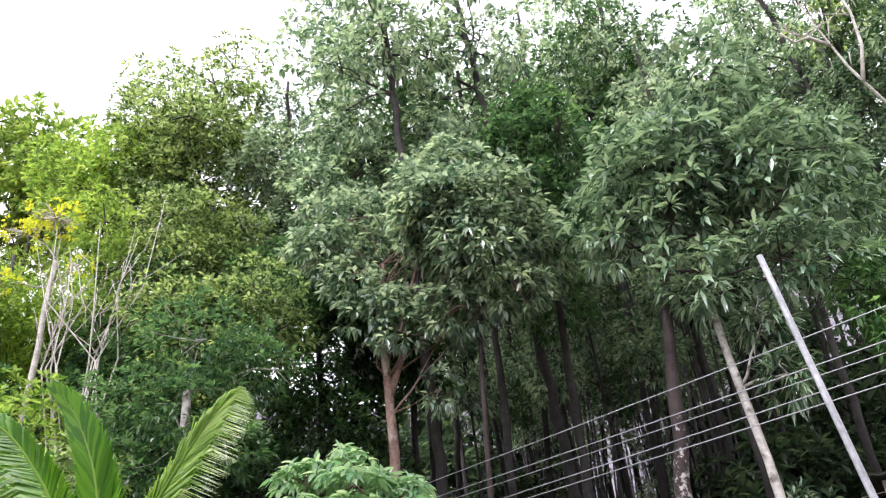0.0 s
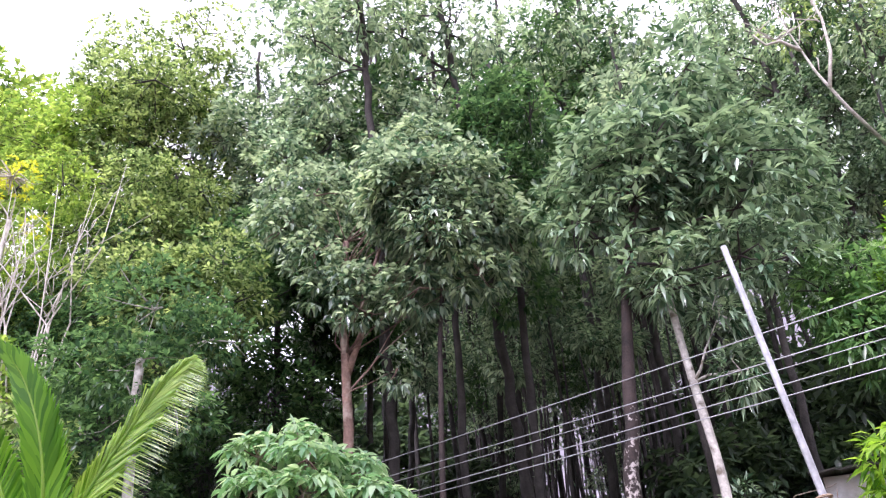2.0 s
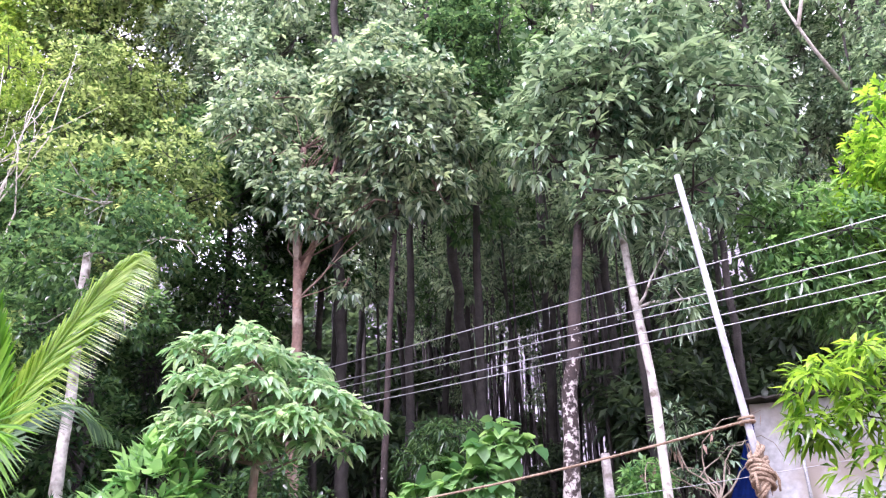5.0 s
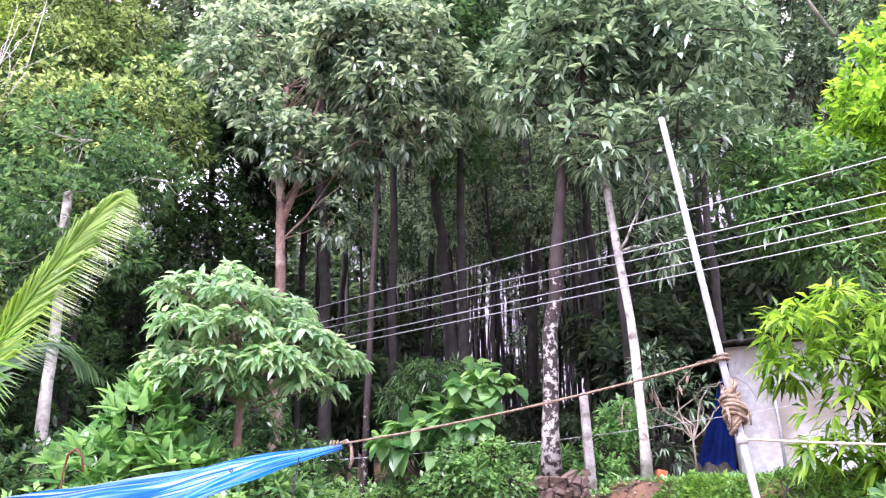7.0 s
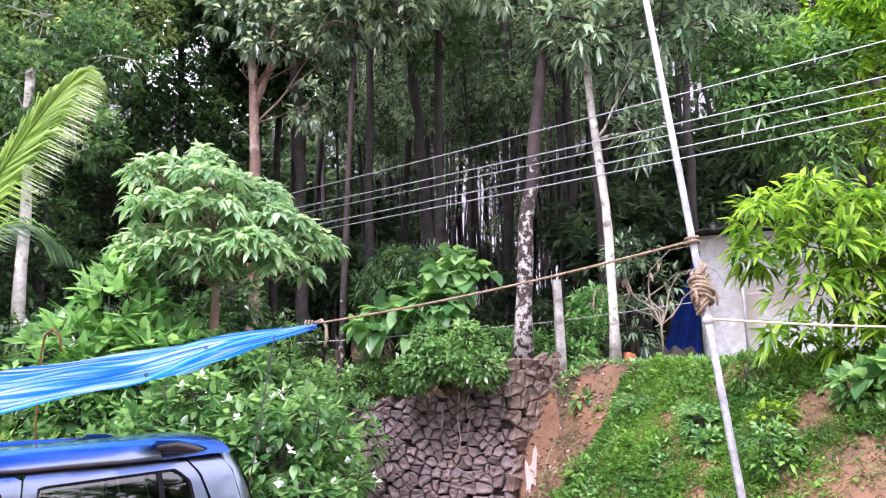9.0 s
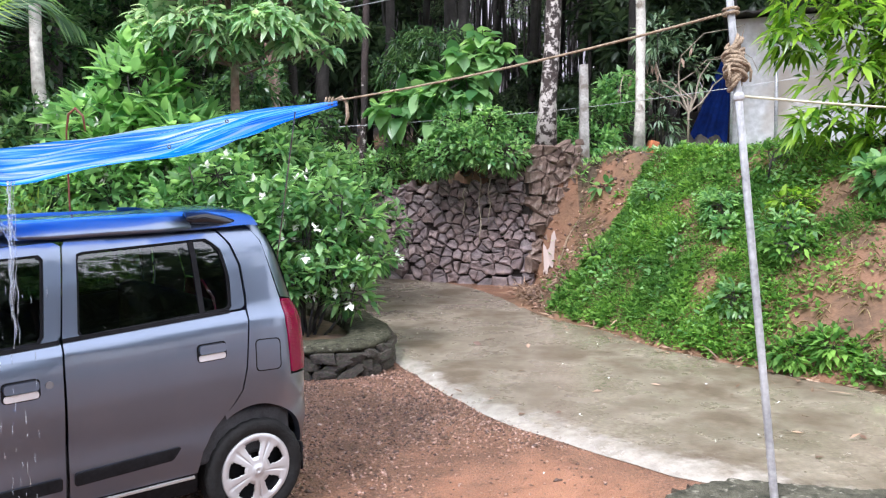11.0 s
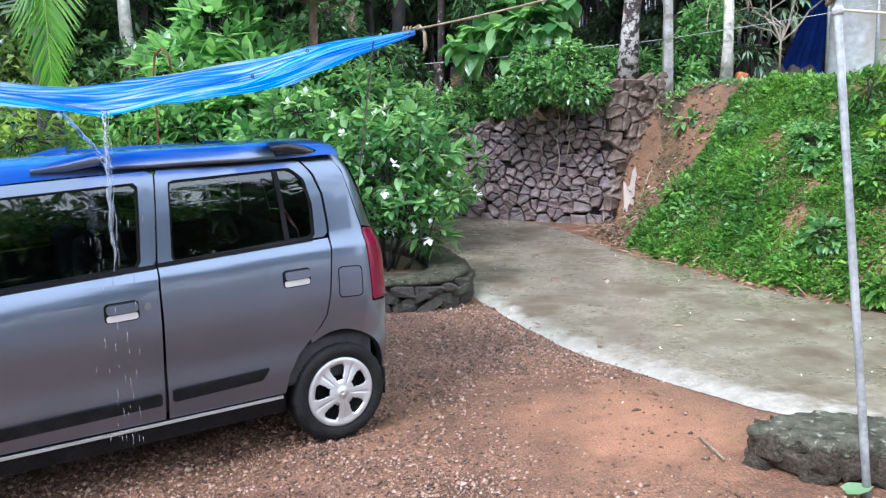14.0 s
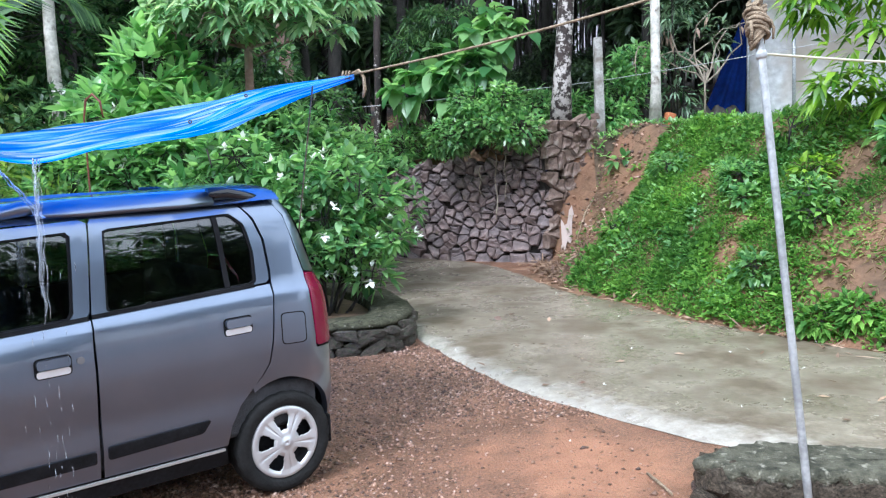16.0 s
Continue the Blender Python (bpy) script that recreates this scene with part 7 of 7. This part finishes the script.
def wood():
    """The dark wood behind: tall slim trees, and an understorey."""
    def forest_tree(seed, h, w, mat, radius=0.12, clusters=560, bark=BARK, cz=0.72, rz=0.32):
        rng = np.random.default_rng(seed)
        lean = rng.normal(0, 0.4, 2)
        return tree("forest_tree", (0, 0, 0), [(0, 0, 0), (lean[0] * 0.4, lean[1] * 0.4, h * 0.5), (lean[0], lean[1], h * 0.95)], radius,
                    crown_lobes(seed, (lean[0], lean[1], h * cz), (w, w, h * rz), 16, 0.40 * w), mat, bark,
                    "tall slim tree in a dense wood", "tree", clusters, 7, 0.27, 0.11, 0.4, 1.3, 0.6, seed, 0.2, 6, 22, "trees of the wood", simple=True)

    tall = [forest_tree(101, 22, 2.7, LEAF_DEEP, 0.13, 560), forest_tree(102, 27, 3.0, LEAF_RUBBER, 0.15, 640), forest_tree(103, 18, 2.5, LEAF_RUBBER, 0.10, 500), forest_tree(104, 24, 2.8, LEAF_RUBBER, 0.12, 560)]
    low = []
    for seed, h in ((111, 6.0), (112, 7.5), (113, 5.0)):
        rng = np.random.default_rng(seed)
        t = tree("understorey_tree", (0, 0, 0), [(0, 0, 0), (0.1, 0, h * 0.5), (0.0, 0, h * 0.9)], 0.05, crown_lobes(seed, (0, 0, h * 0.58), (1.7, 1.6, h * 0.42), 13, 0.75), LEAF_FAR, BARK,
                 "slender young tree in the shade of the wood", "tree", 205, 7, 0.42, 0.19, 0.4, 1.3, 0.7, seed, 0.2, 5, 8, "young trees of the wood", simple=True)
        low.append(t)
    thin = [tree("thin_stem_tree", (0, 0, 0), [(0, 0, 0), (0.1, 0, 6), (-0.1 + 0.3 * k, 0, 14)], 0.048, crown_lobes(120 + k, (0, 0, 15), (1.6, 1.6, 3.0), 6, 1.0), LEAF_DEEP, BARK_HAZED,
                 "thin straight-stemmed tree in a dense wood", "tree", 34, 7, 0.40, 0.18, 0.4, 1.3, 0.6, 120 + k, 0.2, 5, 3, "thin stems of the wood", simple=True, tip=0.6) for k in range(2)]
    rng = np.random.default_rng(5)
    stems = [(rng.uniform(-0.03, 0.25) * y, y) for y in rng.uniform(24, 70, 180)]
    rng = np.random.default_rng(5)
    spots, under = [], []
    for k in range(4000):
        y = rng.uniform(17.5, 48)
        x = rng.uniform(-0.75, 0.78) * y
        open_sky = x < -0.15 * y
        if len(spots) < 76 and all((x - a) ** 2 + (y - b) ** 2 > 4.2 for a, b in spots) and not open_sky and not (5.5 < x < 11.5 and y < 20.5):
            spots.append((x, y))
    for k in range(4000):
        y = rng.uniform(17.5, 40)
        x = rng.uniform(-0.8, 0.8) * y
        window = 0.02 < x / y < 0.20
        if len(under) < 80 and all((x - a) ** 2 + (y - b) ** 2 > 3.6 for a, b in under) and not window and not (5.3 < x < 12 and y < 20.8):
            under.append((x, y))
    under = under + [(6.4 + 0.75 * k, 21.6 + (k * 7 % 5) * 1.3) for k in range(11)]
    behind = [(rng.uniform(-20, 26), rng.uniform(-24, -13)) for k in range(26)]
    far_row = [(x * y, y) for x, y in zip(list(np.linspace(-0.40, -0.02, 12)) + list(np.linspace(0.25, 0.75, 20)), rng.uniform(27, 42, 32))]
    under = under + behind + [(-17, 8), (11.5, -3.5), (13.5, -1), (15, -6), (17, -4), (18, -8), (20, -6), (10.5, -7), (12, -8.2), (9, -9), (14.5, -9.5), (11, -11), (7.5, -8.5)] + [(u * y, y) for u, y in zip(np.linspace(0.0, 0.2, 9), (21.5, 23, 22, 24, 21, 23.5, 22.5, 24.5, 22))] + [(u * y, y) for u, y in zip((0.03, 0.075, 0.12, 0.165), (46.0, 49.0, 45.0, 48.0))]
    hanging = [(u * y, y) for u, y in zip(np.linspace(0.0, 0.20, 9), (31.0, 34.0, 30.0, 35.5, 32.0, 29.5, 34.5, 31.5, 33.0))]
    hanging += [(u * y, y) for u, y in zip(np.linspace(-0.02, 0.21, 9), (27.0, 28.5, 26.5, 29.0, 27.5, 26.0, 28.0, 27.0, 29.0))]
    backdrop_row = [(x, 21.5 + (k * 7 % 4)) for k, x in enumerate(np.linspace(-2.6, 15.0, 10))]
    spots = spots + [(5, -19)] + backdrop_row + hanging
    under = under + far_row
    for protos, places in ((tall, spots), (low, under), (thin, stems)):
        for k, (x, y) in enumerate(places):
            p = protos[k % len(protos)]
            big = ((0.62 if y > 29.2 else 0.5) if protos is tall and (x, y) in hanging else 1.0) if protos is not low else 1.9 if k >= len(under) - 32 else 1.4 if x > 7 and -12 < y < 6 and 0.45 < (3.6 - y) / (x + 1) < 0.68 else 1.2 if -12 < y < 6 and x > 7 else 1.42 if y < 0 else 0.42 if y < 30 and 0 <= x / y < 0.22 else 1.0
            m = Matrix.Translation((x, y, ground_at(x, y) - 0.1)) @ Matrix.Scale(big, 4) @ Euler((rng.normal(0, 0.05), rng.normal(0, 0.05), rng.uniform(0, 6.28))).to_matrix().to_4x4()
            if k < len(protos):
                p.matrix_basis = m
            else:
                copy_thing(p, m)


def dry_twigs():
    """A bare twisted bush by the slim tree, vines on the wall, a red arching shoot."""
    rng = np.random.default_rng(44)
    root = tagged(new("dry_bush"), "bare twisted bush with a few dry brown leaves", "bush")
    root.location = planted(5.0, 14.4)
    bm = bmesh.new()
    ends = []
    for k in range(7):
        p, d = Vector((0, 0, 0.8)), Vector((rng.uniform(-0.9, 0.5), rng.uniform(-0.3, 0.3), 1.0)).normalized()
        pts = [Vector((0, 0, 0)), p]
        for j in range(9):
            d = (d + Vector(rng.normal(0, 0.42, 3)) + Vector((0, 0, 0.05 - 0.07 * j))).normalized()
            p = p + d * 0.27
            pts.append(p)
        tube(bm, pts, [0.022 * (1 - 0.08 * j) for j in range(len(pts))], 5)
        ends += pts[5:]
    part("stem", bm, TWIG, root)
    DRY = surface("dry_leaf", (0.16, 0.10, 0.07), (0.36, 0.27, 0.20), 6, 0.8)
    for i in rng.integers(0, len(ends), 22):
        v, f = leaf_arrays(rng, np.zeros((1, 3)), np.array([[0, -0.2, -1.0]]), 1, 0.22, 0.07, 0.7, 0.6)
        mesh_np("dry_leaf", v, f, DRY, root, "curled dry brown leaf").location = ends[i]
    for k, (x, z0, z1) in enumerate(((1.12, 1.95, 0.75), (1.28, 1.9, 1.1), (0.85, 1.7, 1.2))):
        y = 13.72 - 0.435 * (x - 1.12)
        cord("hanging_vine", [(x + 0.02 * math.sin(j * 1.4 + k), y - 0.05 + 0.07 * (z0 + (z1 - z0) * j / 8) - 0.02, z0 + (z1 - z0) * j / 8) for j in range(9)], 0.011, TWIG, "dry vine hanging down the stone wall", "vine", 5, "vines on the wall")
    arch = [(-3.68, 8.6, 0.3), (-3.66, 8.5, 1.6), (-3.66, 8.5, 2.36), (-3.62, 8.48, 2.54), (-3.54, 8.46, 2.60), (-3.46, 8.45, 2.52), (-3.44, 8.45, 2.36)]
    cord("red_shoot", arch, [0.010, 0.010, 0.010, 0.014, 0.015, 0.013, 0.008], surface("red_shoot_skin", (0.14, 0.035, 0.03), (0.30, 0.09, 0.06), 12, 0.5), "red fleshy shoot arching over at its top", "shoot", 7)


def open_soil(x, y):
    """How bare the bank is at a place: 1 on open red soil, 0 under full cover."""
    out = np.zeros(np.shape(x))
    for cx, cy, rx, ry in ((4.55, 7.15, 0.85, 0.85), (5.2, 6.4, 0.8, 0.8), (3.95, 7.25, 0.45, 0.5), (3.32, 8.75, 0.14, 0.26), (3.62, 9.0, 0.15, 0.28), (3.6, 10.5, 0.14, 0.2), (4.9, 8.6, 0.5, 0.35), (4.6, 10.4, 0.2, 0.3)):
        r = np.hypot((x - cx) / rx, (y - cy) / ry) + 0.35 * ripple(x * 2.3, y * 2.3)
        out = np.maximum(out, np.clip(1.6 - 1.1 * r, 0, 1))
    return out


def ground_cover():
    """Low leaves on the bank and the terrace, gravel in the yard, litter on the lane."""
    rng = np.random.default_rng(77)
    n = 84000
    x, y = rng.uniform(1.2, 8.5, n), rng.uniform(5.0, 14.2, n)
    z, k = height(x, y)
    den = 0.55 + 0.6 * ripple(x * 0.8 + 2.1, y * 0.8) + 0.3 * ripple(x * 2.3, y * 2.3)
    bare = (y > 10.8) & (x < 2.35 + (y - 11.2) * 0.95)
    brown = open_soil(x, y)
    keep = (k > 0.005) & (k < 1.0) & (rng.random(n) < (0.75 * den + 0.32) * (1 - 0.90 * brown) + 0.45 * (k < 0.09)) & ~(bare & (rng.random(n) < 0.97))
    tuft = np.clip(ripple(x * 2.6 + 1, y * 2.6) + 0.25, 0, 1)
    pos = np.stack([x, y, z + tuft * 0.10 * rng.random(n)], 1)[keep]
    sets = []
    for lo, hi, size in ((-1, 0.2, 0.045), (0.2, 0.5, 0.060), (0.5, 2, 0.085)):
        q = pos[(tuft[keep] > lo) & (tuft[keep] <= hi)]
        sets.append(leaf_arrays(rng, q, np.tile([[-0.35, -0.5, 0.8]], (len(q), 1)), 4, size, size * 0.75, 1.4, 0.15, 0.1, 0.03, True))
    v, f = joined(sets)
    tagged(mesh_np("ground_cover", v, f, GRASS), "low green creeping plants covering the bank", "ground cover", kind="stuff")
    # dry straw and roots hanging over the open soil
    STRAW = leaf("dry_straw", (0.14, 0.095, 0.045), (0.42, 0.34, 0.20), 0.9, 0.15, gloss=0.1)
    n = 5200
    x, y = rng.uniform(2.2, 7.0, n), rng.uniform(5.4, 12.6, n)
    z, k = height(x, y)
    keep = (k > 0.03) & (k < 1.0) & (rng.random(n) < 0.12 + 0.6 * open_soil(x, y))
    pos = np.stack([x, y, z + 0.01], 1)[keep]
    v, f = leaf_arrays(rng, pos, np.tile([[-0.5, -0.6, 0.25]], (len(pos), 1)), 4, 0.13, 0.010, 1.0, 0.7, 0.0, 0.0, True)
    tagged(mesh_np("dry_grass", v, f, STRAW), "dry straw and roots hanging over the bare soil", "grass", kind="stuff")
    n = 5200
    x, y = rng.uniform(2.0, 8.5, n), rng.uniform(5.0, 14.2, n)
    z, k = height(x, y)
    keep = (k > 0.05) & (k < 1.0) & (ripple(x * 0.9, y * 0.9 + 3) > -0.1) & (open_soil(x, y) < 0.35) & ~((y > 10.8) & (x < 2.35 + (y - 11.2) * 0.95))
    pos = np.stack([x, y, z], 1)[keep]
    v, f = leaf_arrays(rng, pos, np.tile([[-0.15, -0.3, 1.0]], (len(pos), 1)), 6, 0.17, 0.011, 0.9, 0.35, 0.0, 0.0, True)
    tagged(mesh_np("grass_tufts", v, f, GRASS), "thin grass tufts on the bank", "grass", kind="stuff")
    n = 9000
    x, y = rng.uniform(-10, 9, n), rng.uniform(13.5, 19, n)
    z, k = height(x, y)
    keep = (k >= 1.0) & (rng.random(n) < 0.75)
    pos = np.stack([x, y, z], 1)[keep]
    v, f = leaf_arrays(rng, pos, np.tile([[0, -0.4, 0.9]], (len(pos), 1)), 6, 0.13, 0.06, 1.3, 0.2, 0.1, 0.05, True)
    tagged(mesh_np("terrace_weeds", v, f, LEAF_SHRUB), "low weeds on the shaded terrace", "weeds", kind="stuff")
    # larger leaves in clumps over the cover
    n = 2600
    x, y = rng.uniform(1.6, 8.5, n), rng.uniform(5.0, 13.8, n)
    z, k = height(x, y)
    keep = (k > 0.04) & (k < 1.0) & (ripple(x * 1.4 + 4, y * 1.4) > 0.12) & (open_soil(x, y) < 0.3) & ~((y > 10.8) & (x < 2.5 + (y - 11.2) * 0.95)) & ~((x - 4.5) ** 2 + (y - 7.2) ** 2 < 1.0)
    pos = np.stack([x, y, z + 0.02], 1)[keep]
    v, f = leaf_arrays(rng, pos, np.tile([[-0.3, -0.5, 0.9]], (len(pos), 1)), 6, 0.095, 0.07, 1.3, 0.25, 0.12, 0.05)
    tagged(mesh_np("creeping_weeds", v, f, LEAF_SHRUB), "broader-leaved weeds growing over the bank", "weeds", kind="stuff")
    # gravel
    oct_v = np.array([[1, 0, 0], [-1, 0, 0], [0, 1, 0], [0, -1, 0], [0, 0, 0.8], [0, 0, -0.8]], float)
    oct_f = np.array([[0, 2, 4], [2, 1, 4], [1, 3, 4], [3, 0, 4], [2, 0, 5], [1, 2, 5], [3, 1, 5], [0, 3, 5]])
    n = 120000
    x, y = rng.uniform(-3.2, 2.4, n), rng.uniform(2.5, 7.6, n)
    road_y = np.interp(x, [p[0] for p in NEAR[4:]], [p[1] for p in NEAR[4:]])
    patchy = 0.55 + 0.45 * ripple(x * 0.9 + 1, y * 0.9) + 0.25 * ripple(x * 3.1, y * 2.7)
    muddy = np.hypot((x - 0.85) / 0.85, (y - 4.4) / 0.8) + 0.25 * ripple(x * 3, y * 3)
    patchy = np.where(muddy < 1.0, 0.04, np.where(muddy < 1.4, patchy * 0.4, patchy))
    keep = (y < road_y + 0.08) & (rng.random(n) < np.clip(patchy, 0.03, 1)) & ~((x > 1.22) & (y > 3.55))
    x, y = x[keep], y[keep]
    s = rng.uniform(0.0055, 0.0155, len(x)) * (1 + 0.9 * (rng.random(len(x)) > 0.96))
    ang = rng.uniform(0, 6.28, len(x))
    base = oct_v[None] * [[[1.0, 0.8, 0.7]]] * s[:, None, None] * rng.uniform(0.6, 1.35, (len(x), 6, 1)) + rng.normal(0, 0.16, (len(x), 6, 3)) * s[:, None, None]
    ca, sa = np.cos(ang)[:, None], np.sin(ang)[:, None]
    vx, vy = base[:, :, 0] * ca - base[:, :, 1] * sa, base[:, :, 0] * sa + base[:, :, 1] * ca
    V = np.stack([vx + x[:, None], vy + y[:, None], base[:, :, 2] + height(x, y)[0][:, None] + s[:, None] * 0.2], -1).reshape(-1, 3)
    F = (np.arange(len(x))[:, None, None] * 6 + oct_f[None]).reshape(-1, 3)
    n = 420
    px, py = rng.uniform(1.7, 3.7, n), rng.uniform(10.8, 13.7, n)
    ok = (px < 2.3 + (py - 11.2) * 0.95) & (px > 1.6 + (py - 11.5) * 0.25)
    px, py = px[ok], py[ok]
    ps = rng.uniform(0.012, 0.05, len(px))
    pb = oct_v[None] * ps[:, None, None] * rng.uniform(0.6, 1.3, (len(px), 6, 1)) + np.stack([px, py, height(px, py)[0] + 0.01], 1)[:, None]
    F = np.concatenate([F, (np.arange(len(px))[:, None, None] * 6 + oct_f[None]).reshape(-1, 3) + len(V)])
    V = np.concatenate([V, pb.reshape(-1, 3)])
    PEBBLE, nn, ll, pp = nodes_of("laterite_pebble")
    geo = nn.new("ShaderNodeNewGeometry")
    r = ramp(nn, [(0.0, (0.045, 0.025, 0.020)), (0.35, (0.140, 0.080, 0.052)), (0.70, (0.285, 0.165, 0.108)), (0.90, (0.35, 0.215, 0.16)), (1.0, (0.42, 0.31, 0.25))])
    ll.new(geo.outputs["Random Per Island"], r.inputs["Fac"])
    ll.new(r.outputs["Color"], pp.inputs["Base Color"])
    pp.inputs["Roughness"].default_value = 0.4
    tagged(mesh_np("gravel", V, F, PEBBLE), "wet red laterite gravel strewn over the yard", "gravel", kind="stuff")
    # dead leaves at the bank's foot and on the lane
    DEAD = leaf("dead_leaf", (0.12, 0.065, 0.045), (0.42, 0.29, 0.22), 0.7, 0.1)
    n = 260
    t = rng.random(n)
    foot = resample(FOOT[7:15], 200)[(t * 199).astype(int)] + rng.normal(0, 0.16, (n, 2)) - [[0.1, 0.05]]
    pile = np.array([[1.90, 12.5]]) + rng.normal(0, 1, (620, 2)) * [[0.2, 0.5]]
    lane = np.stack([rng.uniform(0.3, 3.6, 60), rng.uniform(4.8, 11.5, 60)], 1)
    ramp_x = rng.uniform(1.7, 3.9, 1100)
    ramp_y = rng.uniform(11.2, 13.9, 1100)
    on = ramp_x < 2.3 + (ramp_y - 11.2) * 0.75
    xy = np.concatenate([foot, pile, lane, np.stack([ramp_x, ramp_y], 1)[on]])
    pos = np.concatenate([xy, np.maximum(height(xy[:, 0], xy[:, 1])[0], 0.035)[:, None] + 0.012], 1)
    w = unit(rng.normal(0, 1, (len(pos), 3)) * [1, 1, 0.15])
    thin = rng.random(len(pos)) < 0.45
    v, f = joined([leaf_arrays(rng, pos[~thin], w[~thin], 1, 0.10, 0.045, 0.4, 0.05, 0.1, 0.0), leaf_arrays(rng, pos[thin], w[thin], 1, 0.24, 0.024, 0.4, 0.05, 0.1, 0.0)])
    tagged(mesh_np("leaf_litter", v, f, DEAD), "brown dead leaves lying along the bank's foot", "leaf litter", kind="stuff")
    n = 46
    xy = np.stack([rng.uniform(-0.2, 4.2, n), rng.uniform(4.6, 12.5, n)], 1)
    pos = np.concatenate([xy, np.full((n, 1), 0.055)], 1)
    v, f = leaf_arrays(rng, pos, unit(rng.normal(0, 1, (n, 3)) * [1, 1, 0.1]), 2, 0.024, 0.015, 0.8, 0.0, 0.1, 0.0)
    tagged(mesh_np("fallen_petals", v, f, FLOWER_WHITE), "white petals strewn on the wet lane", "petals", kind="stuff")
    # the scrap of pale cloth and the stick
    v, f = [], []
    for i in range(13):
        for j in range(6):
            a, b = i / 12, j / 5
            px, py = 2.20 + 0.16 * (b - 0.5) * (0.5 + a) + 0.12 * a, 13.22 + 0.26 * a + 0.05 * math.sin(b * 7 + a * 9)
            v.append((px, py, ground_at(px, py) + 0.05 + 0.014 * math.sin(a * 11 + b * 6) + 0.010 * math.sin(b * 9)))
    idx = (np.arange(12)[:, None] * 6 + np.arange(5)[None]).ravel()
    tagged(mesh_np("cloth_scrap", v, np.stack([idx, idx + 1, idx + 7, idx + 6], 1), plain("pale_cloth", (0.36, 0.29, 0.26), 0.9), smooth=True), "crumpled pale cloth scrap lying on the soil", "cloth")
    for k in range(9):
        q = np.array([-0.5, 14.75]) * (1 - k / 8) + np.array([0.95, 14.0]) * (k / 8) + rng.normal(0, 0.07, 2)
        ob = tagged(new("loose_stone", STONES[k % 14]), "small pale stone fallen at the wall's foot", "stone", "loose stones at the wall's foot")
        ob.matrix_basis = pose(q[0], q[1] - 0.05, 0.06, 0, 0, 40 * k) @ Matrix.Diagonal((0.16, 0.12, 0.09, 1))
    bm = bmesh.new()
    box(bm, (-0.09, -0.07, -0.05), (0.09, 0.07, 0.22), 0.02)
    ob = tagged(part("clay_block", bm, surface("orange_clay", (0.30, 0.09, 0.03), (0.50, 0.18, 0.07), 9, 0.8)), "orange clay block leaning by the slim tree", "block")
    ob.matrix_basis = pose(4.24, 14.1, ground_at(4.24, 14.1), 0, 12, 20)
    v, f = leaf_arrays(np.random.default_rng(2), np.array([[1.62, 3.55, 0.03]]), np.array([[0.9, 0.2, 0.1]]), 1, 0.17, 0.13, 0.2, 0.0, 0.1, 0.0, broad=True)
    tagged(mesh_np("fallen_leaf", v, f, LEAF_LIGHT), "pale green leaf fallen beside the pole", "leaf")
    cord("dry_stalk", [(2.30, 12.70, ground_at(2.30, 12.70) + 0.04), (2.52, 13.0, ground_at(2.52, 13.0) + 0.05), (2.75, 13.3, ground_at(2.75, 13.3) + 0.06)], [0.012, 0.014, 0.010], ROPE, "dry brown stalk lying on the soil ramp", "stalk")
    cord("stick", [(1.12, 4.19, 0.02), (1.14, 4.05, 0.03), (1.17, 3.9, 0.025)], [0.008, 0.010, 0.007], ROPE, "short pale stick lying on the gravel", "stick")


near_trees()
palms()
shrubs()
fence()
shed()
pole()
tarpaulin()
water()
lines()
slab_block()
dry_twigs()
wood()
ground_cover()
planter()
walls()
